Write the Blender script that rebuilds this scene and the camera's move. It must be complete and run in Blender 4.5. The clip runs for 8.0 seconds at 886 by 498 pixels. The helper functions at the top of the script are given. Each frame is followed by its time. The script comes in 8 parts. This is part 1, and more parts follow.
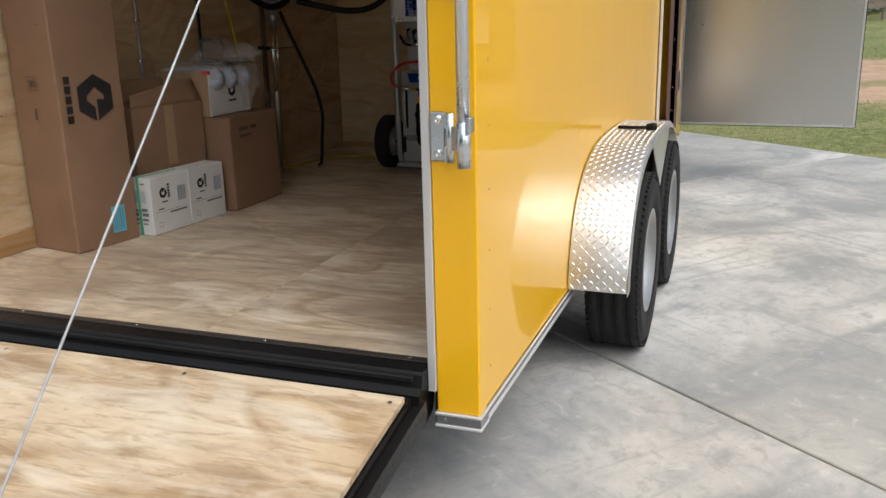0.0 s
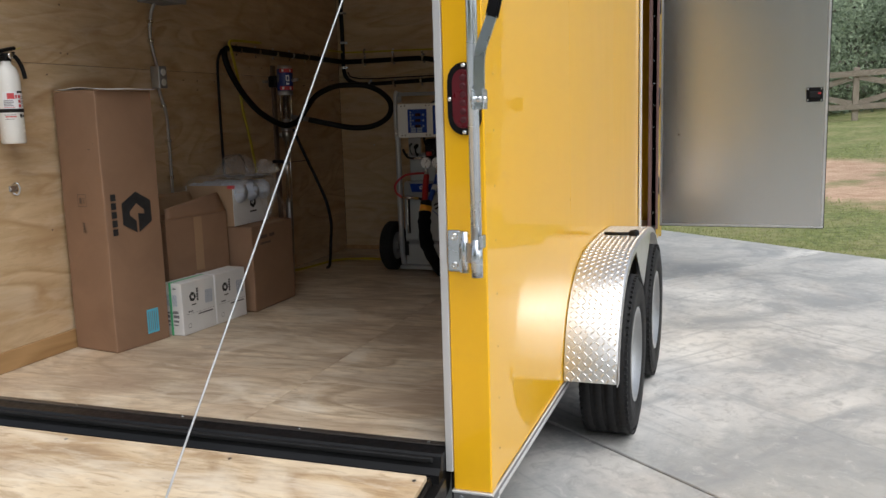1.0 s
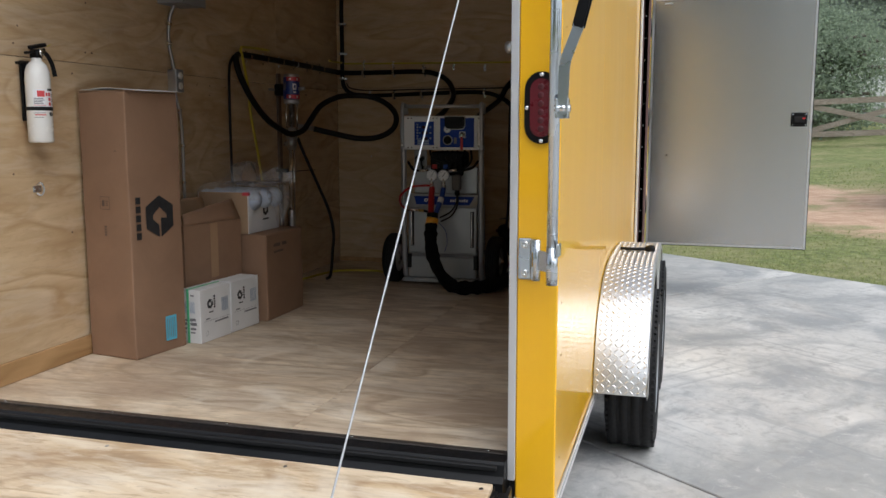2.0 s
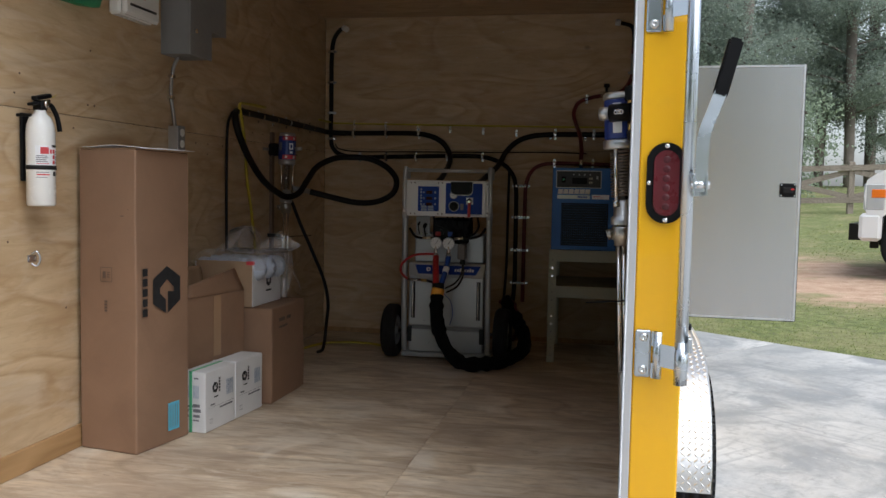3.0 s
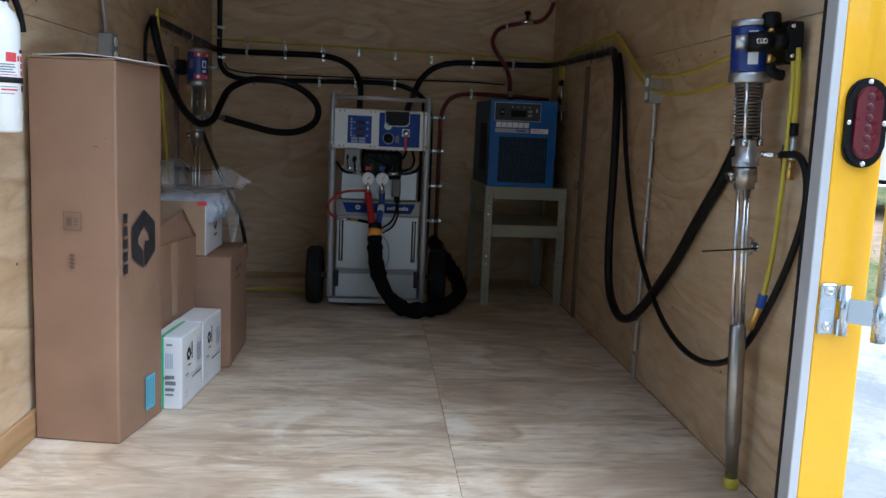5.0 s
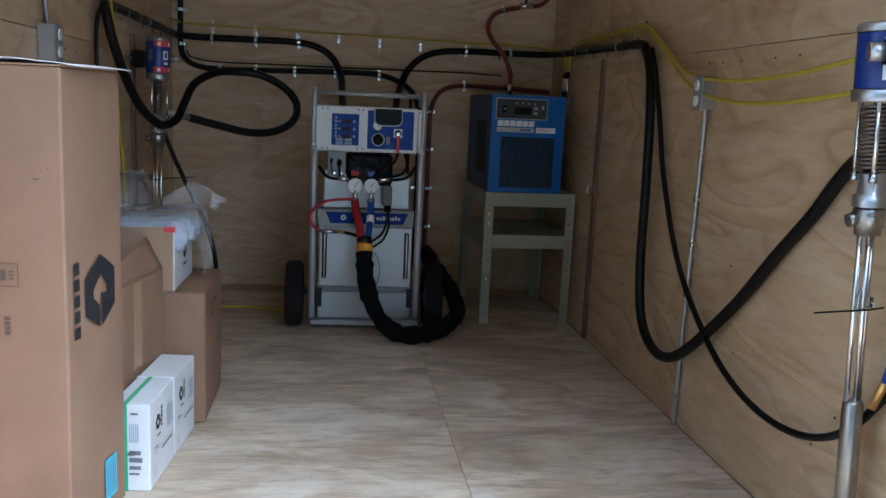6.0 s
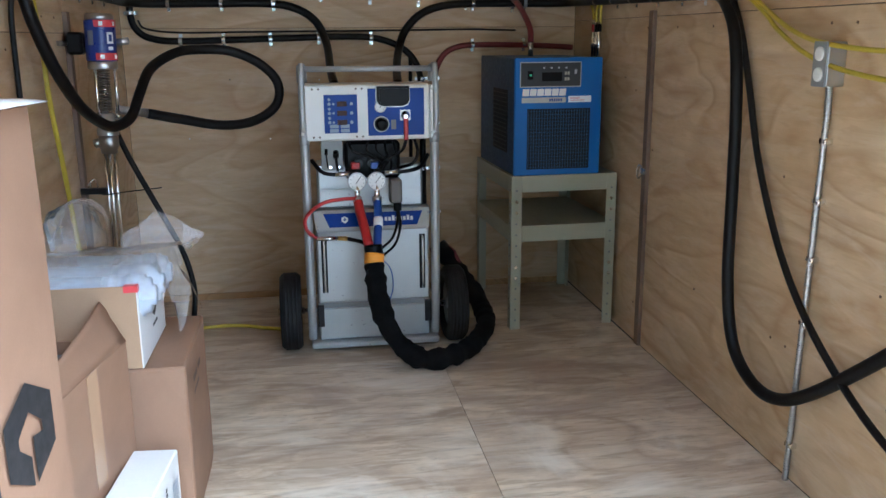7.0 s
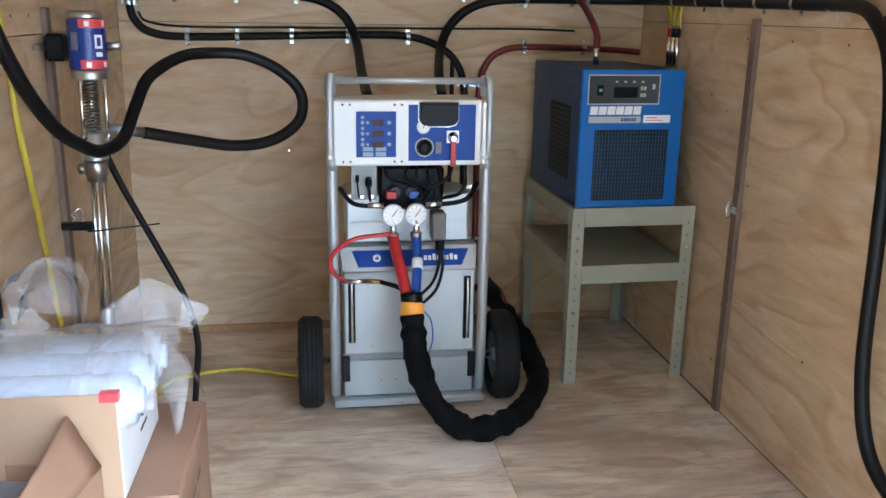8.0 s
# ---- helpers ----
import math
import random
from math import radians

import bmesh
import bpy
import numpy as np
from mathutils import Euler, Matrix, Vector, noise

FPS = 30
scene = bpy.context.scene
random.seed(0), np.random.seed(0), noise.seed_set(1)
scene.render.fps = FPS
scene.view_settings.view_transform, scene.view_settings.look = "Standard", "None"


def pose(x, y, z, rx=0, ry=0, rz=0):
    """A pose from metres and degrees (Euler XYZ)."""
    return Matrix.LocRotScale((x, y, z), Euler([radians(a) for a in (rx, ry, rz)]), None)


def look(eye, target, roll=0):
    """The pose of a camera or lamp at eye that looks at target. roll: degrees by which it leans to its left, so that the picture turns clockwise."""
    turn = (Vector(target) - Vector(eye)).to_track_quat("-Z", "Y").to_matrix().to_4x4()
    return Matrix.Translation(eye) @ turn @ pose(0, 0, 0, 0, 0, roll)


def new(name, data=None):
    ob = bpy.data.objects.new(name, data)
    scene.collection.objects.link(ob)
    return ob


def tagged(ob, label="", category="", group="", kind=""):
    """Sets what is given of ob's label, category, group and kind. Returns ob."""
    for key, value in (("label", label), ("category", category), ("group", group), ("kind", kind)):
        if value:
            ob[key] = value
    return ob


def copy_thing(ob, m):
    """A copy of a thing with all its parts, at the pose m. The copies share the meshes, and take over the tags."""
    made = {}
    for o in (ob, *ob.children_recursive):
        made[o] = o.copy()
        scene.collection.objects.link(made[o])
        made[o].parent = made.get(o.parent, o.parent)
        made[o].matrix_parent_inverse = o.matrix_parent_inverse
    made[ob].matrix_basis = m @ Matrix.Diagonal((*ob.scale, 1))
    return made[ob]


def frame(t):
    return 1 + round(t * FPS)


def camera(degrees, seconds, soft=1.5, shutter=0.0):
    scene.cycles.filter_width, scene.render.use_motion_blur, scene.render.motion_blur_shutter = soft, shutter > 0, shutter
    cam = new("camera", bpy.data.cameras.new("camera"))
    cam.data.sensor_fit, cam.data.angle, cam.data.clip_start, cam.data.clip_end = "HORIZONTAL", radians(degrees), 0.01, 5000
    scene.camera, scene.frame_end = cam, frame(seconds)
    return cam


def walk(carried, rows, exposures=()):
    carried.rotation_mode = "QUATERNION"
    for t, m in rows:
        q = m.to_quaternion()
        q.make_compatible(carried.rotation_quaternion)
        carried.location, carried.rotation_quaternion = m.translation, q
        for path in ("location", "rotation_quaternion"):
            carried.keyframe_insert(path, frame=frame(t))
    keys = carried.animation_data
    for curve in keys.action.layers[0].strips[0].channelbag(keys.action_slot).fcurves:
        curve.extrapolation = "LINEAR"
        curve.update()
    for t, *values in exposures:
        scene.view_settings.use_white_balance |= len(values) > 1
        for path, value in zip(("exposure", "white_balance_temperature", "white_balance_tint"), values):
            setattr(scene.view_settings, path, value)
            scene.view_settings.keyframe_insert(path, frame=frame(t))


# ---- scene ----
cam = camera(54.6, 8.0)
PATH = [
    (0, (1.655, -1.841, 1.296), (0.982, -0.033, 0.767), -1.4),
    (0.5, (1.648, -2.006, 1.379), (1.04, -0.139, 0.994), -0.6),
    (1, (1.703, -2.19, 1.395), (1.047, -0.327, 1.083), -1.7),
    (1.2, (1.738, -2.235, 1.412), (1.064, -0.376, 1.109), -1.5),
    (2.3, (1.225, -2.297, 1.363), (0.727, -0.377, 1.104), 0.7),
    (2.5, (1.151, -2.231, 1.363), (0.663, -0.307, 1.123), 1.1),
    (3, (0.882, -2.093, 1.405), (0.5, -0.134, 1.268), 1.1),
    (3.5, (0.586, -2.109, 1.404), (0.342, -0.13, 1.25), 0.3),
    (4, (0.377, -1.964, 1.39), (0.234, 0.02, 1.177), 0.2),
    (4.5, (0.152, -1.852, 1.385), (0.16, 0.132, 1.137), 1.2),
    (4.7, (0.069, -1.843, 1.382), (0.144, 0.138, 1.122), 1.7),
    (5.8, (-0.163, -1.388, 1.451), (0.108, 0.567, 1.123), 3.2),
    (6, (-0.183, -1.257, 1.486), (0.081, 0.697, 1.153), 2.6),
    (6.5, (-0.292, -0.899, 1.582), (-0.012, 1.042, 1.189), 0.8),
    (7, (-0.267, -0.545, 1.625), (0.047, 1.371, 1.144), -0.4),
    (7.5, (-0.239, -0.206, 1.693), (0.081, 1.709, 1.21), 0.4),
    (8, (-0.312, 0.014, 1.714), (-0.018, 1.919, 1.182), 0.9),
]
EXPOSURES = [(0.0, 0.05, 6500, 9), (2.5, 0.06, 6050, 9), (3.5, 0.45, 6000, 9), (4.5, 0.74, 5350, 6), (5.8, 1.17, 4850, 4), (6.5, 1.97, 4750, 3), (7.0, 2.65, 4850, 3), (8.0, 3.4, 4900, 4)]
walk(cam, [(t, look(eye, target, roll)) for t, eye, target, roll in PATH], EXPOSURES)

# ---- world and sun: an overcast sky ----
SUN_UP, SUN_ROUND = radians(57), radians(128)
world = bpy.data.worlds.new("sky")
scene.world = world
world.use_nodes = True
wn = world.node_tree.nodes
sky = wn.new("ShaderNodeTexSky")
sky.sky_type, sky.sun_disc, sky.sun_elevation, sky.sun_rotation = "NISHITA", False, SUN_UP, SUN_ROUND
sky.air_density, sky.dust_density, sky.ozone_density = 1.0, 2.5, 0.6
haze = wn.new("ShaderNodeHueSaturation")
haze.inputs["Saturation"].default_value = 0.35
world.node_tree.links.new(sky.outputs["Color"], haze.inputs["Color"])
world.node_tree.links.new(haze.outputs["Color"], wn["Background"].inputs["Color"])
wn["Background"].inputs["Strength"].default_value = 0.19
sun_data = bpy.data.lights.new("sun", "SUN")
sun_data.energy, sun_data.angle, sun_data.color = 1.75, radians(72), (1.0, 0.96, 0.9)
sun = new("sun", sun_data)
sun.matrix_world = look((20 * math.sin(SUN_ROUND) * math.cos(SUN_UP), 20 * math.cos(SUN_ROUND) * math.cos(SUN_UP), 20 * math.sin(SUN_UP)), (0, 0, 0))

# ---- materials ----
def shader(name):
    m = bpy.data.materials.new(name)
    m.use_nodes = True
    return m, m.node_tree.nodes, m.node_tree.links, m.node_tree.nodes["Principled BSDF"]


def coords(nodes, links, size, shift=True):
    """Object coordinates in units of size (metres), shifted by a random amount for each object."""
    tc, mp = nodes.new("ShaderNodeTexCoord"), nodes.new("ShaderNodeMapping")
    mp.inputs["Scale"].default_value = [1.0 / s for s in size]
    links.new(tc.outputs["Object"], mp.inputs["Vector"])
    if shift:
        info, mul = nodes.new("ShaderNodeObjectInfo"), nodes.new("ShaderNodeMath")
        mul.operation = "MULTIPLY"
        mul.inputs[1].default_value = 37.0
        links.new(info.outputs["Random"], mul.inputs[0])
        links.new(mul.outputs[0], mp.inputs["Location"])
    return mp.outputs["Vector"]


def noise_of(nodes, links, vector, detail=4.0, distort=0.0, rough=0.55):
    n = nodes.new("ShaderNodeTexNoise")
    n.inputs["Scale"].default_value, n.inputs["Detail"].default_value = 1.0, detail
    n.inputs["Distortion"].default_value, n.inputs["Roughness"].default_value = distort, rough
    links.new(vector, n.inputs["Vector"])
    return n.outputs["Fac"]


def ramp_of(nodes, links, fac, stops):
    r = nodes.new("ShaderNodeValToRGB")
    while len(r.color_ramp.elements) < len(stops):
        r.color_ramp.elements.new(0.5)
    for e, (p, c) in zip(r.color_ramp.elements, stops):
        e.position, e.color = p, (*c, 1) if len(c) == 3 else c
    links.new(fac, r.inputs["Fac"])
    return r.outputs["Color"]


def mixed(nodes, links, fac, a, b, how="MIX"):
    m = nodes.new("ShaderNodeMix")
    m.data_type, m.blend_type = "RGBA", how
    for socket, v in ((m.inputs["Factor"], fac), (m.inputs["A"], a), (m.inputs["B"], b)):
        if isinstance(v, (int, float)):
            socket.default_value = v
        elif isinstance(v, tuple):
            socket.default_value = (*v, 1)
        else:
            links.new(v, socket)
    return m.outputs["Result"]


def maths(nodes, links, how, a, b=0.0):
    m = nodes.new("ShaderNodeMath")
    m.operation = how
    for i, v in enumerate((a, b)):
        if isinstance(v, (int, float)):
            m.inputs[i].default_value = v
        else:
            links.new(v, m.inputs[i])
    return m.outputs[0]


def bumped(nodes, links, bsdf, height, strength=0.2, depth=0.002):
    b = nodes.new("ShaderNodeBump")
    b.inputs["Strength"].default_value, b.inputs["Distance"].default_value = strength, depth
    links.new(height, b.inputs["Height"])
    links.new(b.outputs["Normal"], bsdf.inputs["Normal"])


def plain(name, colour, rough=0.5, metal=0.0, vary=0.12, grain=0.02, bump=0.08, coat=0.0, spec=0.5):
    """Paint, plastic, rubber or metal: blotches, grain and uneven gloss."""
    m, nodes, links, bsdf = shader(name)
    big = noise_of(nodes, links, coords(nodes, links, [grain * 14] * 3), 3)
    fine = noise_of(nodes, links, coords(nodes, links, [grain] * 3), 5)
    dark = tuple(c * (1 - vary * 1.6) for c in colour)
    light = tuple(min(1, c * (1 + vary)) for c in colour)
    tone = ramp_of(nodes, links, big, [(0.3, dark), (0.7, light)])
    tone = mixed(nodes, links, maths(nodes, links, "MULTIPLY", fine, 0.35), tone, dark)
    links.new(tone, bsdf.inputs["Base Color"])
    links.new(ramp_of(nodes, links, fine, [(0.3, [max(0.03, rough - 0.07)] * 3), (0.7, [min(1, rough + 0.08)] * 3)]), bsdf.inputs["Roughness"])
    bsdf.inputs["Metallic"].default_value, bsdf.inputs["Coat Weight"].default_value = metal, coat
    bsdf.inputs["Coat Roughness"].default_value, bsdf.inputs["Specular IOR Level"].default_value = 0.03, spec
    if bump:
        bumped(nodes, links, bsdf, fine, bump, 0.001)
    return m


def enamel(name, colour):
    """Glossy baked enamel on thin sheet: a clear coat that mirrors, slightly wavy."""
    m, nodes, links, bsdf = shader(name)
    big = noise_of(nodes, links, coords(nodes, links, [0.9] * 3), 3)
    wave = noise_of(nodes, links, coords(nodes, links, [0.22, 0.22, 0.4]), 1.0)
    links.new(ramp_of(nodes, links, big, [(0.3, tuple(c * 0.97 for c in colour)), (0.7, colour)]), bsdf.inputs["Base Color"])
    links.new(ramp_of(nodes, links, big, [(0.3, (0.3,) * 3), (0.7, (0.36,) * 3)]), bsdf.inputs["Roughness"])
    bsdf.inputs["Specular IOR Level"].default_value = 0.2
    bsdf.inputs["Coat Weight"].default_value, bsdf.inputs["Coat Roughness"].default_value, bsdf.inputs["Coat IOR"].default_value = 0.6, 0.03, 1.5
    bump = nodes.new("ShaderNodeBump")
    bump.inputs["Strength"].default_value, bump.inputs["Distance"].default_value = 0.5, 0.003
    links.new(wave, bump.inputs["Height"])
    links.new(bump.outputs["Normal"], bsdf.inputs["Coat Normal"])
    return m


def plywood(name, along, pale, mid, dark, rough=0.6, dirt=0.0, knots=True, rings=4.0, streaks=0.35, even=0.85, worn=0.0):
    """Rotary-cut pine: cathedral figure from the contours of a stretched noise, streaks, fine pores, small knots, handling dirt."""
    m, nodes, links, bsdf = shader(name)

    def size(a, b):
        return [a if i == along else b for i in range(3)]
    broad = noise_of(nodes, links, coords(nodes, links, size(0.85, 0.3)), 1.3, 0.9, 0.45)
    contour = maths(nodes, links, "FRACT", maths(nodes, links, "MULTIPLY", broad, 2.6 * rings))
    pores = noise_of(nodes, links, coords(nodes, links, size(0.14, 0.004)), 4, 0.2, 0.7)
    streak = noise_of(nodes, links, coords(nodes, links, size(0.55, 0.06)), 3, 0.8, 0.5)
    blotch = noise_of(nodes, links, coords(nodes, links, size(0.5, 0.22)), 3)
    tone = ramp_of(nodes, links, contour, [(0.0, pale), (0.35, tuple((a + b) / 2 for a, b in zip(pale, mid))), (0.62, mid), (0.8, tuple((even - 0.35) * a + (1.35 - even) * b for a, b in zip(mid, dark))), (1.0, pale)])
    tone = mixed(nodes, links, ramp_of(nodes, links, blotch, [(0.4, (0, 0, 0)), (0.66, (even,) * 3)]), tone, mid)
    tone = mixed(nodes, links, ramp_of(nodes, links, streak, [(0.45, (0, 0, 0)), (0.75, (streaks * 1.3,) * 3)]), tone, dark)
    tone = mixed(nodes, links, ramp_of(nodes, links, streak, [(0.25, (streaks,) * 3), (0.42, (0, 0, 0))]), tone, tuple(min(1, c * 1.12) for c in pale))
    tone = mixed(nodes, links, maths(nodes, links, "MULTIPLY", pores, 0.13), tone, dark)
    if knots:
        v = nodes.new("ShaderNodeTexVoronoi")
        links.new(coords(nodes, links, size(0.62, 0.43)), v.inputs["Vector"])
        v.inputs["Scale"].default_value = 1.0
        spot = ramp_of(nodes, links, v.outputs["Distance"], [(0.0, (0.85, 0.85, 0.85)), (0.02, (0.6, 0.6, 0.6)), (0.042, (0, 0, 0))])
        tone = mixed(nodes, links, spot, tone, tuple(c * 0.4 for c in dark))
    if dirt:
        grime = noise_of(nodes, links, coords(nodes, links, size(0.7, 0.3)), 6, 0.6, 0.65)
        veil = ramp_of(nodes, links, grime, [(0.46, (0, 0, 0)), (0.75, (dirt, dirt, dirt))])
        tone = mixed(nodes, links, veil, tone, (0.2, 0.16, 0.12))
        flame = noise_of(nodes, links, coords(nodes, links, size(0.3, 0.1)), 4, 1.3, 0.55)
        tone = mixed(nodes, links, ramp_of(nodes, links, flame, [(0.36, (dirt * 0.9,) * 3), (0.47, (0, 0, 0))]), tone, tuple(c * 0.8 for c in dark))
        tone = mixed(nodes, links, ramp_of(nodes, links, flame, [(0.58, (0, 0, 0)), (0.68, (dirt * 0.8,) * 3)]), tone, tuple(min(1, c * 1.08) for c in pale))
        dash = noise_of(nodes, links, coords(nodes, links, size(0.13, 0.022)), 4, 0.9, 0.6)
        tone = mixed(nodes, links, ramp_of(nodes, links, dash, [(0.36, (dirt,) * 3), (0.49, (0, 0, 0))]), tone, tuple(c * 0.85 for c in dark))
        tone = mixed(nodes, links, ramp_of(nodes, links, dash, [(0.58, (0, 0, 0)), (0.7, (dirt * 0.5,) * 3)]), tone, pale)
        scuff = noise_of(nodes, links, coords(nodes, links, size(0.32, 0.07)), 4, 1.0, 0.6)
        tone = mixed(nodes, links, ramp_of(nodes, links, scuff, [(0.5, (0, 0, 0)), (0.64, (dirt, dirt, dirt))]), tone, (0.74, 0.66, 0.54))
    if worn:
        tread = noise_of(nodes, links, coords(nodes, links, size(0.42, 0.3)), 7, 0.7, 0.6)
        tone = mixed(nodes, links, ramp_of(nodes, links, tread, [(0.47, (0, 0, 0)), (0.64, (worn,) * 3)]), tone, (0.36, 0.265, 0.19))
        tone = mixed(nodes, links, ramp_of(nodes, links, tread, [(0.34, (worn * 0.8,) * 3), (0.46, (0, 0, 0))]), tone, (0.82, 0.76, 0.66))
        fleck = noise_of(nodes, links, coords(nodes, links, size(0.05, 0.016)), 3, 0.5, 0.5)
        tone = mixed(nodes, links, ramp_of(nodes, links, fleck, [(0.7, (0, 0, 0)), (0.76, (worn,) * 3)]), tone, (0.16, 0.11, 0.08))
    links.new(tone, bsdf.inputs["Base Color"])
    links.new(ramp_of(nodes, links, pores, [(0.2, [rough - 0.12] * 3), (0.8, [rough + 0.15] * 3)]), bsdf.inputs["Roughness"])
    bumped(nodes, links, bsdf, pores, 0.35, 0.0015)
    return m


def concrete(name):
    """Broom-finished slab: pale and grey clouds, tyre smears, pitted grain."""
    m, nodes, links, bsdf = shader(name)
    cloud = noise_of(nodes, links, coords(nodes, links, [1.9, 1.5, 1]), 5, 0.6, 0.58)
    smear = noise_of(nodes, links, coords(nodes, links, [0.2, 1.7, 1]), 6, 1.5, 0.62)
    stain = noise_of(nodes, links, coords(nodes, links, [0.55, 0.7, 1]), 6, 0.7, 0.62)
    mott = noise_of(nodes, links, coords(nodes, links, [0.09, 0.09, 0.09]), 8, 0.7, 0.74)
    fine = noise_of(nodes, links, coords(nodes, links, [0.009] * 3), 4)
    tone = ramp_of(nodes, links, cloud, [(0.28, (0.29, 0.3, 0.3)), (0.45, (0.46, 0.46, 0.445)), (0.58, (0.59, 0.58, 0.56)), (0.72, (0.71, 0.7, 0.67))])
    tone = mixed(nodes, links, ramp_of(nodes, links, stain, [(0.36, (0.85, 0.85, 0.85)), (0.55, (0, 0, 0))]), tone, (0.27, 0.285, 0.3))
    tone = mixed(nodes, links, ramp_of(nodes, links, smear, [(0.56, (0, 0, 0)), (0.66, (0.45, 0.45, 0.45))]), tone, (0.25, 0.265, 0.28))
    cross = noise_of(nodes, links, coords(nodes, links, [2.1, 0.13, 1]), 5, 1.1, 0.6)
    tone = mixed(nodes, links, ramp_of(nodes, links, cross, [(0.58, (0, 0, 0)), (0.66, (0.5, 0.5, 0.5))]), tone, (0.28, 0.295, 0.31))
    warm = noise_of(nodes, links, coords(nodes, links, [0.8, 0.5, 1]), 4, 0.8, 0.6)
    tone = mixed(nodes, links, ramp_of(nodes, links, warm, [(0.55, (0, 0, 0)), (0.7, (0.3, 0.3, 0.3))]), tone, (0.62, 0.56, 0.5))
    tone = mixed(nodes, links, ramp_of(nodes, links, mott, [(0.34, (0.65, 0.65, 0.65)), (0.5, (0, 0, 0))]), tone, (0.28, 0.28, 0.275))
    tone = mixed(nodes, links, ramp_of(nodes, links, mott, [(0.57, (0, 0, 0)), (0.72, (0.6, 0.6, 0.6))]), tone, (0.73, 0.715, 0.68))
    tone = mixed(nodes, links, maths(nodes, links, "MULTIPLY", fine, 0.22), tone, (0.25, 0.25, 0.25))
    links.new(tone, bsdf.inputs["Base Color"])
    links.new(ramp_of(nodes, links, cloud, [(0.3, (0.42,) * 3), (0.7, (0.68,) * 3)]), bsdf.inputs["Roughness"])
    bumped(nodes, links, bsdf, fine, 0.25, 0.002)
    return m


def lawn(name):
    """Turf with a worn strip of red clay at a set distance from the slab's edge."""
    m, nodes, links, bsdf = shader(name)
    tc, sep = nodes.new("ShaderNodeTexCoord"), nodes.new("ShaderNodeSeparateXYZ")
    links.new(tc.outputs["Object"], sep.inputs[0])
    away = maths(nodes, links, "ADD", maths(nodes, links, "MULTIPLY", sep.outputs["X"], 0.626), maths(nodes, links, "MULTIPLY", sep.outputs["Y"], 0.78))
    wander = noise_of(nodes, links, coords(nodes, links, [1.3] * 3, False), 5, 0.4, 0.65)
    away = maths(nodes, links, "ADD", away, maths(nodes, links, "MULTIPLY", wander, 3.2))
    strip = ramp_of(nodes, links, maths(nodes, links, "DIVIDE", away, 40.0), [(0.268, (0, 0, 0)), (0.284, (1, 1, 1)), (0.365, (1, 1, 1)), (0.385, (0, 0, 0))])
    tuft = noise_of(nodes, links, coords(nodes, links, [0.09] * 3, False), 5)
    patch = noise_of(nodes, links, coords(nodes, links, [0.9] * 3, False), 4)
    green = ramp_of(nodes, links, tuft, [(0.3, (0.1, 0.125, 0.04)), (0.55, (0.19, 0.22, 0.075)), (0.75, (0.31, 0.31, 0.15))])
    green = mixed(nodes, links, ramp_of(nodes, links, patch, [(0.45, (0, 0, 0)), (0.7, (0.6, 0.6, 0.6))]), green, (0.36, 0.31, 0.17))
    clay = ramp_of(nodes, links, noise_of(nodes, links, coords(nodes, links, [0.4, 0.22, 0.3], False), 8, 0.7, 0.72), [(0.32, (0.4, 0.25, 0.16)), (0.7, (0.66, 0.48, 0.35))])
    weeds = ramp_of(nodes, links, patch, [(0.55, (1, 1, 1)), (0.68, (0, 0, 0))])
    links.new(mixed(nodes, links, maths(nodes, links, "MULTIPLY", strip, weeds), green, clay), bsdf.inputs["Base Color"])
    bsdf.inputs["Roughness"].default_value = 0.95
    clod = noise_of(nodes, links, coords(nodes, links, [0.35, 0.2, 0.3], False), 7, 0.6, 0.7)
    bumped(nodes, links, bsdf, maths(nodes, links, "ADD", tuft, maths(nodes, links, "MULTIPLY", clod, 3.0)), 0.8, 0.03)
    return m


def foliage(name, dark, light):
    m, nodes, links, bsdf = shader(name)
    geo = nodes.new("ShaderNodeNewGeometry")
    tone = ramp_of(nodes, links, geo.outputs["Random Per Island"], [(0.0, dark), (0.6, tuple((a + b) / 2 for a, b in zip(dark, light))), (1.0, light)])
    links.new(tone, bsdf.inputs["Base Color"])
    bsdf.inputs["Roughness"].default_value = 0.9
    bsdf.inputs["Specular IOR Level"].default_value = 0.08
    through_, both = nodes.new("ShaderNodeBsdfTranslucent"), nodes.new("ShaderNodeMixShader")
    links.new(tone, through_.inputs["Color"])
    both.inputs["Fac"].default_value = 0.5
    links.new(bsdf.outputs[0], both.inputs[1])
    links.new(through_.outputs[0], both.inputs[2])
    links.new(both.outputs[0], nodes["Material Output"].inputs["Surface"])
    return m


def brushed(name, colour, along, rough=0.32, uneven=1.0):
    """Mill-finish metal with streaks along one axis."""
    m, nodes, links, bsdf = shader(name)
    size = [0.9 if i == along else 0.0025 for i in range(3)]
    streak = noise_of(nodes, links, coords(nodes, links, size), 4)
    cloud = noise_of(nodes, links, coords(nodes, links, [0.35] * 3), 3)
    links.new(ramp_of(nodes, links, streak, [(0.3, tuple(c * (1 - 0.18 * uneven) for c in colour)), (0.7, colour)]), bsdf.inputs["Base Color"])
    links.new(ramp_of(nodes, links, cloud, [(0.3, (rough - 0.06 * uneven,) * 3), (0.7, (rough + 0.1 * uneven,) * 3)]), bsdf.inputs["Roughness"])
    bsdf.inputs["Metallic"].default_value = 1.0
    bumped(nodes, links, bsdf, streak, 0.06 * uneven, 0.0005)
    return m


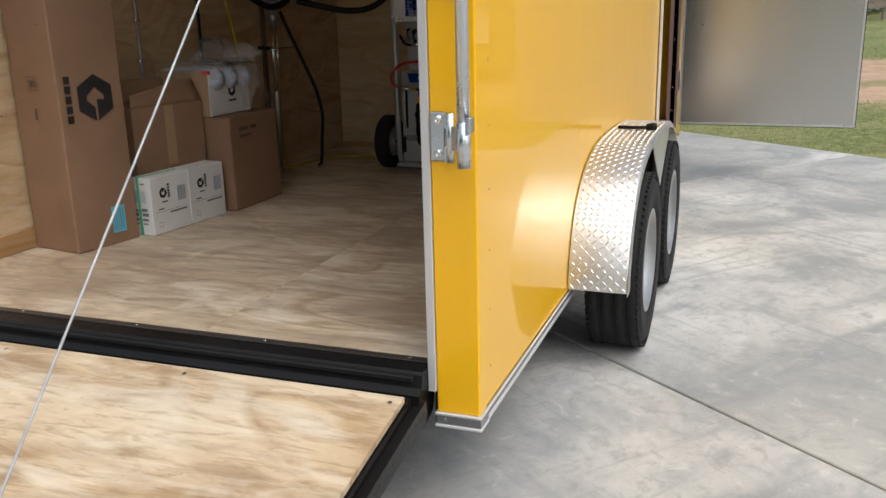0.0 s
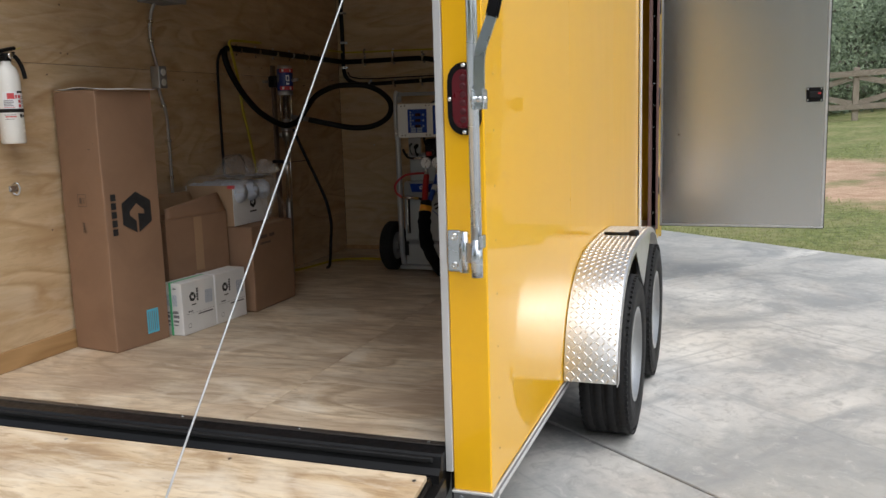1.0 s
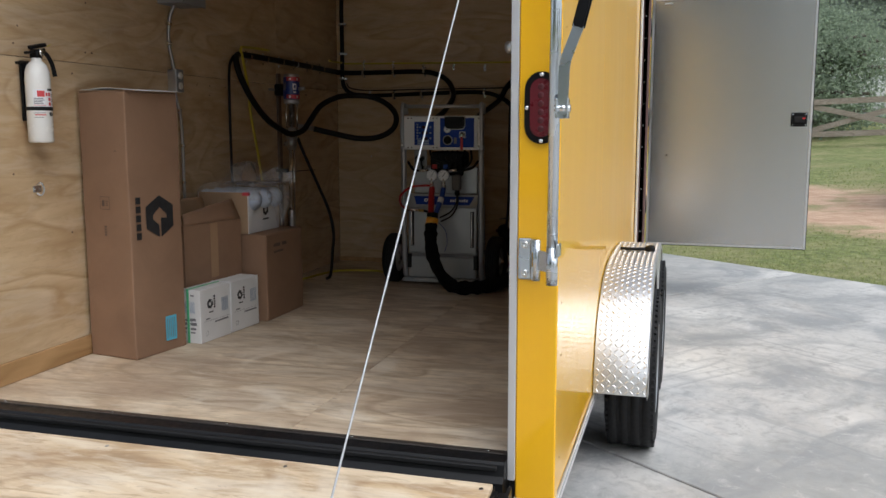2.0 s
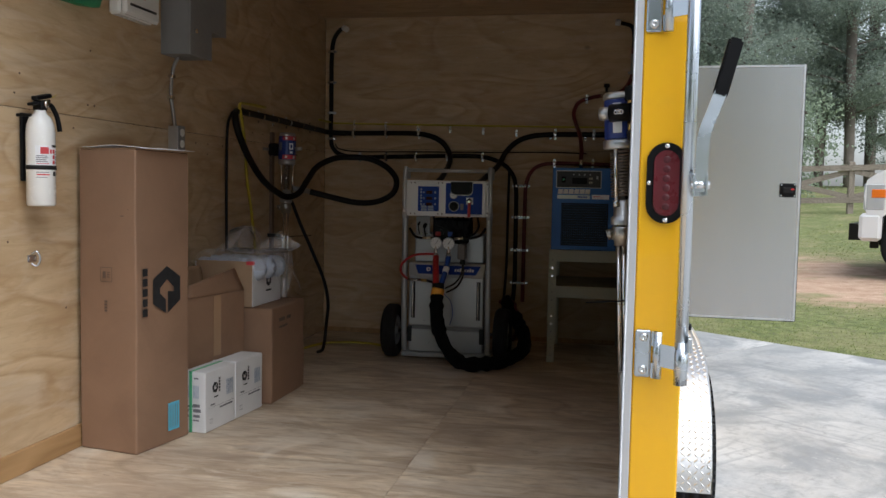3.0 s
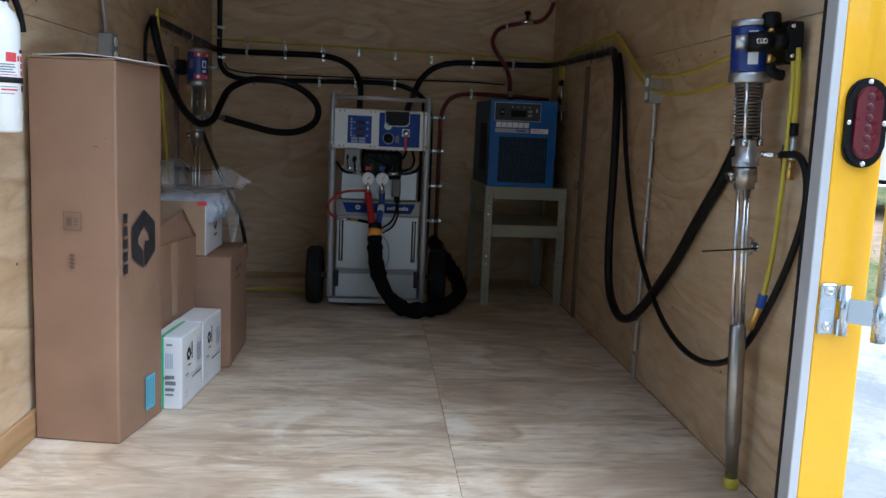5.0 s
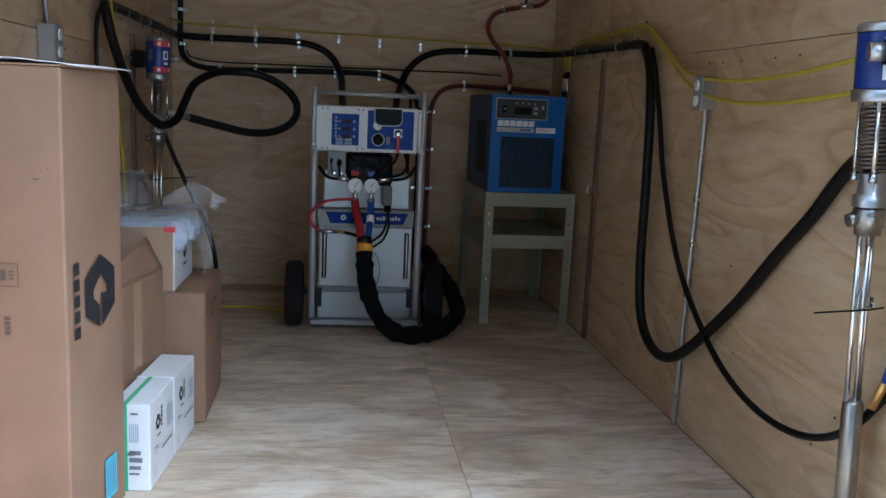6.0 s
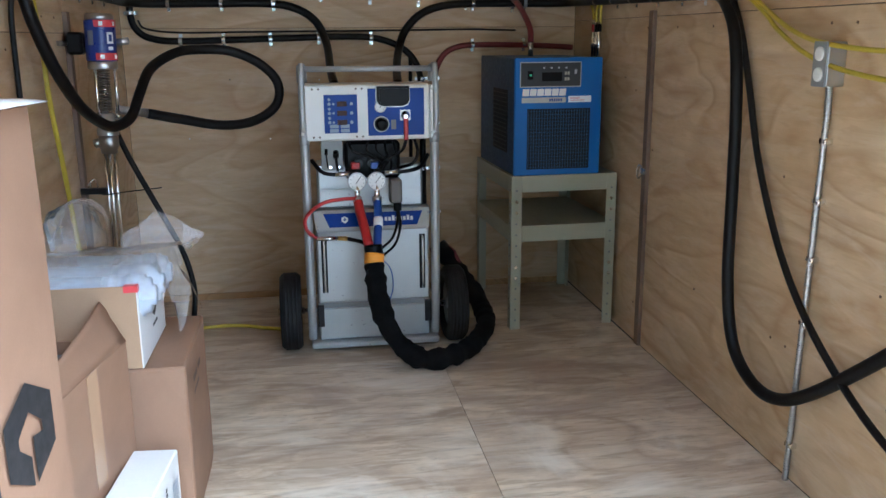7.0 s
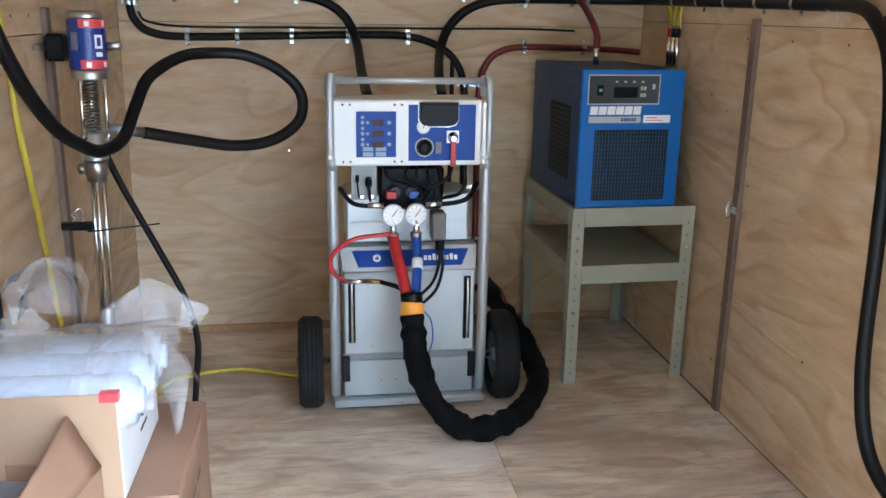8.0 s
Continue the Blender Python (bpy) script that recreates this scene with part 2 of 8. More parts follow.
def satin(name, colour):
    """Satin sheet aluminium: upright polishing marks, and soft clouds of gloss tinted into the colour."""
    m, nodes, links, bsdf = shader(name)
    marks = noise_of(nodes, links, coords(nodes, links, [0.006, 0.006, 5.0]), 3, 0.0, 0.6)
    broad = noise_of(nodes, links, coords(nodes, links, [0.12, 0.12, 3.0]), 2, 0.0, 0.5)
    tone = ramp_of(nodes, links, marks, [(0.3, tuple(c * 0.9 for c in colour)), (0.7, colour)])
    # broad bands of sheen mixed into the base colour, roughness stays even
    links.new(mixed(nodes, links, maths(nodes, links, "MULTIPLY", broad, 0.35), tone, tuple(c * 0.7 for c in colour)), bsdf.inputs["Base Color"])
    bsdf.inputs["Roughness"].default_value, bsdf.inputs["Metallic"].default_value = 0.27, 1.0
    return m


def card(name, colour, dark):
    """Corrugated cardboard with faint flutes, scuffs and fibres."""
    m, nodes, links, bsdf = shader(name)
    flute = noise_of(nodes, links, coords(nodes, links, [0.006, 0.006, 0.9]), 2)
    scuff = noise_of(nodes, links, coords(nodes, links, [0.22] * 3), 5, 0.7)
    fibre = noise_of(nodes, links, coords(nodes, links, [0.004] * 3), 4)
    tone = ramp_of(nodes, links, scuff, [(0.3, dark), (0.65, colour)])
    tone = mixed(nodes, links, maths(nodes, links, "MULTIPLY", fibre, 0.22), tone, tuple(c * 0.55 for c in dark))
    links.new(tone, bsdf.inputs["Base Color"])
    bsdf.inputs["Roughness"].default_value = 0.72
    bumped(nodes, links, bsdf, flute, 0.12, 0.001)
    return m


def film(name):
    """Thin clear polythene: see-through and milky, with wrinkled gloss and crease highlights put into the milk."""
    m, nodes, links, bsdf = shader(name)
    out = nodes["Material Output"]
    clear, gloss, milk, a, b = (nodes.new("ShaderNode" + k) for k in ("BsdfTransparent", "BsdfGlossy", "BsdfDiffuse", "MixShader", "MixShader"))
    fold = noise_of(nodes, links, coords(nodes, links, [0.09] * 3), 2, 1.8)
    ridge = maths(nodes, links, "ABSOLUTE", maths(nodes, links, "SUBTRACT", fold, 0.5))
    clear.inputs["Color"].default_value = (0.985, 0.985, 0.99, 1)
    gloss.inputs["Roughness"].default_value = 0.1
    milk.inputs["Color"].default_value = (0.9, 0.91, 0.93, 1)
    # milk thickened along noise ridges, as white highlights on the creases
    links.new(ramp_of(nodes, links, ridge, [(0.0, (0.26,) * 3), (0.03, (0.22,) * 3), (0.12, (0.15,) * 3)]), a.inputs["Fac"])
    links.new(clear.outputs[0], a.inputs[1])
    links.new(milk.outputs[0], a.inputs[2])
    edge = nodes.new("ShaderNodeFresnel")
    edge.inputs["IOR"].default_value = 1.14
    links.new(edge.outputs[0], b.inputs["Fac"])
    links.new(a.outputs[0], b.inputs[1])
    links.new(gloss.outputs[0], b.inputs[2])
    bump = nodes.new("ShaderNodeBump")
    bump.inputs["Strength"].default_value, bump.inputs["Distance"].default_value = 0.25, 0.01
    links.new(fold, bump.inputs["Height"])
    links.new(bump.outputs["Normal"], gloss.inputs["Normal"])
    links.new(b.outputs[0], out.inputs["Surface"])
    return m


PALE, MID, DARK = (0.66, 0.51, 0.325), (0.56, 0.405, 0.235), (0.41, 0.26, 0.13)
M_PLY_WALL = plywood("plywood_wall_panel", 1, PALE, MID, DARK, 0.5, 0.22, True, 2.6, 0.35, 0.6)
M_PLY_CROSS = plywood("plywood_bulkhead", 0, PALE, MID, DARK, 0.5, 0.2, True, 2.6, 0.35, 0.8)
M_PLY_FLOOR = plywood("plywood_floor_panel", 0, (0.74, 0.62, 0.46), (0.6, 0.475, 0.335), (0.37, 0.265, 0.17), 0.46, 0.5, True, 1.7, 0.28, 0.5, 0.6)
M_PLY_RAMP = plywood("plywood_ramp_panel", 0, (0.76, 0.64, 0.47), (0.6, 0.45, 0.28), (0.36, 0.22, 0.11), 0.6, 0.5, True, 1.9, 0.28, 0.62, 0.35)
M_PLY_EDGE = plywood("plywood_edge", 1, (0.5, 0.33, 0.17), (0.4, 0.25, 0.12), (0.2, 0.11, 0.05), 0.7, 0, False)
M_BASE = plywood("baseboard_wood", 1, (0.45, 0.28, 0.13), (0.38, 0.23, 0.1), (0.27, 0.15, 0.06), 0.6, 0, False)
M_BATTEN = plain("brown_batten", (0.17, 0.115, 0.085), 0.6, 0, 0.2)
M_YELLOW = enamel("yellow_enamel", (0.88, 0.475, 0.011))
M_EDGE = plain("dull_edge_aluminium", (0.6, 0.6, 0.61), 0.48, 0.35, 0.05, 0.03, 0.03)
M_ALU = brushed("mill_aluminium", (0.78, 0.78, 0.8), 2)
M_DOORSKIN = satin("door_aluminium", (0.62, 0.61, 0.595))
M_BRIGHT = plain("bright_tread_plate", (0.7, 0.695, 0.69), 0.33, 1.0, 0.03, 0.01, 0.05)
M_TRIM = plain("white_aluminium_trim", (0.78, 0.78, 0.78), 0.35, 0.6, 0.06)
M_DULL = plain("dull_grey_aluminium", (0.3, 0.3, 0.31), 0.4, 0.8, 0.08, 0.02, 0.03)
M_BLACK = plain("black_enamel_steel", (0.009, 0.009, 0.01), 0.38, 0, 0.3, 0.02, 0.15, 0, 0.3)
M_RUBBER = plain("black_rubber", (0.012, 0.012, 0.013), 0.62, 0, 0.25, 0.012, 0.3, 0, 0.3)
M_TYRE = plain("tyre_rubber", (0.011, 0.011, 0.012), 0.7, 0, 0.25, 0.02, 0.35, 0, 0.3)
M_HOSE = plain("black_hose_cover", (0.006, 0.0055, 0.006), 0.45, 0, 0.3, 0.006, 0.25, 0, 0.22)
M_SLEEVE = plain("black_woven_sleeve", (0.0045, 0.0045, 0.005), 0.9, 0, 0.35, 0.004, 0.6, 0, 0.15)
M_REDHOSE = plain("red_rubber_hose", (0.17, 0.02, 0.022), 0.45, 0, 0.2, 0.01, 0.1)
M_YELHOSE = plain("yellow_air_hose", (0.5, 0.4, 0.03), 0.42, 0, 0.12, 0.01, 0.1)
M_ZINC = plain("zinc_plated_steel", (0.62, 0.66, 0.7), 0.24, 1.0, 0.03, 0.2, 0)
M_CHROME = plain("polished_steel", (0.82, 0.82, 0.82), 0.14, 1.0, 0.06, 0.01, 0.03)
M_STEEL = plain("turned_steel", (0.4, 0.385, 0.36), 0.33, 1.0, 0.12, 0.008, 0.1)
M_BRASS = plain("brass", (0.65, 0.42, 0.13), 0.32, 1.0, 0.15, 0.01, 0.06)
M_SPRING = plain("dark_spring_steel", (0.16, 0.13, 0.11), 0.4, 0.7, 0.15, 0.01, 0.06)
M_CONCRETE = concrete("weathered_concrete")
M_LAWN = lawn("lawn_and_clay")
M_BLADE = foliage("grass_blade", (0.25, 0.3, 0.11), (0.42, 0.45, 0.2))
# leaf colours paled and greyed to stand for haze over the trees
M_LEAF = foliage("hazed_pine_leaf", (0.25, 0.3, 0.26), (0.4, 0.46, 0.38))
M_LEAF_PALE = foliage("hazed_oak_leaf", (0.26, 0.32, 0.24), (0.42, 0.5, 0.36))
M_BARK = plain("bark", (0.2, 0.17, 0.145), 0.9, 0, 0.4, 0.08, 0.8)
M_FENCE = plywood("weathered_fence_board", 0, (0.36, 0.31, 0.26), (0.28, 0.235, 0.19), (0.16, 0.13, 0.1), 0.85, 0, False)
M_POST = plywood("weathered_fence_post", 2, (0.36, 0.31, 0.26), (0.28, 0.235, 0.19), (0.16, 0.13, 0.1), 0.85, 0, False)
M_CARD = card("brown_cardboard", (0.31, 0.185, 0.114), (0.25, 0.147, 0.09))
M_CARDIN = card("pale_cardboard", (0.41, 0.275, 0.17), (0.34, 0.215, 0.125))
M_CARTON = card("white_carton", (0.78, 0.78, 0.78), (0.7, 0.7, 0.7))
M_INK = plain("black_print", (0.02, 0.02, 0.022), 0.6, 0, 0.2)
M_INKGREY = plain("grey_print", (0.2, 0.2, 0.22), 0.6, 0, 0.2)
M_INKBROWN = plain("brown_print", (0.13, 0.085, 0.06), 0.65, 0, 0.2)
M_CYAN = plain("pale_blue_label", (0.12, 0.5, 0.68), 0.5, 0, 0.06)
M_GREEN = plain("green_strap", (0.1, 0.5, 0.24), 0.35, 0, 0.1)
M_PAPER = plain("white_paper", (0.8, 0.81, 0.84), 0.7, 0, 0.03)
M_TUBELABEL = plain("blue_grey_label", (0.35, 0.41, 0.51), 0.4, 0, 0.06)
M_GREENBAG = plain("green_nylon", (0.04, 0.26, 0.12), 0.7, 0, 0.15, 0.01, 0.2)
M_TUBEWHITE = plain("white_plastic", (0.46, 0.52, 0.63), 0.35, 0, 0.04)
M_EXT = plain("white_enamel", (0.82, 0.82, 0.8), 0.22, 0, 0.03, 0.03, 0.02, 0.4)
M_BLKPLASTIC = plain("black_plastic", (0.006, 0.006, 0.007), 0.42, 0, 0.2, 0.01, 0.12, 0, 0.17)
M_REDPRINT = plain("red_print", (0.6, 0.06, 0.07), 0.45, 0, 0.1)
M_BOXGREY = plain("grey_enamel_box", (0.24, 0.245, 0.25), 0.42, 0, 0.08, 0.02, 0.05)
M_GALV = plain("galvanised_steel", (0.55, 0.56, 0.57), 0.4, 1.0, 0.15, 0.02, 0.08)
M_WHITEPL = plain("white_receptacle", (0.75, 0.75, 0.73), 0.4, 0, 0.03)
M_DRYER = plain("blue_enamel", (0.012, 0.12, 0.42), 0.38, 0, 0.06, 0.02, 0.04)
# housing in a darker blue than the front panel
M_DRYERSIDE = plain("darker_blue_housing", (0.012, 0.05, 0.13), 0.45, 0, 0.08, 0.02, 0.04)
M_STAND = plain("putty_enamel", (0.36, 0.36, 0.275), 0.45, 0, 0.06, 0.02, 0.05)
M_RXGREY = plain("silver_grey_enamel", (0.42, 0.44, 0.45), 0.34, 0.35, 0.05, 0.02, 0.03)
M_RXTUBE = plain("grey_tube_enamel", (0.42, 0.43, 0.44), 0.34, 0.35, 0.03, 0.15, 0)
M_PANELWHITE = plain("white_control_panel", (0.76, 0.76, 0.75), 0.36, 0, 0.03)
M_PANELBLUE = plain("blue_control_panel", (0.01, 0.045, 0.27), 0.36, 0, 0.06, 0.02, 0.08, 0, 0.2)
M_NAVY = plain("pump_blue_enamel", (0.015, 0.035, 0.2), 0.32, 0, 0.08)
M_REDPL = plain("red_plastic", (0.44, 0.018, 0.02), 0.4, 0, 0.1)
M_BLUEPL = plain("blue_sleeve", (0.02, 0.07, 0.34), 0.4, 0, 0.1)
M_ORANGE = plain("orange_tape", (0.85, 0.36, 0.03), 0.5, 0, 0.08)
M_DISPLAY = plain("dark_red_display", (0.03, 0.004, 0.004), 0.3, 0, 0.1, 0.02, 0, 0, 0.2)
M_STRIP = plain("charcoal_control_strip", (0.05, 0.052, 0.055), 0.5, 0, 0.1, 0.02, 0, 0, 0.3)
M_KEY = plain("grey_blue_key", (0.28, 0.34, 0.46), 0.45, 0, 0.06)
M_WIRE = plain("dark_blue_wire", (0.03, 0.09, 0.2), 0.4, 0.3, 0.1)
M_LENS = plain("red_lens", (0.11, 0.005, 0.012), 0.3, 0, 0.1, 0.02, 0.03, 0.2)
M_LENSDARK = plain("dark_red_lens", (0.08, 0.004, 0.01), 0.45, 0, 0.1, 0.02, 0.03, 0.0)
M_FILM = film("clear_polythene")
M_TRUCK = plain("white_car_paint", (0.82, 0.82, 0.82), 0.18, 0, 0.02, 0.2, 0.0, 0.8)
M_GLASS = plain("dark_window_glass", (0.02, 0.025, 0.03), 0.05, 0, 0.1, 0.2, 0.0)
M_AMBER = plain("amber_lens", (0.85, 0.2, 0.02), 0.2, 0, 0.05)
M_HEADLAMP = plain("clear_headlamp", (0.6, 0.62, 0.64), 0.12, 0.3, 0.05)
M_ROPE = plain("steel_cable", (0.45, 0.46, 0.47), 0.45, 0.5, 0.15, 0.004, 0.4)
M_OPENSHADE = plain("opening_shade_black", (0.006, 0.009, 0.015), 0.7, 0, 0.1)


# ---- mesh helpers ----
def box(bm, x0, x1, y0, y1, z0, z1, bevel=0.0, seg=1):
    v = [bm.verts.new((x, y, z)) for z in (z0, z1) for y in (y0, y1) for x in (x0, x1)]
    faces = [bm.faces.new([v[i] for i in f]) for f in ((0, 2, 3, 1), (4, 5, 7, 6), (0, 1, 5, 4), (2, 6, 7, 3), (1, 3, 7, 5), (0, 4, 6, 2))]
    if bevel:
        bmesh.ops.bevel(bm, geom=list({e for f in faces for e in f.edges}), offset=bevel, segments=seg, affect="EDGES", profile=0.6)
    return v


def slab(bm, m, pts, depth, bevel=0.0):
    """A plate: the outline pts (x, z) in the plane y = 0 of m, and depth behind it along +y."""
    a = [bm.verts.new(m @ Vector((x, 0, z))) for x, z in pts]
    b = [bm.verts.new(m @ Vector((x, depth, z))) for x, z in pts]
    n, faces = len(pts), []
    faces.append(bm.faces.new(a))
    faces.append(bm.faces.new(b[::-1]))
    for i in range(n):
        faces.append(bm.faces.new((a[(i + 1) % n], a[i], b[i], b[(i + 1) % n])))
    if bevel:
        bmesh.ops.bevel(bm, geom=list(faces[0].edges), offset=bevel, segments=2, affect="EDGES")


def cyl(bm, p, q, r, seg=16, r2=None, caps=True):
    p, q = Vector(p), Vector(q)
    d = (q - p).normalized()
    u = d.orthogonal().normalized()
    w = d.cross(u)
    rings = []
    for c, rad in ((p, r), (q, r if r2 is None else r2)):
        rings.append([bm.verts.new(c + rad * (math.cos(a) * u + math.sin(a) * w)) for a in (2 * math.pi * i / seg for i in range(seg))])
    for i in range(seg):
        j = (i + 1) % seg
        bm.faces.new((rings[0][i], rings[0][j], rings[1][j], rings[1][i])).smooth = True
    if caps:
        bm.faces.new(rings[0][::-1])
        bm.faces.new(rings[1])


def lathe(bm, m, profile, seg=24, smooth=True, close=False):
    """Turns the profile of (radius, height) about the z axis of m."""
    rings = []
    for r, z in profile:
        if r < 1e-6:
            rings.append([bm.verts.new(m @ Vector((0, 0, z)))])
        else:
            rings.append([bm.verts.new(m @ Vector((r * math.cos(a), r * math.sin(a), z))) for a in (2 * math.pi * i / seg for i in range(seg))])
    pairs = list(zip(rings, rings[1:])) + ([(rings[-1], rings[0])] if close else [])
    for a, b in pairs:
        for i in range(seg):
            j = (i + 1) % seg
            quad = [a[i % len(a)], a[j % len(a)], b[j % len(b)], b[i % len(b)]]
            quad = [v for k, v in enumerate(quad) if v not in quad[:k]]
            if len(quad) > 2:
                bm.faces.new(quad).smooth = smooth


def eased(points, n=8):
    """A Catmull-Rom curve through the points."""
    p = [Vector(q) for q in points]
    p = [2 * p[0] - p[1]] + p + [2 * p[-1] - p[-2]]
    out = []
    for a, b, c, d in zip(p, p[1:], p[2:], p[3:]):
        for k in range(n):
            t = k / n
            out.append(0.5 * (2 * b + (c - a) * t + (2 * a - 5 * b + 4 * c - d) * t * t + (3 * b - a - 3 * c + d) * t ** 3))
    return out + [p[-2]]


def tube(bm, points, r, seg=10, n=8, ease=True, ripple=0.0):
    pts = eased(points, n) if ease else [Vector(q) for q in points]
    t = (pts[1] - pts[0]).normalized()
    u = t.orthogonal().normalized()
    rings = []
    for i, c in enumerate(pts):
        t = (pts[min(i + 1, len(pts) - 1)] - pts[max(i - 1, 0)]).normalized()
        u = (u - t * u.dot(t)).normalized()
        w = t.cross(u)
        rad = r * (1 + ripple * noise.noise(c * 38)) if ripple else r
        rings.append([bm.verts.new(c + rad * (math.cos(a) * u + math.sin(a) * w)) for a in (2 * math.pi * k / seg for k in range(seg))])
    for a, b in zip(rings, rings[1:]):
        for i in range(seg):
            j = (i + 1) % seg
            bm.faces.new((a[i], a[j], b[j], b[i])).smooth = True
    bm.faces.new(rings[0][::-1])
    bm.faces.new(rings[-1])


def meshed(name, bm, material, recalc=True):
    if recalc:
        bmesh.ops.recalc_face_normals(bm, faces=bm.faces)
    me = bpy.data.meshes.new(name)
    bm.to_mesh(me)
    bm.free()
    me.materials.append(material)
    return me


def part(name, bm, material, parent, label=""):
    ob = new(name, meshed(name, bm, material))
    ob.parent = parent
    return tagged(ob, label) if label else ob


def thing(name, m, label, category, group="", kind=""):
    ob = new(name)
    ob.empty_display_size = 0.1
    ob.matrix_world = m
    return tagged(ob, label, category, group, kind)


def setting(name, bm, material, label, category):
    return tagged(new(name, meshed(name, bm, material)), label, category, "", "structure")


def boxes(*rows, bevel=0.0):
    bm = bmesh.new()
    for r in rows:
        box(bm, *r, bevel=bevel)
    return bm


def one(make, *args, **kw):
    bm = bmesh.new()
    make(bm, *args, **kw)
    return bm


I4 = Matrix.Identity(4)

# ---- the trailer's shell (x across, y from the rear opening forward, z from the ground) ----
FLOOR, WALL, SKIN, BULK, NOSE, TOP = 0.445, 1.005, 1.055, 3.40, 5.30, 2.52
DOOR_A, DOOR_B, DOOR_LO, DOOR_HI = 3.60, 4.80, 0.46, 2.40

# floor: a steel and timber deck, its plywood sheets come at the end of the file
floor = setting("floor", boxes((-1.0, 1.0, 0.08, NOSE - 0.05, FLOOR - 0.07, FLOOR - 0.02)), M_BLACK,
                "worn pale plywood floor of a cargo trailer", "floor")
wall_left = setting("wall_left", boxes((-1.05, -1.017, 0.06, NOSE, 0.36, TOP)), M_BLACK,
                    "trailer side wall lined with pine plywood", "wall")
wall_right = setting("wall_right", boxes((1.017, 1.05, 0.06, DOOR_A, 0.36, TOP), (1.017, 1.05, DOOR_B, NOSE, 0.36, TOP),
                                         (1.017, 1.05, DOOR_A, DOOR_B, DOOR_HI, TOP), (1.017, 1.05, DOOR_A, DOOR_B, 0.36, DOOR_LO)), M_BLACK,
                     "yellow trailer side wall lined with pine plywood", "wall")
wall_front = setting("wall_front", boxes((-WALL, WALL, BULK + 0.012, BULK + 0.045, FLOOR - 0.02, TOP)), M_BLACK,
                     "plywood bulkhead across the trailer", "wall")
wall_nose = setting("wall_nose", boxes((-1.05, 1.05, NOSE, NOSE + 0.04, 0.3, TOP)), M_YELLOW, "yellow front wall of the trailer", "wall")
ceiling = setting("ceiling", boxes((-1.05, 1.05, 0.06, NOSE, TOP, TOP + 0.03)), M_PLY_CROSS, "plywood ceiling of the trailer", "ceiling")
roof = setting("roof", boxes((-1.06, 1.06, -0.005, NOSE + 0.05, TOP + 0.034, TOP + 0.06), bevel=0.01), M_TRIM, "aluminium trailer roof", "roof")
# chassis
frame_rails = tagged(new("chassis", meshed("chassis", boxes((-0.98, -0.92, 0.05, NOSE, 0.27, 0.372), (0.92, 0.98, 0.05, NOSE, 0.27, 0.372),
              *[(-0.92, 0.92, y, y + 0.05, 0.29, 0.37) for y in (0.6, 1.1, 1.9, 2.7, 3.4, 4.2, 5.0)]), M_BLACK)),
              "black steel chassis rails under the trailer", "chassis", "", "structure")

# rear frame: yellow posts with a header, bright edge trim and a bottom band
for side, name in ((1, "rear_post_right"), (-1, "rear_post_left")):
    def lr(a, b):
        return (a, b) if side > 0 else (-b, -a)
    post = setting(name, boxes((*lr(0.944, 1.057), 0.0, 0.058, 0.332, 2.40), bevel=0.004), M_YELLOW, "glossy yellow rear corner post of the trailer", "post")
    part("edge_trim", boxes((*lr(0.922, 0.9435), -0.003, 0.045, 0.385, 2.40), bevel=0.002), M_EDGE, post, "bare aluminium edge trim")
    part("rubber_seal", boxes((*lr(0.921, 0.9435), 0.0455, 0.057, 0.45, 2.38)), M_RUBBER, post, "black rubber seal")
    band = part("bottom_band", boxes((*lr(0.944, 1.060), -0.004, 0.06, 0.3025, 0.3255)), M_DULL, post, "dull aluminium bottom band")
    for z in (0.294, 0.326):
        part("lip", boxes((*lr(0.940, 1.063), -0.009, 0.06, z, z + 0.008), bevel=0.002), M_TRIM, band, "bright rolled lip")
    bm = bmesh.new()
    cyl(bm, (side * 0.968, -0.006, 0.316), (side * 0.968, -0.01, 0.316), 0.006, 8)
    part("screw", bm, M_ZINC, post)
header = setting("rear_header", boxes((-1.057, 1.057, 0.0, 0.075, 2.401, 2.55), bevel=0.004), M_YELLOW, "yellow header above the trailer's rear opening", "frame")

# black sill under the floor's rear edge
bm = bmesh.new()
prof = [(-0.035, 0.44), (-0.028, 0.4465), (0.052, 0.4475), (0.055, 0.40), (0.03, 0.32), (-0.03, 0.30), (-0.055, 0.32), (-0.06, 0.395), (-0.045, 0.41)]
ring = [[bm.verts.new((x, y, z)) for y, z in prof] for x in (-0.921, 0.921)]
for i in range(len(prof)):
    j = (i + 1) % len(prof)
    bm.faces.new((ring[0][i], ring[0][j], ring[1][j], ring[1][i]))
bm.faces.new(ring[0])
bm.faces.new(ring[1][::-1])
sill = setting("sill", bm, M_BLACK, "black painted steel sill at the trailer's rear edge", "sill")
for k in range(5):
    bm = bmesh.new()
    cyl(bm, (-0.843 + k * 0.425, 0.04, 0.4495), (-0.843 + k * 0.425, 0.04, 0.4525), 0.005, 10)
    part("screw", bm, M_ZINC, sill)
part("edge_strip", boxes((-0.9205, 0.9205, 0.026, 0.0545, 0.4478, 0.4502), bevel=0.0008), plain("bronze_strip", (0.11, 0.095, 0.085), 0.35, 0.6, 0.15), sill, "dull bronze edge strip")
part("flap", boxes((-0.9, 0.9, -0.052, -0.036, 0.425, 0.4405), bevel=0.003), M_RUBBER, sill, "black rubber flap")

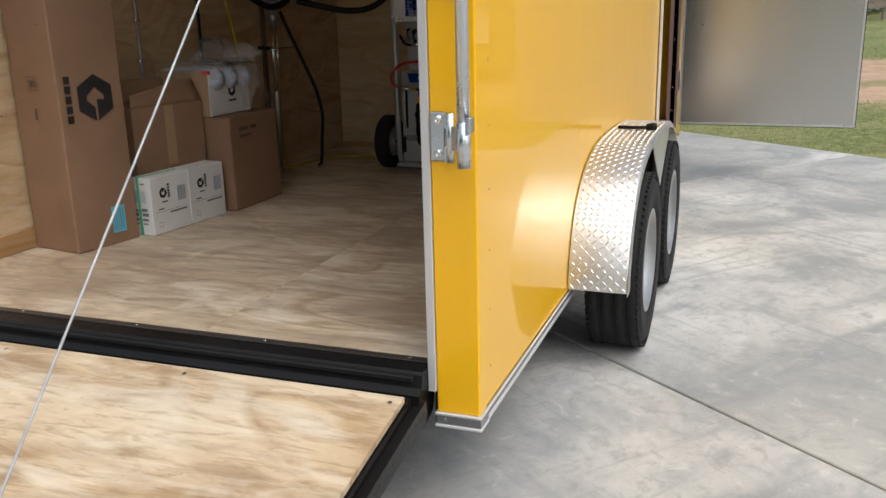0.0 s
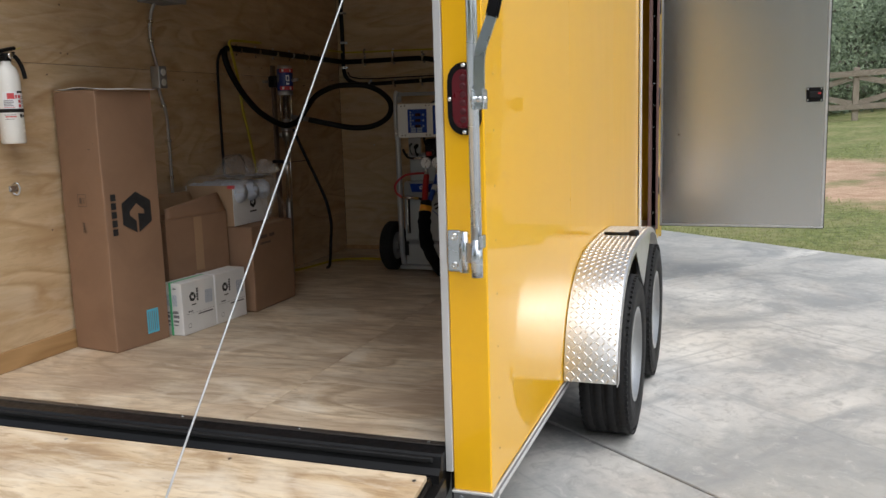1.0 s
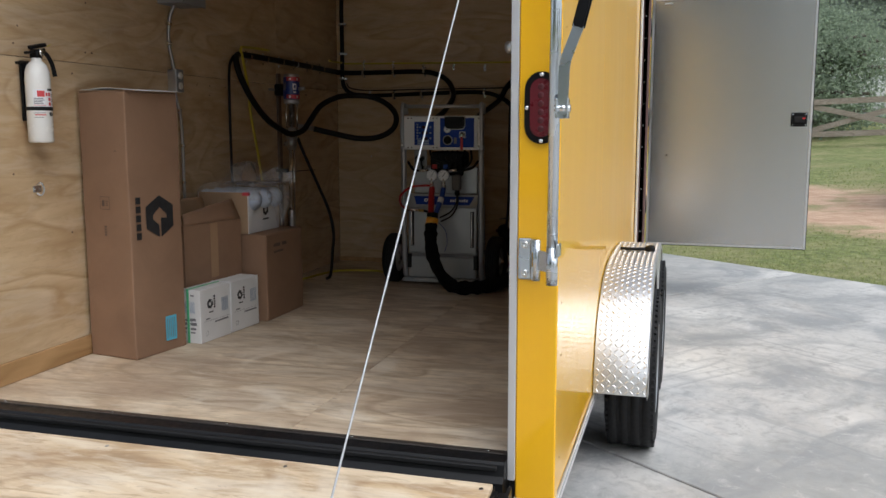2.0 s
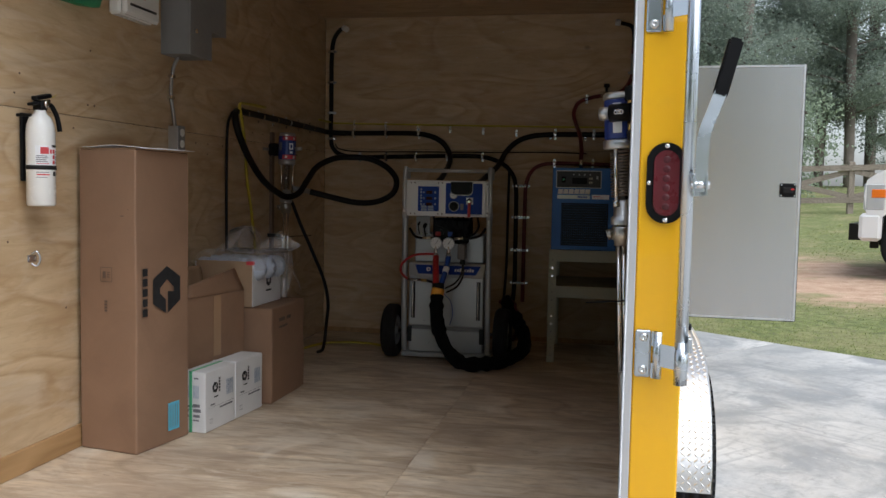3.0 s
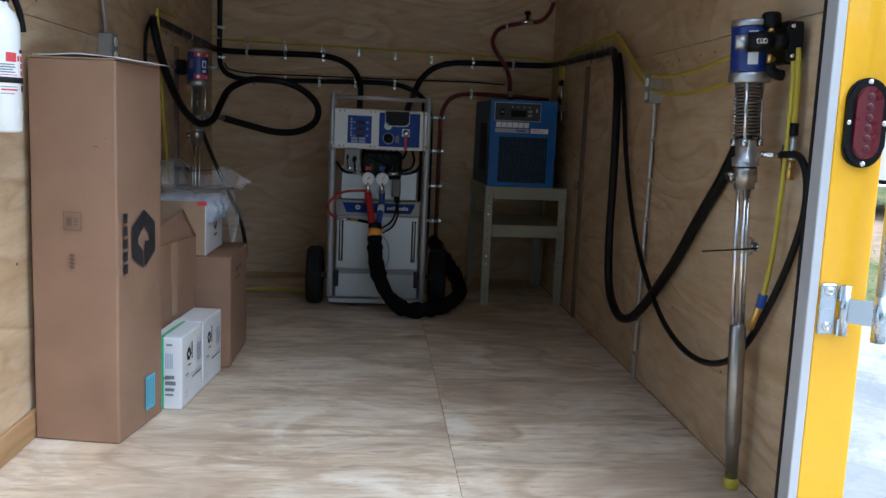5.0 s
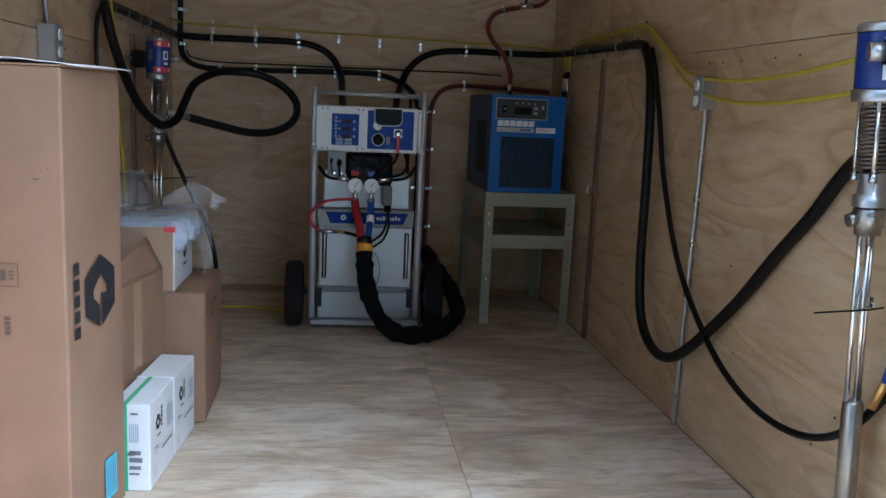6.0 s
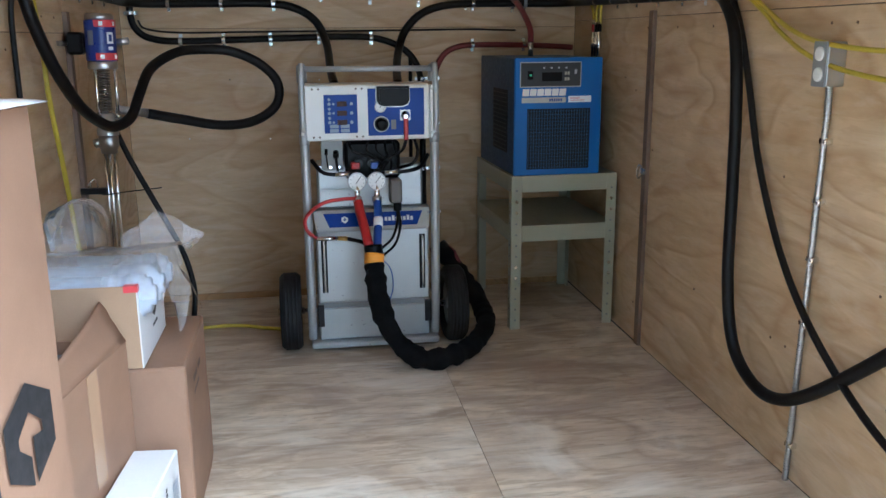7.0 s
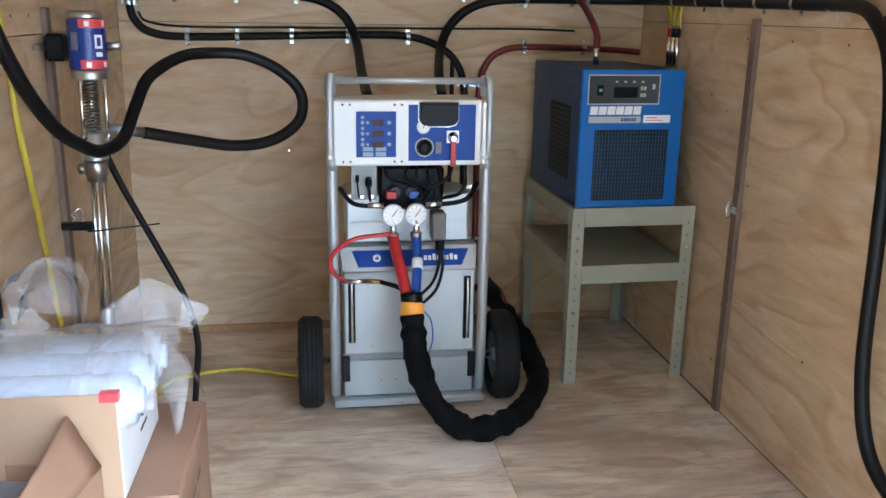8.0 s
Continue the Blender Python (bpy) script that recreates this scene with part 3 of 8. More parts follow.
# bottom rail and front trims of the right side
trim = setting("trim", boxes((1.0565, 1.062, 0.06, 3.54, 0.298, 0.312), bevel=0.002), M_TRIM, "bright aluminium trim along the trailer's side", "trim")
part("rail", boxes((1.0565, 1.0595, 0.06, 3.54, 0.3125, 0.327)), M_DULL, trim)
part("lip", boxes((1.0565, 1.063, 0.06, 3.54, 0.3275, 0.3345), bevel=0.002), M_TRIM, trim)
part("jamb_trim", boxes((1.0565, 1.072, 3.545, 3.585, 0.298, 2.50), bevel=0.003), M_TRIM, trim, "white vertical trim beside the door")
baseboard = setting("baseboard", boxes((-1.0045, -0.99, 0.08, 2.42, FLOOR + 0.0005, FLOOR + 0.082), bevel=0.003), M_BASE, "brown wooden baseboard on the plywood wall", "baseboard")
baseboard_front = setting("baseboard_front", boxes((-1.003, 1.003, BULK - 0.0135, BULK - 0.0005, FLOOR + 0.0005, FLOOR + 0.03), bevel=0.002), M_BASE, "brown wooden strip along the foot of the bulkhead", "baseboard")
for x, name in ((0.9965, "batten_right"), (-0.9965, "batten_left")):
    setting(name, boxes((x - 0.008, x + 0.008, 2.455, 2.492, FLOOR + 0.001, 1.71), bevel=0.002), M_BATTEN, "brown batten over a plywood joint", "batten")

# door opening and the open side door
jamb = setting("door_frame", boxes((0.99, 1.058, DOOR_A - 0.012, DOOR_A, DOOR_LO, DOOR_HI), (0.99, 1.066, DOOR_B, DOOR_B + 0.04, DOOR_LO - 0.03, DOOR_HI),
               (0.99, 1.058, DOOR_A, DOOR_B, DOOR_HI, DOOR_HI + 0.012)), plain("dark_brown_jamb", (0.2, 0.12, 0.11), 0.4, 0, 0.1), "dark door frame in the trailer's side", "door frame")
for k in range(11):
    bm = bmesh.new()
    cyl(bm, (1.03, DOOR_B - 0.003, 0.56 + 0.17 * k), (1.03, DOOR_B + 0.001, 0.56 + 0.17 * k), 0.007, 8)
    part("screw", bm, M_ZINC, jamb)
DOOR_W, DOOR_H = 1.205, 1.94
door_1 = thing("door_1", pose(1.078, 4.86, 0.455, 0, 0, -2.2), "open side door with a bare aluminium inner face", "door", "", "structure")
part("leaf", boxes((0.014, DOOR_W - 0.014, 0.002, 0.04, 0.014, DOOR_H - 0.014)), M_DOORSKIN, door_1, "dull mill-finish aluminium")
bm = boxes((0, 0.014, -0.003, 0.045, 0, DOOR_H), (DOOR_W - 0.014, DOOR_W, -0.003, 0.045, 0, DOOR_H), (0.0145, DOOR_W - 0.0145, -0.003, 0.045, 0, 0.0138),
           (0.0145, DOOR_W - 0.0145, -0.003, 0.045, DOOR_H - 0.0138, DOOR_H))
part("edge_frame", bm, M_ALU, door_1, "aluminium edge frame")
part("gasket", boxes((DOOR_W + 0.0005, DOOR_W + 0.006, 0.01, 0.045, 0.0, DOOR_H), (0, DOOR_W, 0.01, 0.045, -0.006, -0.0005)), M_RUBBER, door_1, "black rubber gasket")
latch = part("latch", boxes((1.055, 1.17, -0.014, 0.0, 0.945, 1.05), bevel=0.004), M_BLKPLASTIC, door_1, "black paddle latch")
part("paddle", boxes((1.075, 1.15, -0.022, -0.0145, 0.975, 1.02), bevel=0.004), M_RUBBER, latch)
for dx, dz in ((1.066, 0.957), (1.159, 0.957), (1.066, 1.038), (1.159, 1.038)):
    part("screw", one(cyl, (dx, -0.014, dz), (dx, -0.018, dz), 0.006, 8), M_ZINC, latch)
part("red_button", boxes((1.135, 1.156, -0.0265, -0.0225, 1.0, 1.012)), M_REDPL, latch, "small red button")
for hz in (0.25, 0.95, 1.65):
    part("hinge", one(cyl, (-0.012, -0.008, hz), (-0.012, -0.008, hz + 0.14), 0.009, 10), M_BLACK, door_1, "black hinge")
part("plug", one(cyl, (0.14, 0.002, 0.72), (0.14, -0.003, 0.72), 0.008, 10), M_INKBROWN, door_1)
part("hook", boxes((0.09, 0.15, -0.012, -0.001, 1.895, 1.905)), M_TRIM, door_1)

# ---- outdoors ----
UU, VV, EDGE = Vector((0.78, -0.626, 0)), Vector((0.626, 0.78, 0)), 6.65


def bank(x, y):
    """Height of the lawn: it rises away from the slab's edge."""
    d = 0.626 * x + 0.78 * y - EDGE
    if d <= 0:
        return -0.06
    d2 = min(d, 26.0)
    return -0.04 + 0.056 * d2 + 0.00065 * d2 * d2 + max(0.0, d - 26.0) * 0.012 + 0.03 * noise.noise((x * 0.35, y * 0.35, 0)) * min(1, d)


# one sheet to the horizon, fine near the slab and coarse far off
bm = bmesh.new()
us = [-900, -400, -180, -90, -50, -32, -22, *[-16 + 0.8 * i for i in range(46)], 24, 32, 45, 70, 120, 260, 500, 900]
vs = [-900, -300, -80, -20, 0, 5, 6.2, EDGE - 0.02, *[EDGE + 0.03 + 0.6 * i for i in range(44)], 36, 42, 52, 70, 110, 200, 450, 900]
grid = []
for v in vs:
    row = []
    for u in us:
        p = UU * u + VV * v
        row.append(bm.verts.new((p.x, p.y, bank(p.x, p.y))))
    grid.append(row)
for r, s in zip(grid, grid[1:]):
    for i in range(len(us) - 1):
        bm.faces.new((r[i], r[i + 1], s[i + 1], s[i])).smooth = True
ground = setting("ground", bm, M_LAWN, "lawn with a worn strip of red clay", "ground")

# grass blades over the part of the lawn that is passed nearest
rng = np.random.default_rng(4)
n_blade = 60000
u0 = rng.uniform(-7.5, 12.5, n_blade)
v0 = EDGE + 0.02 + 15.0 * rng.power(0.62, n_blade) ** 1.4
px, py = UU.x * u0 + VV.x * v0, UU.y * u0 + VV.y * v0
keep = np.ones(n_blade, bool)
for i in range(n_blade):
    away = v0[i] + 3.2 * (0.5 + 0.35 * noise.noise((px[i] / 1.3, py[i] / 1.3, 0)))
    if 11.1 < away < 15.0:
        keep[i] = False
px, py, v0 = px[keep], py[keep], v0[keep]
verts, faces = [], []
ang, lean, tall = rng.uniform(0, 6.283, len(px)), rng.uniform(-0.03, 0.03, (len(px), 2)), rng.uniform(0.008, 0.03, len(px))
for i in range(len(px)):
    z = bank(px[i], py[i])
    w = 0.007 + 0.0011 * (v0[i] - EDGE)
    dx, dy = math.cos(ang[i]) * w, math.sin(ang[i]) * w
    k = len(verts)
    verts += [(px[i] - dx, py[i] - dy, z - 0.01), (px[i] + dx, py[i] + dy, z - 0.01), (px[i] + lean[i, 0], py[i] + lean[i, 1], z + tall[i])]
    faces.append((k, k + 1, k + 2))
me = bpy.data.meshes.new("grass")
me.from_pydata(verts, [], faces)
me.materials.append(M_BLADE)
tagged(new("grass", me), "short rough green grass on the lawn", "grass", "", "stuff")


# fence of posts, rails and crossed boards
def board(bm, p, q, tall, thick):
    p, q = Vector(p), Vector(q)
    d = (q - p).normalized()
    side = Vector((-d.y, d.x, 0)).normalized() * thick / 2
    up = d.cross(side).normalized() * tall / 2
    if up.z < 0:
        up = -up
    a = [bm.verts.new(c + s * side + t * up) for c in (p, q) for s, t in ((-1, -1), (1, -1), (1, 1), (-1, 1))]
    for f in ((0, 1, 2, 3), (7, 6, 5, 4), (0, 4, 5, 1), (1, 5, 6, 2), (2, 6, 7, 3), (3, 7, 4, 0)):
        bm.faces.new([a[i] for i in f])


FENCE_A, FENCE_D, FENCE_STEP = Vector((7.15, 22.6, 0)), Vector((0.975, -0.22, 0)).normalized(), 2.75
fence = thing("fence", Matrix.Translation((FENCE_A.x, FENCE_A.y, bank(FENCE_A.x, FENCE_A.y))), "weathered brown timber fence with crossed boards", "fence")
to_fence = fence.matrix_world.inverted()
for i in range(-5, 7):
    p, q = FENCE_A + FENCE_D * FENCE_STEP * i, FENCE_A + FENCE_D * FENCE_STEP * (i + 1)
    pz, qz = bank(p.x, p.y), bank(q.x, q.y)
    back = Vector((0.03, 0.13, 0))

    def at(k, h, off=0.0):
        c = p.lerp(q, k) + back * off
        return to_fence @ Vector((c.x, c.y, pz + (qz - pz) * k + h))
    bm = bmesh.new()
    c = to_fence @ Vector((p.x, p.y, pz))
    box(bm, c.x - 0.075, c.x + 0.075, c.y - 0.075, c.y + 0.075, c.z - 0.15, c.z + 1.38, bevel=0.012)
    part("post", bm, M_POST, fence)
    for h, t in ((1.22, 0.15), (0.36, 0.15)):
        part("rail", one(board, at(0.0, h, -0.75), at(1.0, h, -0.75), t, 0.035), M_FENCE, fence)
    part("brace", one(board, at(0.03, 1.12, -0.55), at(0.97, 0.45, -0.55), 0.14, 0.03), M_FENCE, fence)
    part("brace", one(board, at(0.03, 0.45, -0.3), at(0.97, 1.12, -0.3), 0.14, 0.03), M_FENCE, fence)


# trees: trunk, limbs and a crown of many small leaf clumps
def tree(name, seed, tall, spread, low, clumps, material, label, conic, category="tree", group="trees behind the fence"):
    r = random.Random(seed)
    ob = thing(name, I4, label, category, group)
    bm = bmesh.new()
    lean = (r.uniform(-0.4, 0.4), r.uniform(-0.4, 0.4))
    tube(bm, [(0, 0, -0.3), (lean[0] * 0.3, lean[1] * 0.3, tall * 0.35), (lean[0], lean[1], tall * 0.92)], 0.2, 8, 4)
    limbs = []
    for k in range(26):
        h = tall * r.uniform(low, 0.95)
        a = r.uniform(0, 6.283)
        top = (h / tall - low) / (1 - low)
        reach = spread * ((1 - top) ** 0.8 * 0.95 + 0.12 if conic else (math.sin(math.pi * min(1, 0.18 + 0.8 * top)) * 0.9 + 0.15)) * r.uniform(0.65, 1.1)
        tip = Vector((math.cos(a) * reach, math.sin(a) * reach, h + reach * r.uniform(0.05, 0.4)))
        base = Vector((lean[0] * h / tall, lean[1] * h / tall, h))
        tube(bm, [base, base.lerp(tip, 0.5) + Vector((0, 0, 0.15)), tip], 0.045, 5, 3)
        limbs.append((base, tip))
    part("trunk", bm, M_BARK, ob)
    verts, faces = [], []
    for k in range(clumps):
        base, tip = r.choice(limbs)
        c = base.lerp(tip, r.uniform(0.25, 1.08) ** 0.7) + Vector((r.gauss(0, 0.42), r.gauss(0, 0.42), r.gauss(0, 0.32)))
        s = r.uniform(0.022, 0.058)
        n = Vector((r.gauss(0, 1), r.gauss(0, 1), r.gauss(0.5, 1))).normalized()
        u = n.orthogonal().normalized()
        u = Matrix.Rotation(r.uniform(0, 6.283), 3, n) @ u
        w = n.cross(u)
        i = len(verts)
        verts += [c - u * s, c - w * s * 0.55 + n * s * 0.2, c + u * s * 1.2, c + w * s * 0.6 + n * s * 0.25, c + n * s * 0.5 + w * s * 1.1, c - n * s * 0.2 - u * s * 0.5 + w * s]
        faces += [(i, i + 1, i + 2), (i, i + 2, i + 3), (i + 3, i + 4, i + 5), (i, i + 3, i + 5)]
    me = bpy.data.meshes.new("crown")
    me.from_pydata([tuple(v) for v in verts], [], faces)
    me.materials.append(material)
    crown = new("crown", me)
    crown.parent = ob
    return ob


PINE, OAK = "tall dark green pine with an uneven crown", "broad green leafy tree with gaps in its crown"
models = [tree("pine_tree", 3, 13.0, 3.0, 0.1, 34000, M_LEAF, PINE, True), tree("oak_tree", 5, 9.5, 4.2, 0.14, 32000, M_LEAF_PALE, OAK, False),
          tree("pine_tree", 8, 15.0, 3.4, 0.14, 36000, M_LEAF, PINE, True), tree("oak_tree", 11, 11.0, 4.0, 0.1, 32000, M_LEAF, OAK, False)]
r = random.Random(21)
spots = []
for row, dist in enumerate((0.0, 5.0, 10.5)):
    for k in range(13):
        # a belt of trees behind the fence that thins out towards the gap of bright sky
        s = -20 + k * 3.4 + r.uniform(-1.1, 1.1) + row * 1.3
        if s > 2.2 + row * 1.2:
            continue
        spots.append((s, 9.0 + dist + r.uniform(-1.5, 1.5), r.choice((0, 2, 3, 0, 2, 1))))
spots = [q for q in spots if q[0] < -0.5] + [(0.2, 11.0, 2), (1.1, 15.5, 0), (-0.9, 14.0, 2), (4.6, 22.0, 1)]
models.append(tree("shrub", 14, 3.2, 2.3, 0.04, 20000, M_LEAF_PALE, "low dense green shrub behind the fence", False, "shrub", "shrubs behind the fence"))
spots += [(7.4, 14.5, 1), (9.8, 18.0, 3), (12.6, 16.0, 1), (15.6, 20.0, 3), (19.0, 17.0, 1), (23.0, 18.0, 3)]
r2 = random.Random(33)
spots += [(3.3 + 2.7 * k, 27.0 + 2.5 * (k % 3), 3 - 2 * (k % 2)) for k in range(8)]
for k in range(11):
    spots.append((-21 + k * 1.75 + r2.uniform(-0.5, 0.5), 2.6 + r2.uniform(0, 2.2), 4))
made = set()
for s, back_by, kind in spots:
    p = FENCE_A + FENCE_D * s + Vector((0.22, 0.975, 0)) * back_by
    m = Matrix.Translation((p.x, p.y, bank(p.x, p.y) - 0.05)) @ pose(0, 0, 0, 0, 0, r.uniform(0, 360)) @ Matrix.Scale(r.uniform(0.82, 1.18) * (0.6 if s > 3 and kind < 4 else 1 if kind < 4 else 1.05), 4)
    if kind in made:
        copy_thing(models[kind], m).scale = m.to_scale()
    else:
        models[kind].matrix_world = m
        made.add(kind)

# unseen trees added behind the drive to block low sky light into the trailer
for k in range(30):
    # gap left in the row so that sky light reaches the left wall
    if 14 < k < 20:
        continue
    m = Matrix.Translation((-26 + 2.1 * k + r2.uniform(-0.8, 0.8), -18.5 - 0.28 * k - 3.5 * (k % 2) + r2.uniform(-1, 1), -0.1)) @ pose(0, 0, 0, 0, 0, r2.uniform(0, 360)) @ Matrix.Scale(r2.uniform(1.15, 1.5), 4)
    copy_thing(models[(0, 3, 2, 1)[k % 4]], m).scale = m.to_scale()


# white pick-up truck on the clay strip (local x forward, y to its left)
def wheel_arch(cx, cz, r, a0, a1, n=10):
    return [(cx + r * math.cos(radians(a)), cz + r * math.sin(radians(a))) for a in (a0 + (a1 - a0) * i / n for i in range(n + 1))]


TRUCK_AT = Vector((5.37, 11.79, 0))
truck = thing("pickup_truck", pose(TRUCK_AT.x, TRUCK_AT.y, bank(TRUCK_AT.x, TRUCK_AT.y) + 0.02, 0, 0, 159), "white pick-up truck parked on red clay", "truck")
outline = [(0.6, 0.8), (0.645, 1.1), (0.62, 1.33), (0.5, 1.42), (0.28, 1.53), (0.0, 1.62), (-0.4, 1.69), (-0.75, 1.72), (-5.0, 1.58), (-5.0, 0.7), (-4.6, 0.6)]
outline += wheel_arch(-3.95, 0.42, 0.58, 165, 15)
outline += [(-3.3, 0.56), (-0.66, 0.56)] + wheel_arch(0.0, 0.42, 0.56, 166, 12) + [(0.565, 0.6)]
bm = bmesh.new()
slab(bm, Matrix.Translation((0, -0.98, 0)), outline, 1.96, 0.06)
part("body", bm, M_TRUCK, truck)
cabin = [(-0.7, 1.70), (-1.4, 2.2), (-1.6, 2.26), (-3.0, 2.26), (-3.15, 2.18), (-3.2, 1.6)]
bm = bmesh.new()
slab(bm, Matrix.Translation((0, -0.86, 0)), cabin, 1.72, 0.05)
part("cab", bm, M_TRUCK, truck)
for y in (-0.875, 0.863):
    for win in ([(-1.05, 1.74), (-1.5, 2.12), (-2.0, 2.13), (-2.0, 1.72)], [(-2.1, 1.72), (-2.1, 2.13), (-2.9, 2.13), (-3.02, 1.7)]):
        part("side_window", one(slab, Matrix.Translation((0, y, 0)), win, 0.012), M_GLASS, truck, "dark window")
bm = bmesh.new()
v = [bm.verts.new(c) for c in ((-0.74, -0.76, 1.735), (-0.74, 0.76, 1.735), (-1.37, 0.7, 2.185), (-1.37, -0.7, 2.185))]
w = [bm.verts.new(q.co + Vector((0.015, 0, 0.012))) for q in v]
bm.faces.new(w)
for i in range(4):
    bm.faces.new((v[i], v[(i + 1) % 4], w[(i + 1) % 4], w[i]))
part("windscreen", bm, M_GLASS, truck)
part("bumper", boxes((0.4, 0.7, -1.0, 1.0, 0.46, 0.86), bevel=0.05), M_TRUCK, truck, "white steel bumper")
part("grille", boxes((0.64, 0.68, -0.62, 0.62, 0.9, 1.3), bevel=0.02), M_HEADLAMP, truck, "bright grille")
for y in (-1, 1):
    lamp = part("headlamp", boxes((0.34, 0.655, y * 0.86 - 0.13, y * 0.86 + 0.13, 0.87, 1.31), bevel=0.05), M_HEADLAMP, truck, "clear headlamp")
    part("indicator", boxes((0.37, 0.55, y * 0.988 - 0.012, y * 0.988 + 0.012, 1.08, 1.2), bevel=0.01), M_AMBER, lamp, "amber indicator")
    part("mirror", boxes((-1.25, -1.08, y * 1.12 - 0.12, y * 1.12 + 0.12, 1.68, 2.08), bevel=0.03), M_BLKPLASTIC, truck, "black door mirror")
    part("side_vent", boxes((-0.9, -0.68, y * 0.98 - 0.008, y * 0.98 + 0.008, 1.4, 1.47), bevel=0.006), M_BLKPLASTIC, truck, "dark vent")
    part("running_board", boxes((-3.2, -0.75, y * 0.98 - 0.06, y * 0.98 + 0.06, 0.44, 0.5), bevel=0.02), M_CHROME, truck)
    part("door_handle", boxes((-1.92, -1.7, y * 0.985 - 0.02, y * 0.985 + 0.02, 1.36, 1.4), bevel=0.008), M_CHROME, truck)
    part("tow_hook", boxes((0.47, 0.59, y * 0.5 - 0.03, y * 0.5 + 0.03, 0.34, 0.46), bevel=0.01), M_BLACK, truck)
for x in (0.0, -3.95):
    part("wheel_well", boxes((x - 0.6, x + 0.5, -0.72, 0.72, 0.45, 1.2)), M_BLACK, truck, "dark wheel well")
part("underbody", boxes((-4.8, 0.85, -0.75, 0.75, 0.46, 0.7)), M_BLACK, truck, "dark underbody")


def road_wheel(name, parent, m, r, w, rim_r, holes, material=M_CHROME, deep=0.55):
    """A wheel about the local z axis of m, its outer face towards +z."""
    wh = new(name)
    wh.parent = parent
    wh.matrix_local = m
    bm = bmesh.new()
    lathe(bm, I4, [(rim_r, -w / 2), (r * 0.9, -w / 2), (r * 0.985, -w * 0.4), (r, -w * 0.25), (r, w * 0.25), (r * 0.985, w * 0.4), (r * 0.9, w / 2), (rim_r, w * 0.46), (rim_r - 0.01, 0)], 40, True, True)
    part("tyre", bm, M_TYRE, wh)
    bm = bmesh.new()
    for z in (-0.34, -0.115, 0.115, 0.34):
        lathe(bm, I4, [(r - 0.004, (z - 0.085) * w), (r + 0.0035, (z - 0.075) * w), (r + 0.0035, (z + 0.075) * w), (r - 0.004, (z + 0.085) * w)], 40)
    for k in range(72):
        c = Matrix.Rotation(2 * math.pi * k / 72, 4, "Z")
        for z0, z1 in ((w * 0.4, w * 0.47), (-w * 0.47, -w * 0.4)):
            bmesh.ops.transform(bm, matrix=c, verts=box(bm, r - 0.014, r + 0.0025, -0.0085, 0.0085, z0, z1))
    tagged(part("tread", bm, M_TYRE, wh), "", "", "", "stuff")
    bm = bmesh.new()
    d = w * 0.5
    lathe(bm, I4, [(rim_r + 0.004, d * 0.93), (rim_r - 0.012, d * 0.95), (rim_r - 0.02, d * deep), (rim_r * 0.82, d * (deep - 0.1)), (rim_r * 0.62, d * (deep + 0.07)), (rim_r * 0.4, d * (deep + 0.11)), (rim_r * 0.3, d * (deep + 0.4)), (0, d * (deep + 0.43))], 32)
    part("rim", bm, material, wh)
    for k in range(holes):
        a = 2 * math.pi * k / holes
        part("vent", one(cyl, (rim_r * 0.72 * math.cos(a), rim_r * 0.72 * math.sin(a), d * (deep - 0.05)), (rim_r * 0.72 * math.cos(a), rim_r * 0.72 * math.sin(a), d * (deep + 0.035)), rim_r * 0.1, 10), M_BLKPLASTIC, wh)
    return wh


for x in (0.0, -3.95):
    for y in (-1, 1):
        road_wheel("wheel", truck, Matrix.Translation((x, y * 0.86, 0.405)) @ Matrix.Rotation(radians(-90 * y), 4, "X"), 0.405, 0.24, 0.235, 8)

# ---- rear: ramp, cable, latch, lamp, fender and wheels ----
ramp = thing("ramp_door", pose(0, -0.115, 0.418, 10.2, 0, 0), "lowered plywood ramp door in a black steel frame", "ramp")
part("deck", boxes((-0.905, 0.905, -1.9, 0.0, -0.018, 0.0), bevel=0.0015), M_PLY_RAMP, ramp, "blond plywood deck")
bm = boxes((-0.955, -0.907, -1.95, 0.0, -0.06, -0.022), (0.907, 0.918, -1.95, 0.0, -0.06, -0.022), (0.918, 0.955, -1.95, 0.012, -0.06, -0.034), (0.945, 0.955, -1.95, 0.012, -0.0335, -0.012),
           (-0.906, 0.906, -1.95, -1.901, -0.06, -0.002), (-0.906, 0.906, -1.9, 0.015, -0.06, -0.0185))
part("frame", bm, M_BLACK, ramp, "black steel frame")
part("hinge", one(cyl, (-0.88, 0.03, -0.045), (0.9, 0.03, -0.045), 0.016, 12), M_BLACK, ramp, "black piano hinge")
for x, y in ((0.88, -0.03), (0.88, -0.5), (0.88, -0.95), (0.3, -0.03), (-0.3, -0.03), (-0.85, -0.03)):
    part("screw", one(cyl, (x, y, -0.001), (x, y, 0.0012), 0.006, 8), M_STEEL, ramp)

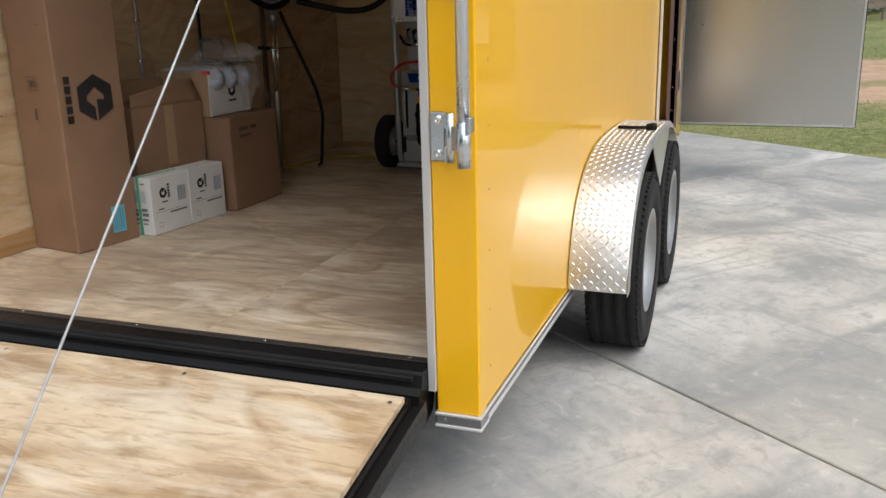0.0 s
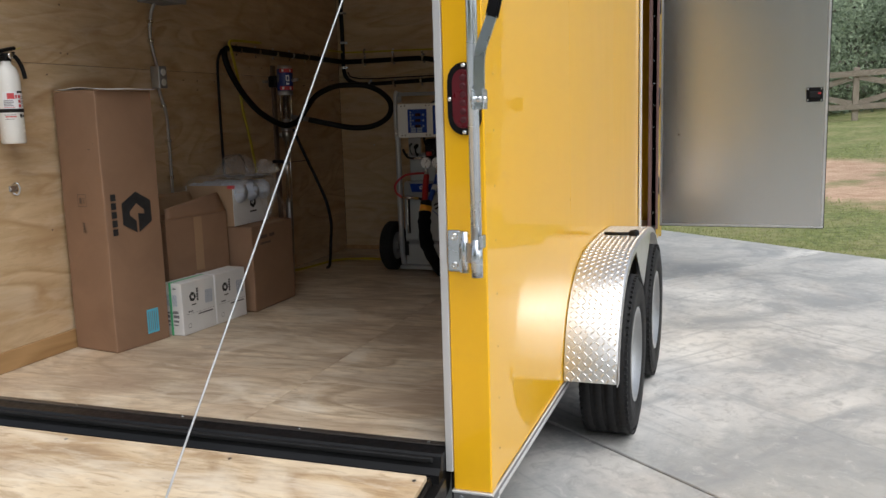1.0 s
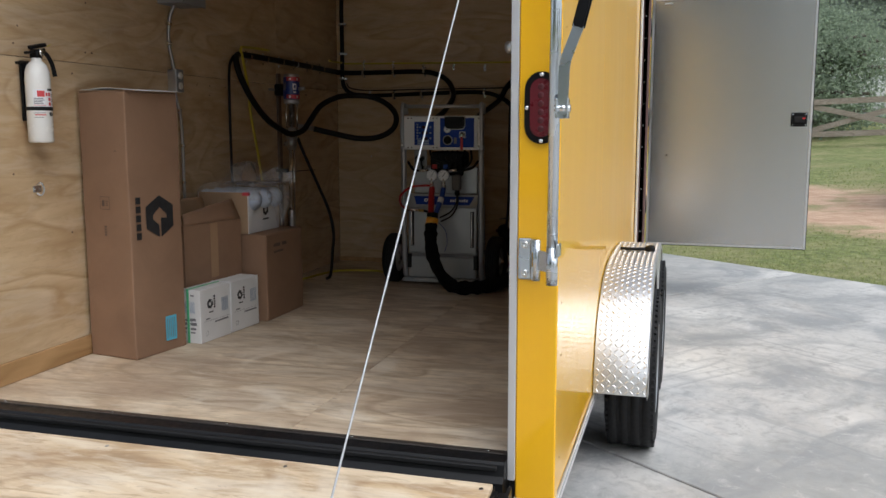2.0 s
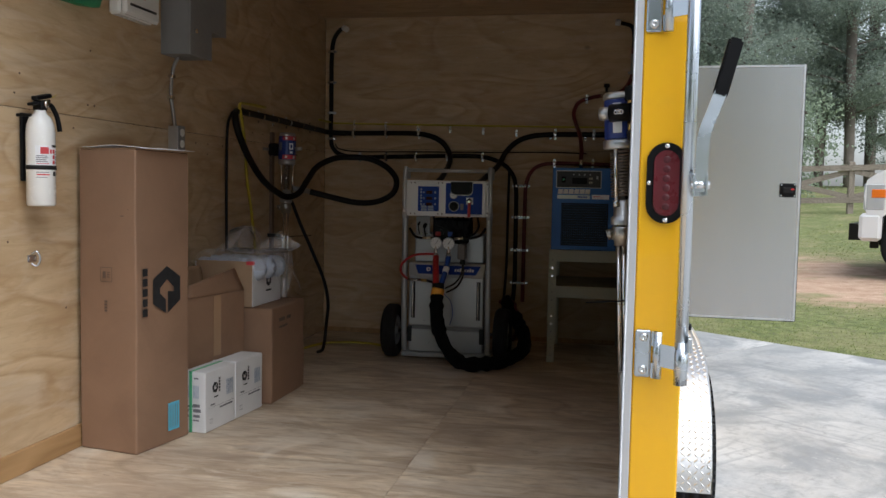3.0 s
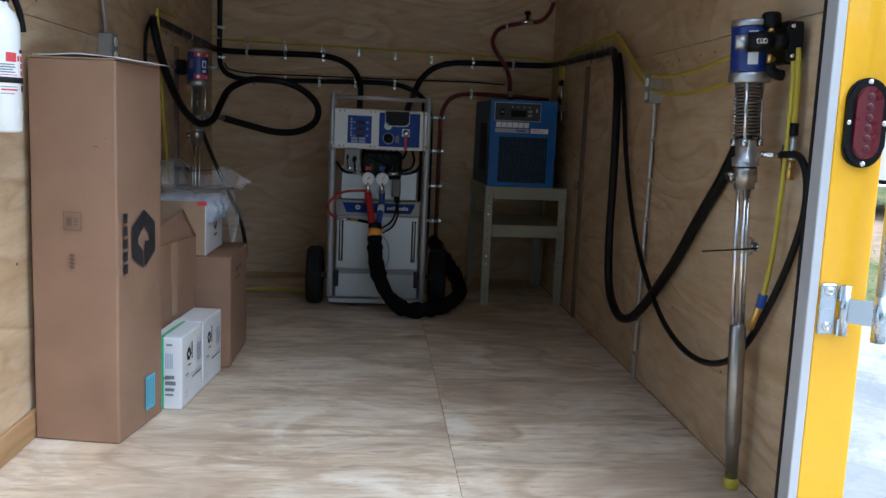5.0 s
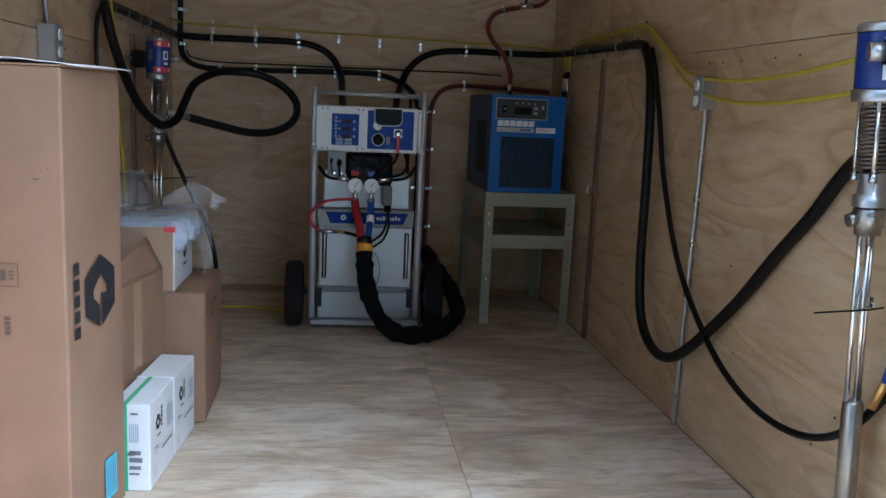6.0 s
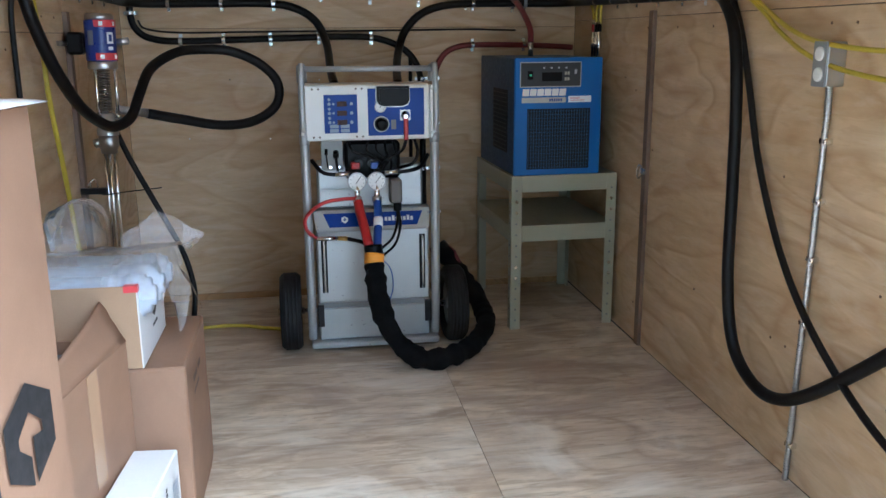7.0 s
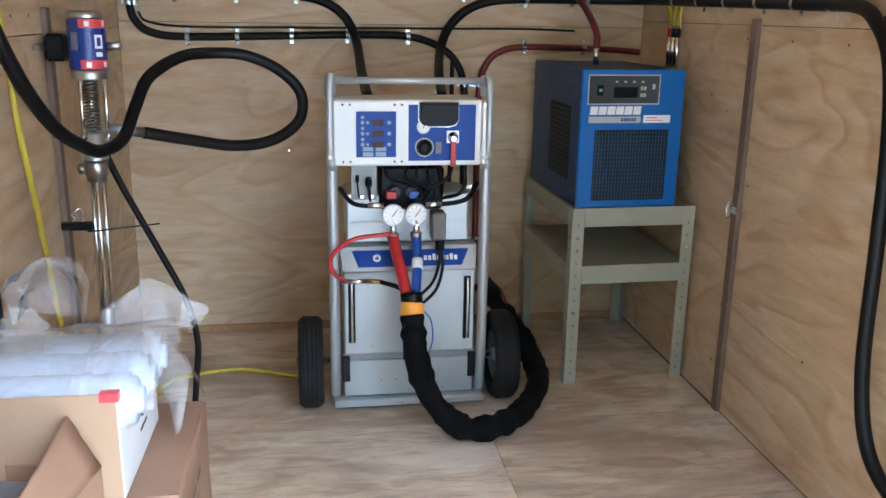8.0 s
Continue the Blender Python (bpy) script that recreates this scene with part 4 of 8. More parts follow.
cable_bm = bmesh.new()
tube(cable_bm, [(0.925, -0.01, 2.258), (0.906, -0.9, 1.184), (0.8866, -1.806, 0.105)], 0.0018, 8, 6)
cable = tagged(new("ramp_cable", meshed("ramp_cable", cable_bm, M_ROPE)), "taut steel ramp cable in clear sleeve", "cable")
part("eye_bolt", one(lathe, Matrix.Translation((0.9255, -0.004, 2.27)) @ Matrix.Rotation(radians(90), 4, "Y"), [(0.014, -0.004), (0.022, -0.004), (0.022, 0.004), (0.014, 0.004)], 14, False, True), M_ZINC, cable)
part("anchor", one(lathe, Matrix.Translation((0.8862, -1.82, 0.09)) @ Matrix.Rotation(radians(90), 4, "Y"), [(0.012, -0.005), (0.024, -0.005), (0.024, 0.005), (0.012, 0.005)], 14, False, True), M_ZINC, cable)

# bar lock hanging on the post
PX, PY = 1.050, -0.07
lock = thing("door_bar_lock", Matrix.Translation((PX, PY, 0.967)), "zinc-plated cam bar lock beside the rear post", "door lock")
part("bar", one(cyl, (0, 0, 0), (0, 0, 1.38), 0.0145, 18), M_ZINC, lock, "zinc-plated steel pipe")
part("cam", one(cyl, (0, 0, 0.0), (0, 0, 0.1), 0.0155, 18), M_ZINC, lock)
part("cam_slot", boxes((0.012, 0.022, -0.02, 0.012, 0.078, 0.112), bevel=0.002), M_ZINC, lock)
for z in (0.058, 0.872):
    hinge = part("hinge", boxes((-0.102, -0.065, 0.063, 0.069, z - 0.057, z + 0.057), bevel=0.004), M_ZINC, lock, "zinc hinge plate")
    part("knuckle", one(cyl, (-0.05, 0.055, z - 0.057), (-0.05, 0.055, z + 0.055), 0.0105, 14), M_ZINC, hinge)
    for z0, z1 in ((z - 0.057, z - 0.02), (z + 0.02, z + 0.055)):
        part("leaf", boxes((-0.0645, -0.052, 0.052, 0.062, z0, z1)), M_ZINC, hinge)
    for dz in (-0.039, 0.039):
        part("bolt", one(lathe, Matrix.Translation((-0.083, 0.063, z + dz)) @ Matrix.Rotation(radians(90), 4, "X"), [(0.011, 0), (0.0095, 0.006), (0.004, 0.008), (0.0035, 0.004), (0, 0.004)], 14), M_CHROME, hinge)
    bm = bmesh.new()
    m = Matrix.Translation((-0.043, 0.05, z))
    vs_ = box(bm, 0.0, 0.056, -0.004, 0.003, -0.027, 0.027, bevel=0)
    bmesh.ops.transform(bm, matrix=m @ Matrix.Rotation(radians(-42), 4, "Z"), verts=vs_)
    part("strap", bm, M_ZINC, lock, "flat zinc strap")
bm = boxes((0.008, 0.012, -0.045, -0.008, 0.435, 0.485), (0.036, 0.04, -0.045, -0.008, 0.435, 0.485), (0.008, 0.04, -0.012, -0.008, 0.435, 0.485), bevel=0.0012)
part("bracket", bm, M_ZINC, lock)
part("pivot", one(cyl, (0.004, -0.03, 0.46), (0.045, -0.03, 0.46), 0.009, 12), M_CHROME, lock)
bm = bmesh.new()
spine = eased([(0.024, -0.03, 0.445), (0.026, -0.03, 0.5), (0.029, -0.03, 0.57), (0.045, -0.026, 0.62), (0.061, -0.022, 0.665)], 5)
for a, b in zip(spine, spine[1:]):
    d = (b - a).normalized()
    s = d.cross(Vector((0, 1, 0))).normalized() * 0.0135
    q = [bm.verts.new(p + k * s + Vector((0, y, 0))) for p in (a, b) for k, y in ((-1, -0.004), (1, -0.004), (1, 0.004), (-1, 0.004))]
    for f in ((0, 1, 5, 4), (1, 2, 6, 5), (2, 3, 7, 6), (3, 0, 4, 7)):
        bm.faces.new([q[i] for i in f])
bmesh.ops.remove_doubles(bm, verts=bm.verts, dist=0.0008)
handle = part("handle", bm, M_ZINC, lock, "cranked flat handle")
bm = bmesh.new()
d = Vector((0.031, 0.0, 0.124)).normalized()
vs_ = box(bm, -0.0165, 0.0165, -0.008, 0.008, -0.01, 0.122, bevel=0)
bmesh.ops.transform(bm, matrix=Matrix.Translation((0.061, -0.022, 0.665)) @ Matrix(((d.z, 0, d.x, 0), (0, 1, 0, 0), (-d.x, 0, d.z, 0), (0, 0, 0, 1))), verts=vs_)
bmesh.ops.bevel(bm, geom=list(bm.edges), offset=0.005, segments=2, affect="EDGES")
part("grip", bm, M_BLKPLASTIC, handle, "black rubber grip")


def oval(hw, hh, n=14):
    pts = [(hw * math.cos(math.pi * k / n), hh - hw + hw * math.sin(math.pi * k / n)) for k in range(n + 1)]
    return pts + [(-x, -z) for x, z in pts]


tail_light = thing("tail_light", Matrix.Translation((1.006, -0.0005, 1.431)), "oval red trailer lamp with a black flange on the yellow post", "lamp")
bm = bmesh.new()
slab(bm, Matrix.Translation((0, -0.012, 0)), oval(0.045, 0.095), 0.012, 0.004)
part("flange", bm, M_BLKPLASTIC, tail_light, "black plastic flange")
bm = bmesh.new()
slab(bm, Matrix.Translation((0, -0.019, 0)), oval(0.029, 0.077), 0.007, 0.003)
lens = part("lens", bm, M_LENS, tail_light, "dark red lens")
for k in range(6):
    z = -0.055 + 0.022 * k
    part("diode", one(lathe, Matrix.Translation((0, -0.019, z)) @ Matrix.Rotation(radians(90), 4, "X"), [(0.0085, 0), (0.007, 0.0012), (0.003, 0.0016), (0, 0.0016)], 14), M_LENSDARK, lens)
for x, z in ((0, 0.0865), (0, -0.0865), (0.0385, 0), (-0.0385, 0)):
    part("screw", one(lathe, Matrix.Translation((x, -0.012, z)) @ Matrix.Rotation(radians(90), 4, "X"), [(0.006, 0), (0.005, 0.002), (0, 0.003)], 10), M_CHROME, tail_light)

# tread-plate fender over both wheels
AXLE = (1.47, 2.33)
prof = eased([(0, 1.02, 0.345), (0, 1.035, 0.44), (0, 1.115, 0.6), (0, 1.265, 0.72), (0, 1.47, 0.783), (0, 1.72, 0.8), (0, 2.08, 0.8), (0, 2.34, 0.78), (0, 2.555, 0.71), (0, 2.7, 0.59), (0, 2.765, 0.44), (0, 2.78, 0.345)], 6)
fender = thing("fender", Matrix.Translation((1.058, 1.9, 0.345)), "bright diamond tread plate fender over two wheels", "fender")
off = Vector((-1.058, -1.9, -0.345))
FX0, FX1 = 1.058, 1.268
bm = bmesh.new()
rows_ = []
for i, p in enumerate(prof):
    d = (prof[min(i + 1, len(prof) - 1)] - prof[max(i - 1, 0)]).normalized()
    nrm = Vector((0, -d.z, d.y))
    rows_.append([bm.verts.new(Vector((x, p.y, p.z)) + off + nrm * h) for x, h in ((FX0, 0), (FX1 - 0.012, 0), (FX1 - 0.004, -0.003), (FX1, -0.012), (FX1, -0.016), (FX1 - 0.008, -0.016), (FX0, -0.003))])
for a, b in zip(rows_, rows_[1:]):
    for i in range(len(a) - 1):
        bm.faces.new((a[i], a[i + 1], b[i + 1], b[i])).smooth = True
part("plate", bm, M_BRIGHT, fender)
# turned-down outer skirt, deeper between the wheels
bm = bmesh.new()
rows_ = []
for p in prof:
    deep = 0.035 + 0.21 * max(0.0, 1 - abs(p.y - 1.9) / 0.3)
    c = Vector((0, 1.9, 0.42))
    inward = (c - Vector((0, p.y, p.z))).normalized() if abs(p.y - 1.9) > 0.3 else Vector((0, 0, -1))
    q = Vector((0, p.y, p.z)) + inward * deep
    rows_.append([bm.verts.new(Vector((x, w.y, w.z)) + off) for x, w in ((FX1 - 0.001, p + Vector((0, 0, -0.012))), (FX1 + 0.0015, q), (FX1 - 0.002, q), (FX1 - 0.004, p + Vector((0, 0, -0.014))))])
for a, b in zip(rows_, rows_[1:]):
    for i in range(3):
        bm.faces.new((a[i], a[i + 1], b[i + 1], b[i]))
part("skirt", bm, M_BRIGHT, fender)
# the raised bars of the tread
verts, faces = [], []
length = [0.0]
for a, b in zip(prof, prof[1:]):
    length.append(length[-1] + (b - a).length)
PITCH = 0.0205
for i in range(int(length[-1] / PITCH)):
    s = (i + 0.5) * PITCH
    k = max(j for j in range(len(length)) if length[j] <= s)
    k = min(k, len(prof) - 2)
    p = prof[k].lerp(prof[k + 1], (s - length[k]) / (length[k + 1] - length[k]))
    d = (prof[k + 1] - prof[k]).normalized()
    nrm = Vector((0, -d.z, d.y))
    for j in range(9):
        c = Vector((FX0 + 0.014 + 0.0226 * j, p.y, p.z)) + off
        turn = 1 if (i + j) % 2 else -1
        u = (Vector((1, 0, 0)) * turn + d).normalized() * 0.0118
        w = (Vector((1, 0, 0)) * -turn + d).normalized() * 0.0034
        n0 = len(verts)
        verts += [tuple(c - u), tuple(c - w), tuple(c + u), tuple(c + w), tuple(c - u * 0.45 + nrm * 0.0022), tuple(c + u * 0.45 + nrm * 0.0022)]
        faces += [(n0, n0 + 1, n0 + 4), (n0 + 1, n0 + 2, n0 + 5, n0 + 4), (n0 + 2, n0 + 3, n0 + 5), (n0 + 3, n0, n0 + 4, n0 + 5)]
me = bpy.data.meshes.new("tread")
me.from_pydata(verts, [], faces)
me.materials.append(M_BRIGHT)
bars = new("tread", me)
bars.parent = fender
tagged(bars, "", "", "", "stuff")

for y in AXLE:
    wheel = thing("trailer_wheel", Matrix.Translation((1.192, y, 0.345)), "black trailer tyre on a silver steel rim", "wheel", "trailer wheels")
    tagged(wheel, "", "", "trailer wheels")
    m = Matrix.Rotation(radians(90), 4, "Y")
    sub = road_wheel("assembly", wheel, m, 0.34, 0.205, 0.2, 8, M_GALV, 0.15)
    axle_bm = bmesh.new()
    cyl(axle_bm, (-0.9, y, 0.31), (1.07, y, 0.31), 0.035, 12)
    box(axle_bm, 0.94, 0.97, y - 0.35, y + 0.35, 0.3, 0.33)
    tagged(new("axle", meshed("axle", axle_bm, M_BLACK)), "black trailer axle under the chassis", "axle", "trailer axles")

strap = tagged(new("rubber_holdback", meshed("rubber_holdback", one(tube, [(1.09, 1.86, 0.812), (1.15, 1.852, 0.812), (1.21, 1.855, 0.813)], 0.0075, 8, 4), M_BLKPLASTIC)), "black rubber door holdback lying on the fender", "holdback")
part("knob", one(lathe, Matrix.Translation((1.207, 1.855, 0.815)) @ Matrix.Rotation(radians(90), 4, "Y"), [(0.0, -0.005), (0.012, 0), (0.019, 0.03), (0.014, 0.042), (0, 0.045)], 12), M_BLKPLASTIC, strap)

# ---- inside the trailer: boxes by the left wall ----
def bars(name, parent, m, rows, material, depth=0.0008):
    """Flat print: rows of (x, z, width, height) on the plane y = 0 of m, facing -y."""
    for x, z, w, hgt in rows:
        bm = bmesh.new()
        bm.faces.new([bm.verts.new(m @ Vector(c)) for c in ((x, -depth, z), (x + w, -depth, z), (x + w, -depth, z + hgt), (x, -depth, z + hgt))])
        part(name, bm, material, parent)


def emblem(name, parent, m, size, material, depth=0.0009):
    """A plain hexagonal ring, open at one corner, that faces -y of m."""
    bm = bmesh.new()
    ring = []
    for k in range(7):
        a = radians(60 * k + 90)
        slot = -0.06 if k == 0 else 0.06 if k == 6 else 0.0
        inner = (slot, 0.4 if k % 6 == 0 else -0.44) if k % 3 == 0 else (math.cos(a) * 0.5, math.sin(a) * 0.2)
        ring.append([bm.verts.new(m @ Vector((x * size, -depth, z * size))) for x, z in ((math.cos(a) + slot, math.sin(a) - 0.6 * abs(slot)), inner)])
    for k in range(6):
        bm.faces.new((ring[k][0], ring[k + 1][0], ring[k + 1][1], ring[k][1]))
    ring[0][1].co = m @ Vector((-0.06 * size, -depth, 0.06 * size))
    return part(name, bm, material, parent)


TO_X = Matrix.Rotation(radians(90), 4, "Z")       # a print that faces +x
tall = thing("tall_cardboard_box", pose(-0.74, 0.63, FLOOR + 0.001, 0, 0, -9.9), "tall brown cardboard box standing on end by the wall", "box", "boxes by the wall")
bm = bmesh.new()
box(bm, -0.25, 0, 0, 0.29, 0, 1.08, bevel=0.004)
bmesh.ops.subdivide_edges(bm, edges=[e for e in bm.edges if e.calc_length() > 0.5], cuts=6)
for v in bm.verts:
    v.co += Vector((noise.noise(v.co * 3.1), noise.noise(v.co * 3.1 + Vector((7, 0, 0))), 0)) * 0.004
part("carton", bm, M_CARD, tall)
part("end_flap", boxes((-0.249, -0.001, 0.001, 0.1445, 1.081, 1.0845), (-0.249, -0.001, 0.1465, 0.289, 1.081, 1.0845)), M_CARDIN, tall)
emblem("emblem", tall, Matrix.Translation((0.0045, 0.158, 0.575)) @ TO_X @ Matrix.Rotation(radians(180), 4, "Y"), 0.088, M_INK)
bars("lettering", tall, Matrix.Translation((0.0045, 0, 0)) @ TO_X, [(0.028, 0.49 + 0.036 * k, 0.026, 0.027) for k in range(5)], M_INK)
part("label", boxes((0.0042, 0.005, 0.165, 0.228, 0.045, 0.15)), M_CYAN, tall, "pale blue shipping label")
bars("label_text", tall, Matrix.Translation((0.0051, 0, 0)) @ TO_X, [(0.172 + 0.0105 * k, 0.055, 0.003, 0.085) for k in range(5)], M_INKGREY)
face = Matrix.Translation((0, -0.0045, 0))
bars("symbol", tall, face, [(-0.152, 0.612, 0.052, 0.002), (-0.152, 0.662, 0.052, 0.002), (-0.152, 0.612, 0.002, 0.05), (-0.102, 0.612, 0.002, 0.052), (-0.142, 0.625, 0.014, 0.024), (-0.122, 0.628, 0.012, 0.003), (-0.122, 0.636, 0.012, 0.003), (-0.122, 0.644, 0.012, 0.003)], M_INKBROWN)
bars("stamp", tall, face, [(-0.135, 0.505 + 0.011 * k, 0.013, 0.008) for k in range(4)], M_INKBROWN)
bars("staple", tall, face, [(-0.062, 0.845, 0.014, 0.003), (-0.03, 0.868, 0.003, 0.003)], M_INKBROWN)

paper = bmesh.new()
g = []
for i in range(13):
    row = []
    for j in range(9):
        x, y = -0.235 + 0.27 * i / 12, 0.002 + 0.28 * j / 8
        over = max(0.0, x) + max(0.0, -0.0 - y)
        row.append(paper.verts.new((x, y, 1.0865 + 0.003 * (1 + noise.noise((x * 9, y * 9, 2))) + (0.007 * math.exp(-((x + 0.11) / 0.05) ** 2 - ((y - 0.02) / 0.06) ** 2)) - over * 0.12)))
    g.append(row)
for a, b in zip(g, g[1:]):
    for i in range(8):
        paper.faces.new((a[i], b[i], b[i + 1], a[i + 1])).smooth = True
pob = tagged(new("paper_sheet", meshed("paper_sheet", paper, M_PAPER)), "loose white sheets of paper on the tall box", "paper")
pob.matrix_world = tall.matrix_world
sol = pob.modifiers.new("thick", "SOLIDIFY")
sol.thickness = 0.002


def carton(y0, label):
    ob = thing("white_carton", pose(-0.633, 0.94, FLOOR + 0.001, 0, 0, -5.6) @ Matrix.Translation((0, y0, 0)), label, "box", "white cartons")
    part("carton", boxes((-0.102, 0, 0, 0.222, 0, 0.238), bevel=0.003), M_CARTON, ob)
    f = Matrix.Translation((0.0006, 0, 0)) @ TO_X
    emblem("emblem", ob, f @ Matrix.Translation((0.068, 0, 0.168)) @ Matrix.Rotation(radians(45), 4, "Y"), 0.023, M_INK)
    bars("lettering", ob, f, [(0.094, 0.145 + 0.012 * k, 0.012, 0.009) for k in range(5)] + [(0.06, 0.128, 0.03, 0.005)], M_INK)
    bars("barcode", ob, f, [(0.152 + 0.0045 * k, 0.12, 0.0022 if k % 3 else 0.0034, 0.062) for k in range(11)], M_TUBELABEL)
    bars("fine_print", ob, f, [(0.02, 0.092, 0.19, 0.0012), (0.035, 0.1, 0.032, 0.006), (0.1, 0.078, 0.1, 0.007), (0.03, 0.03, 0.02, 0.0015), (0.03, 0.048, 0.02, 0.0015), (0.03, 0.03, 0.0015, 0.018), (0.0485, 0.03, 0.0015, 0.02)], M_INKGREY)
    return ob


c1 = carton(0.0, "white printed carton with a green strap on the plywood floor")
c2 = carton(0.227, "white printed carton standing behind a similar one")
f = Matrix.Translation((0, -0.0006, 0))
bars("fine_print", c1, f, [(-0.05, 0.21, 0.02, 0.006), (-0.09, 0.098, 0.05, 0.0015), (-0.086, 0.1, 0.05, 0.007), (-0.054, 0.1, 0.03, 0.012), (-0.054, 0.08, 0.034, 0.013), (-0.095, 0.08, 0.022, 0.013), (-0.054, 0.06, 0.03, 0.01), (-0.095, 0.06, 0.022, 0.01), (-0.054, 0.045, 0.026, 0.006), (-0.095, 0.045, 0.02, 0.006)], M_INKGREY)
bars("barcode", c1, f, [(-0.1 + 0.0052 * k, 0.135, 0.003, 0.05) for k in range(14) if not 6 < k < 9], M_TUBELABEL)
part("strap", boxes((-0.07, -0.058, -0.002, -0.0006, 0.0, 0.24), (-0.07, -0.058, -0.002, 0.222, 0.2386, 0.2402)), M_GREEN, c1, "green packing strap")
part("cord", boxes((-0.103, 0.0016, 0.2225, 0.2265, 0.01, 0.2405), bevel=0.001), M_PAPER, c1, "white binding cord")

# open brown box with flaps
openb = thing("open_cardboard_box", pose(-0.757, 1.03, FLOOR + 0.001, 0, 0, -10.7), "open brown cardboard box with raised flaps", "box", "boxes by the wall")
W_, D_, H_ = 0.212, 0.385, 0.505
for row in ((-W_, 0, 0, D_, 0, 0.004), (-0.004, 0, 0, D_, 0.0045, H_), (-W_, -W_ + 0.004, 0, D_, 0.0045, H_), (-W_ + 0.0045, -0.0045, 0, 0.004, 0.0045, H_), (-W_ + 0.0045, -0.0045, D_ - 0.004, D_, 0.0045, H_)):
    part("panel", boxes(row), M_CARD, openb)


def flap(name, parent, corners, material, thick=0.004, sag=0.012):
    """A bent cardboard flap over four corners, in the order base, base, tip, tip."""
    a, b, c, d = (Vector(p) for p in corners)
    n = (b - a).cross(d - a).normalized()
    bm = bmesh.new()
    rows = []
    for i in range(9):
        s = i / 8
        row = []
        for j in range(6):
            t = j / 5
            p = a.lerp(b, s).lerp(d.lerp(c, s), t) + n * sag * (math.sin(math.pi * s) * t + noise.noise((s * 3, t * 3, a.x * 9)) * 0.5)
            row.append((bm.verts.new(p), bm.verts.new(p + n * thick)))
        rows.append(row)
    for r0, r1 in zip(rows, rows[1:]):
        for j in range(5):
            for k in (0, 1):
                bm.faces.new((r0[j][k], r1[j][k], r1[j + 1][k], r0[j + 1][k])).smooth = True
        for j in (0, 5):
            bm.faces.new((r0[j][0], r1[j][0], r1[j][1], r0[j][1]))
    for r0 in (rows[0], rows[-1]):
        for j in range(5):
            bm.faces.new((r0[j][0], r0[j + 1][0], r0[j + 1][1], r0[j][1]))
    return part(name, bm, material, parent)


flap("flap", openb, ((-0.002, 0.0, H_), (-0.002, D_, H_), (-0.052, D_ - 0.004, H_ + 0.095), (-0.02, 0.015, H_ + 0.05)), M_CARD)
flap("flap", openb, ((-W_ + 0.002, 0.0, H_), (-W_ + 0.002, D_, H_), (-W_ - 0.01, D_ - 0.02, H_ + 0.1), (-W_ - 0.01, 0.02, H_ + 0.1)), M_CARDIN)
part("tape", boxes((0.0003, 0.0012, 0.17, 0.22, 0.25, H_ - 0.002)), plain("clear_tape", (0.4, 0.26, 0.16), 0.2, 0, 0.05), openb, "strip of glossy tape")
# added filler block, its dark grey stands for the shaded inside of the box
part("packing", boxes((-W_ + 0.006, -0.006, 0.006, D_ - 0.006, 0.005, H_ - 0.03)), M_INKGREY, openb, "dark grey filler for the shaded inside of the box")

boxb = thing("cardboard_box", pose(-0.562, 1.43, FLOOR + 0.001), "closed brown cardboard box on the plywood floor", "box", "boxes by the wall")
bm = bmesh.new()
box(bm, -0.33, 0, 0, 0.4, 0, 0.424, bevel=0.005)
bmesh.ops.subdivide_edges(bm, edges=[e for e in bm.edges if e.calc_length() > 0.3], cuts=4)
for v in bm.verts:
    v.co += Vector((noise.noise(v.co * 5), noise.noise(v.co * 5 + Vector((5, 0, 0))), noise.noise(v.co * 5 + Vector((0, 5, 0))) if v.co.z > 0.1 else 0)) * 0.006
part("carton", bm, M_CARD, boxb)
part("tape", boxes((-0.19, -0.14, -0.001, 0.401, 0.4262, 0.4285), (-0.19, -0.14, -0.0075, -0.006, 0.33, 0.428)), plain("brown_tape", (0.36, 0.22, 0.13), 0.22, 0, 0.05), boxb, "brown packing tape")
bars("lettering", boxb, Matrix.Translation((0.0075, 0, 0)) @ TO_X, [(0.06, 0.36, 0.07, 0.016), (0.15, 0.36, 0.05, 0.016), (0.06, 0.33, 0.1, 0.01)], M_INKBROWN)

small = thing("white_carton", pose(-0.655, 1.432, FLOOR + 0.4295, 0, 0, -1), "open white carton with brown inner face holding bagged tubes", "box", "white cartons")
part("side", boxes((-0.003, 0.0, 0, 0.31, 0, 0.196)), M_CARTON, small, "white printed side")
part("front", boxes((-0.27, -0.0035, 0, 0.003, 0, 0.2)), M_CARDIN, small, "brown cardboard front")
part("back", boxes((-0.27, -0.0035, 0.307, 0.31, 0, 0.196)), M_CARTON, small)
part("far_side", boxes((-0.273, -0.2705, 0, 0.31, 0, 0.196)), M_CARTON, small)
part("bottom", boxes((-0.27, -0.0035, 0.0035, 0.3065, 0, 0.003)), M_CARDIN, small)
f = Matrix.Translation((0.0006, 0, 0)) @ TO_X
emblem("emblem", small, f @ Matrix.Translation((0.17, 0, 0.105)), 0.03, M_INK)
bars("lettering", small, f, [(0.14, 0.055, 0.06, 0.008)], M_INK)
part("corner_print", boxes((-0.03, 0.0012, -0.001, 0.02, 0.185, 0.2005)), M_REDPRINT, small, "red printed corner")
part("paper", boxes((-0.26, -0.01, 0.02, 0.29, 0.095, 0.105)), M_PAPER, small, "white packing paper")

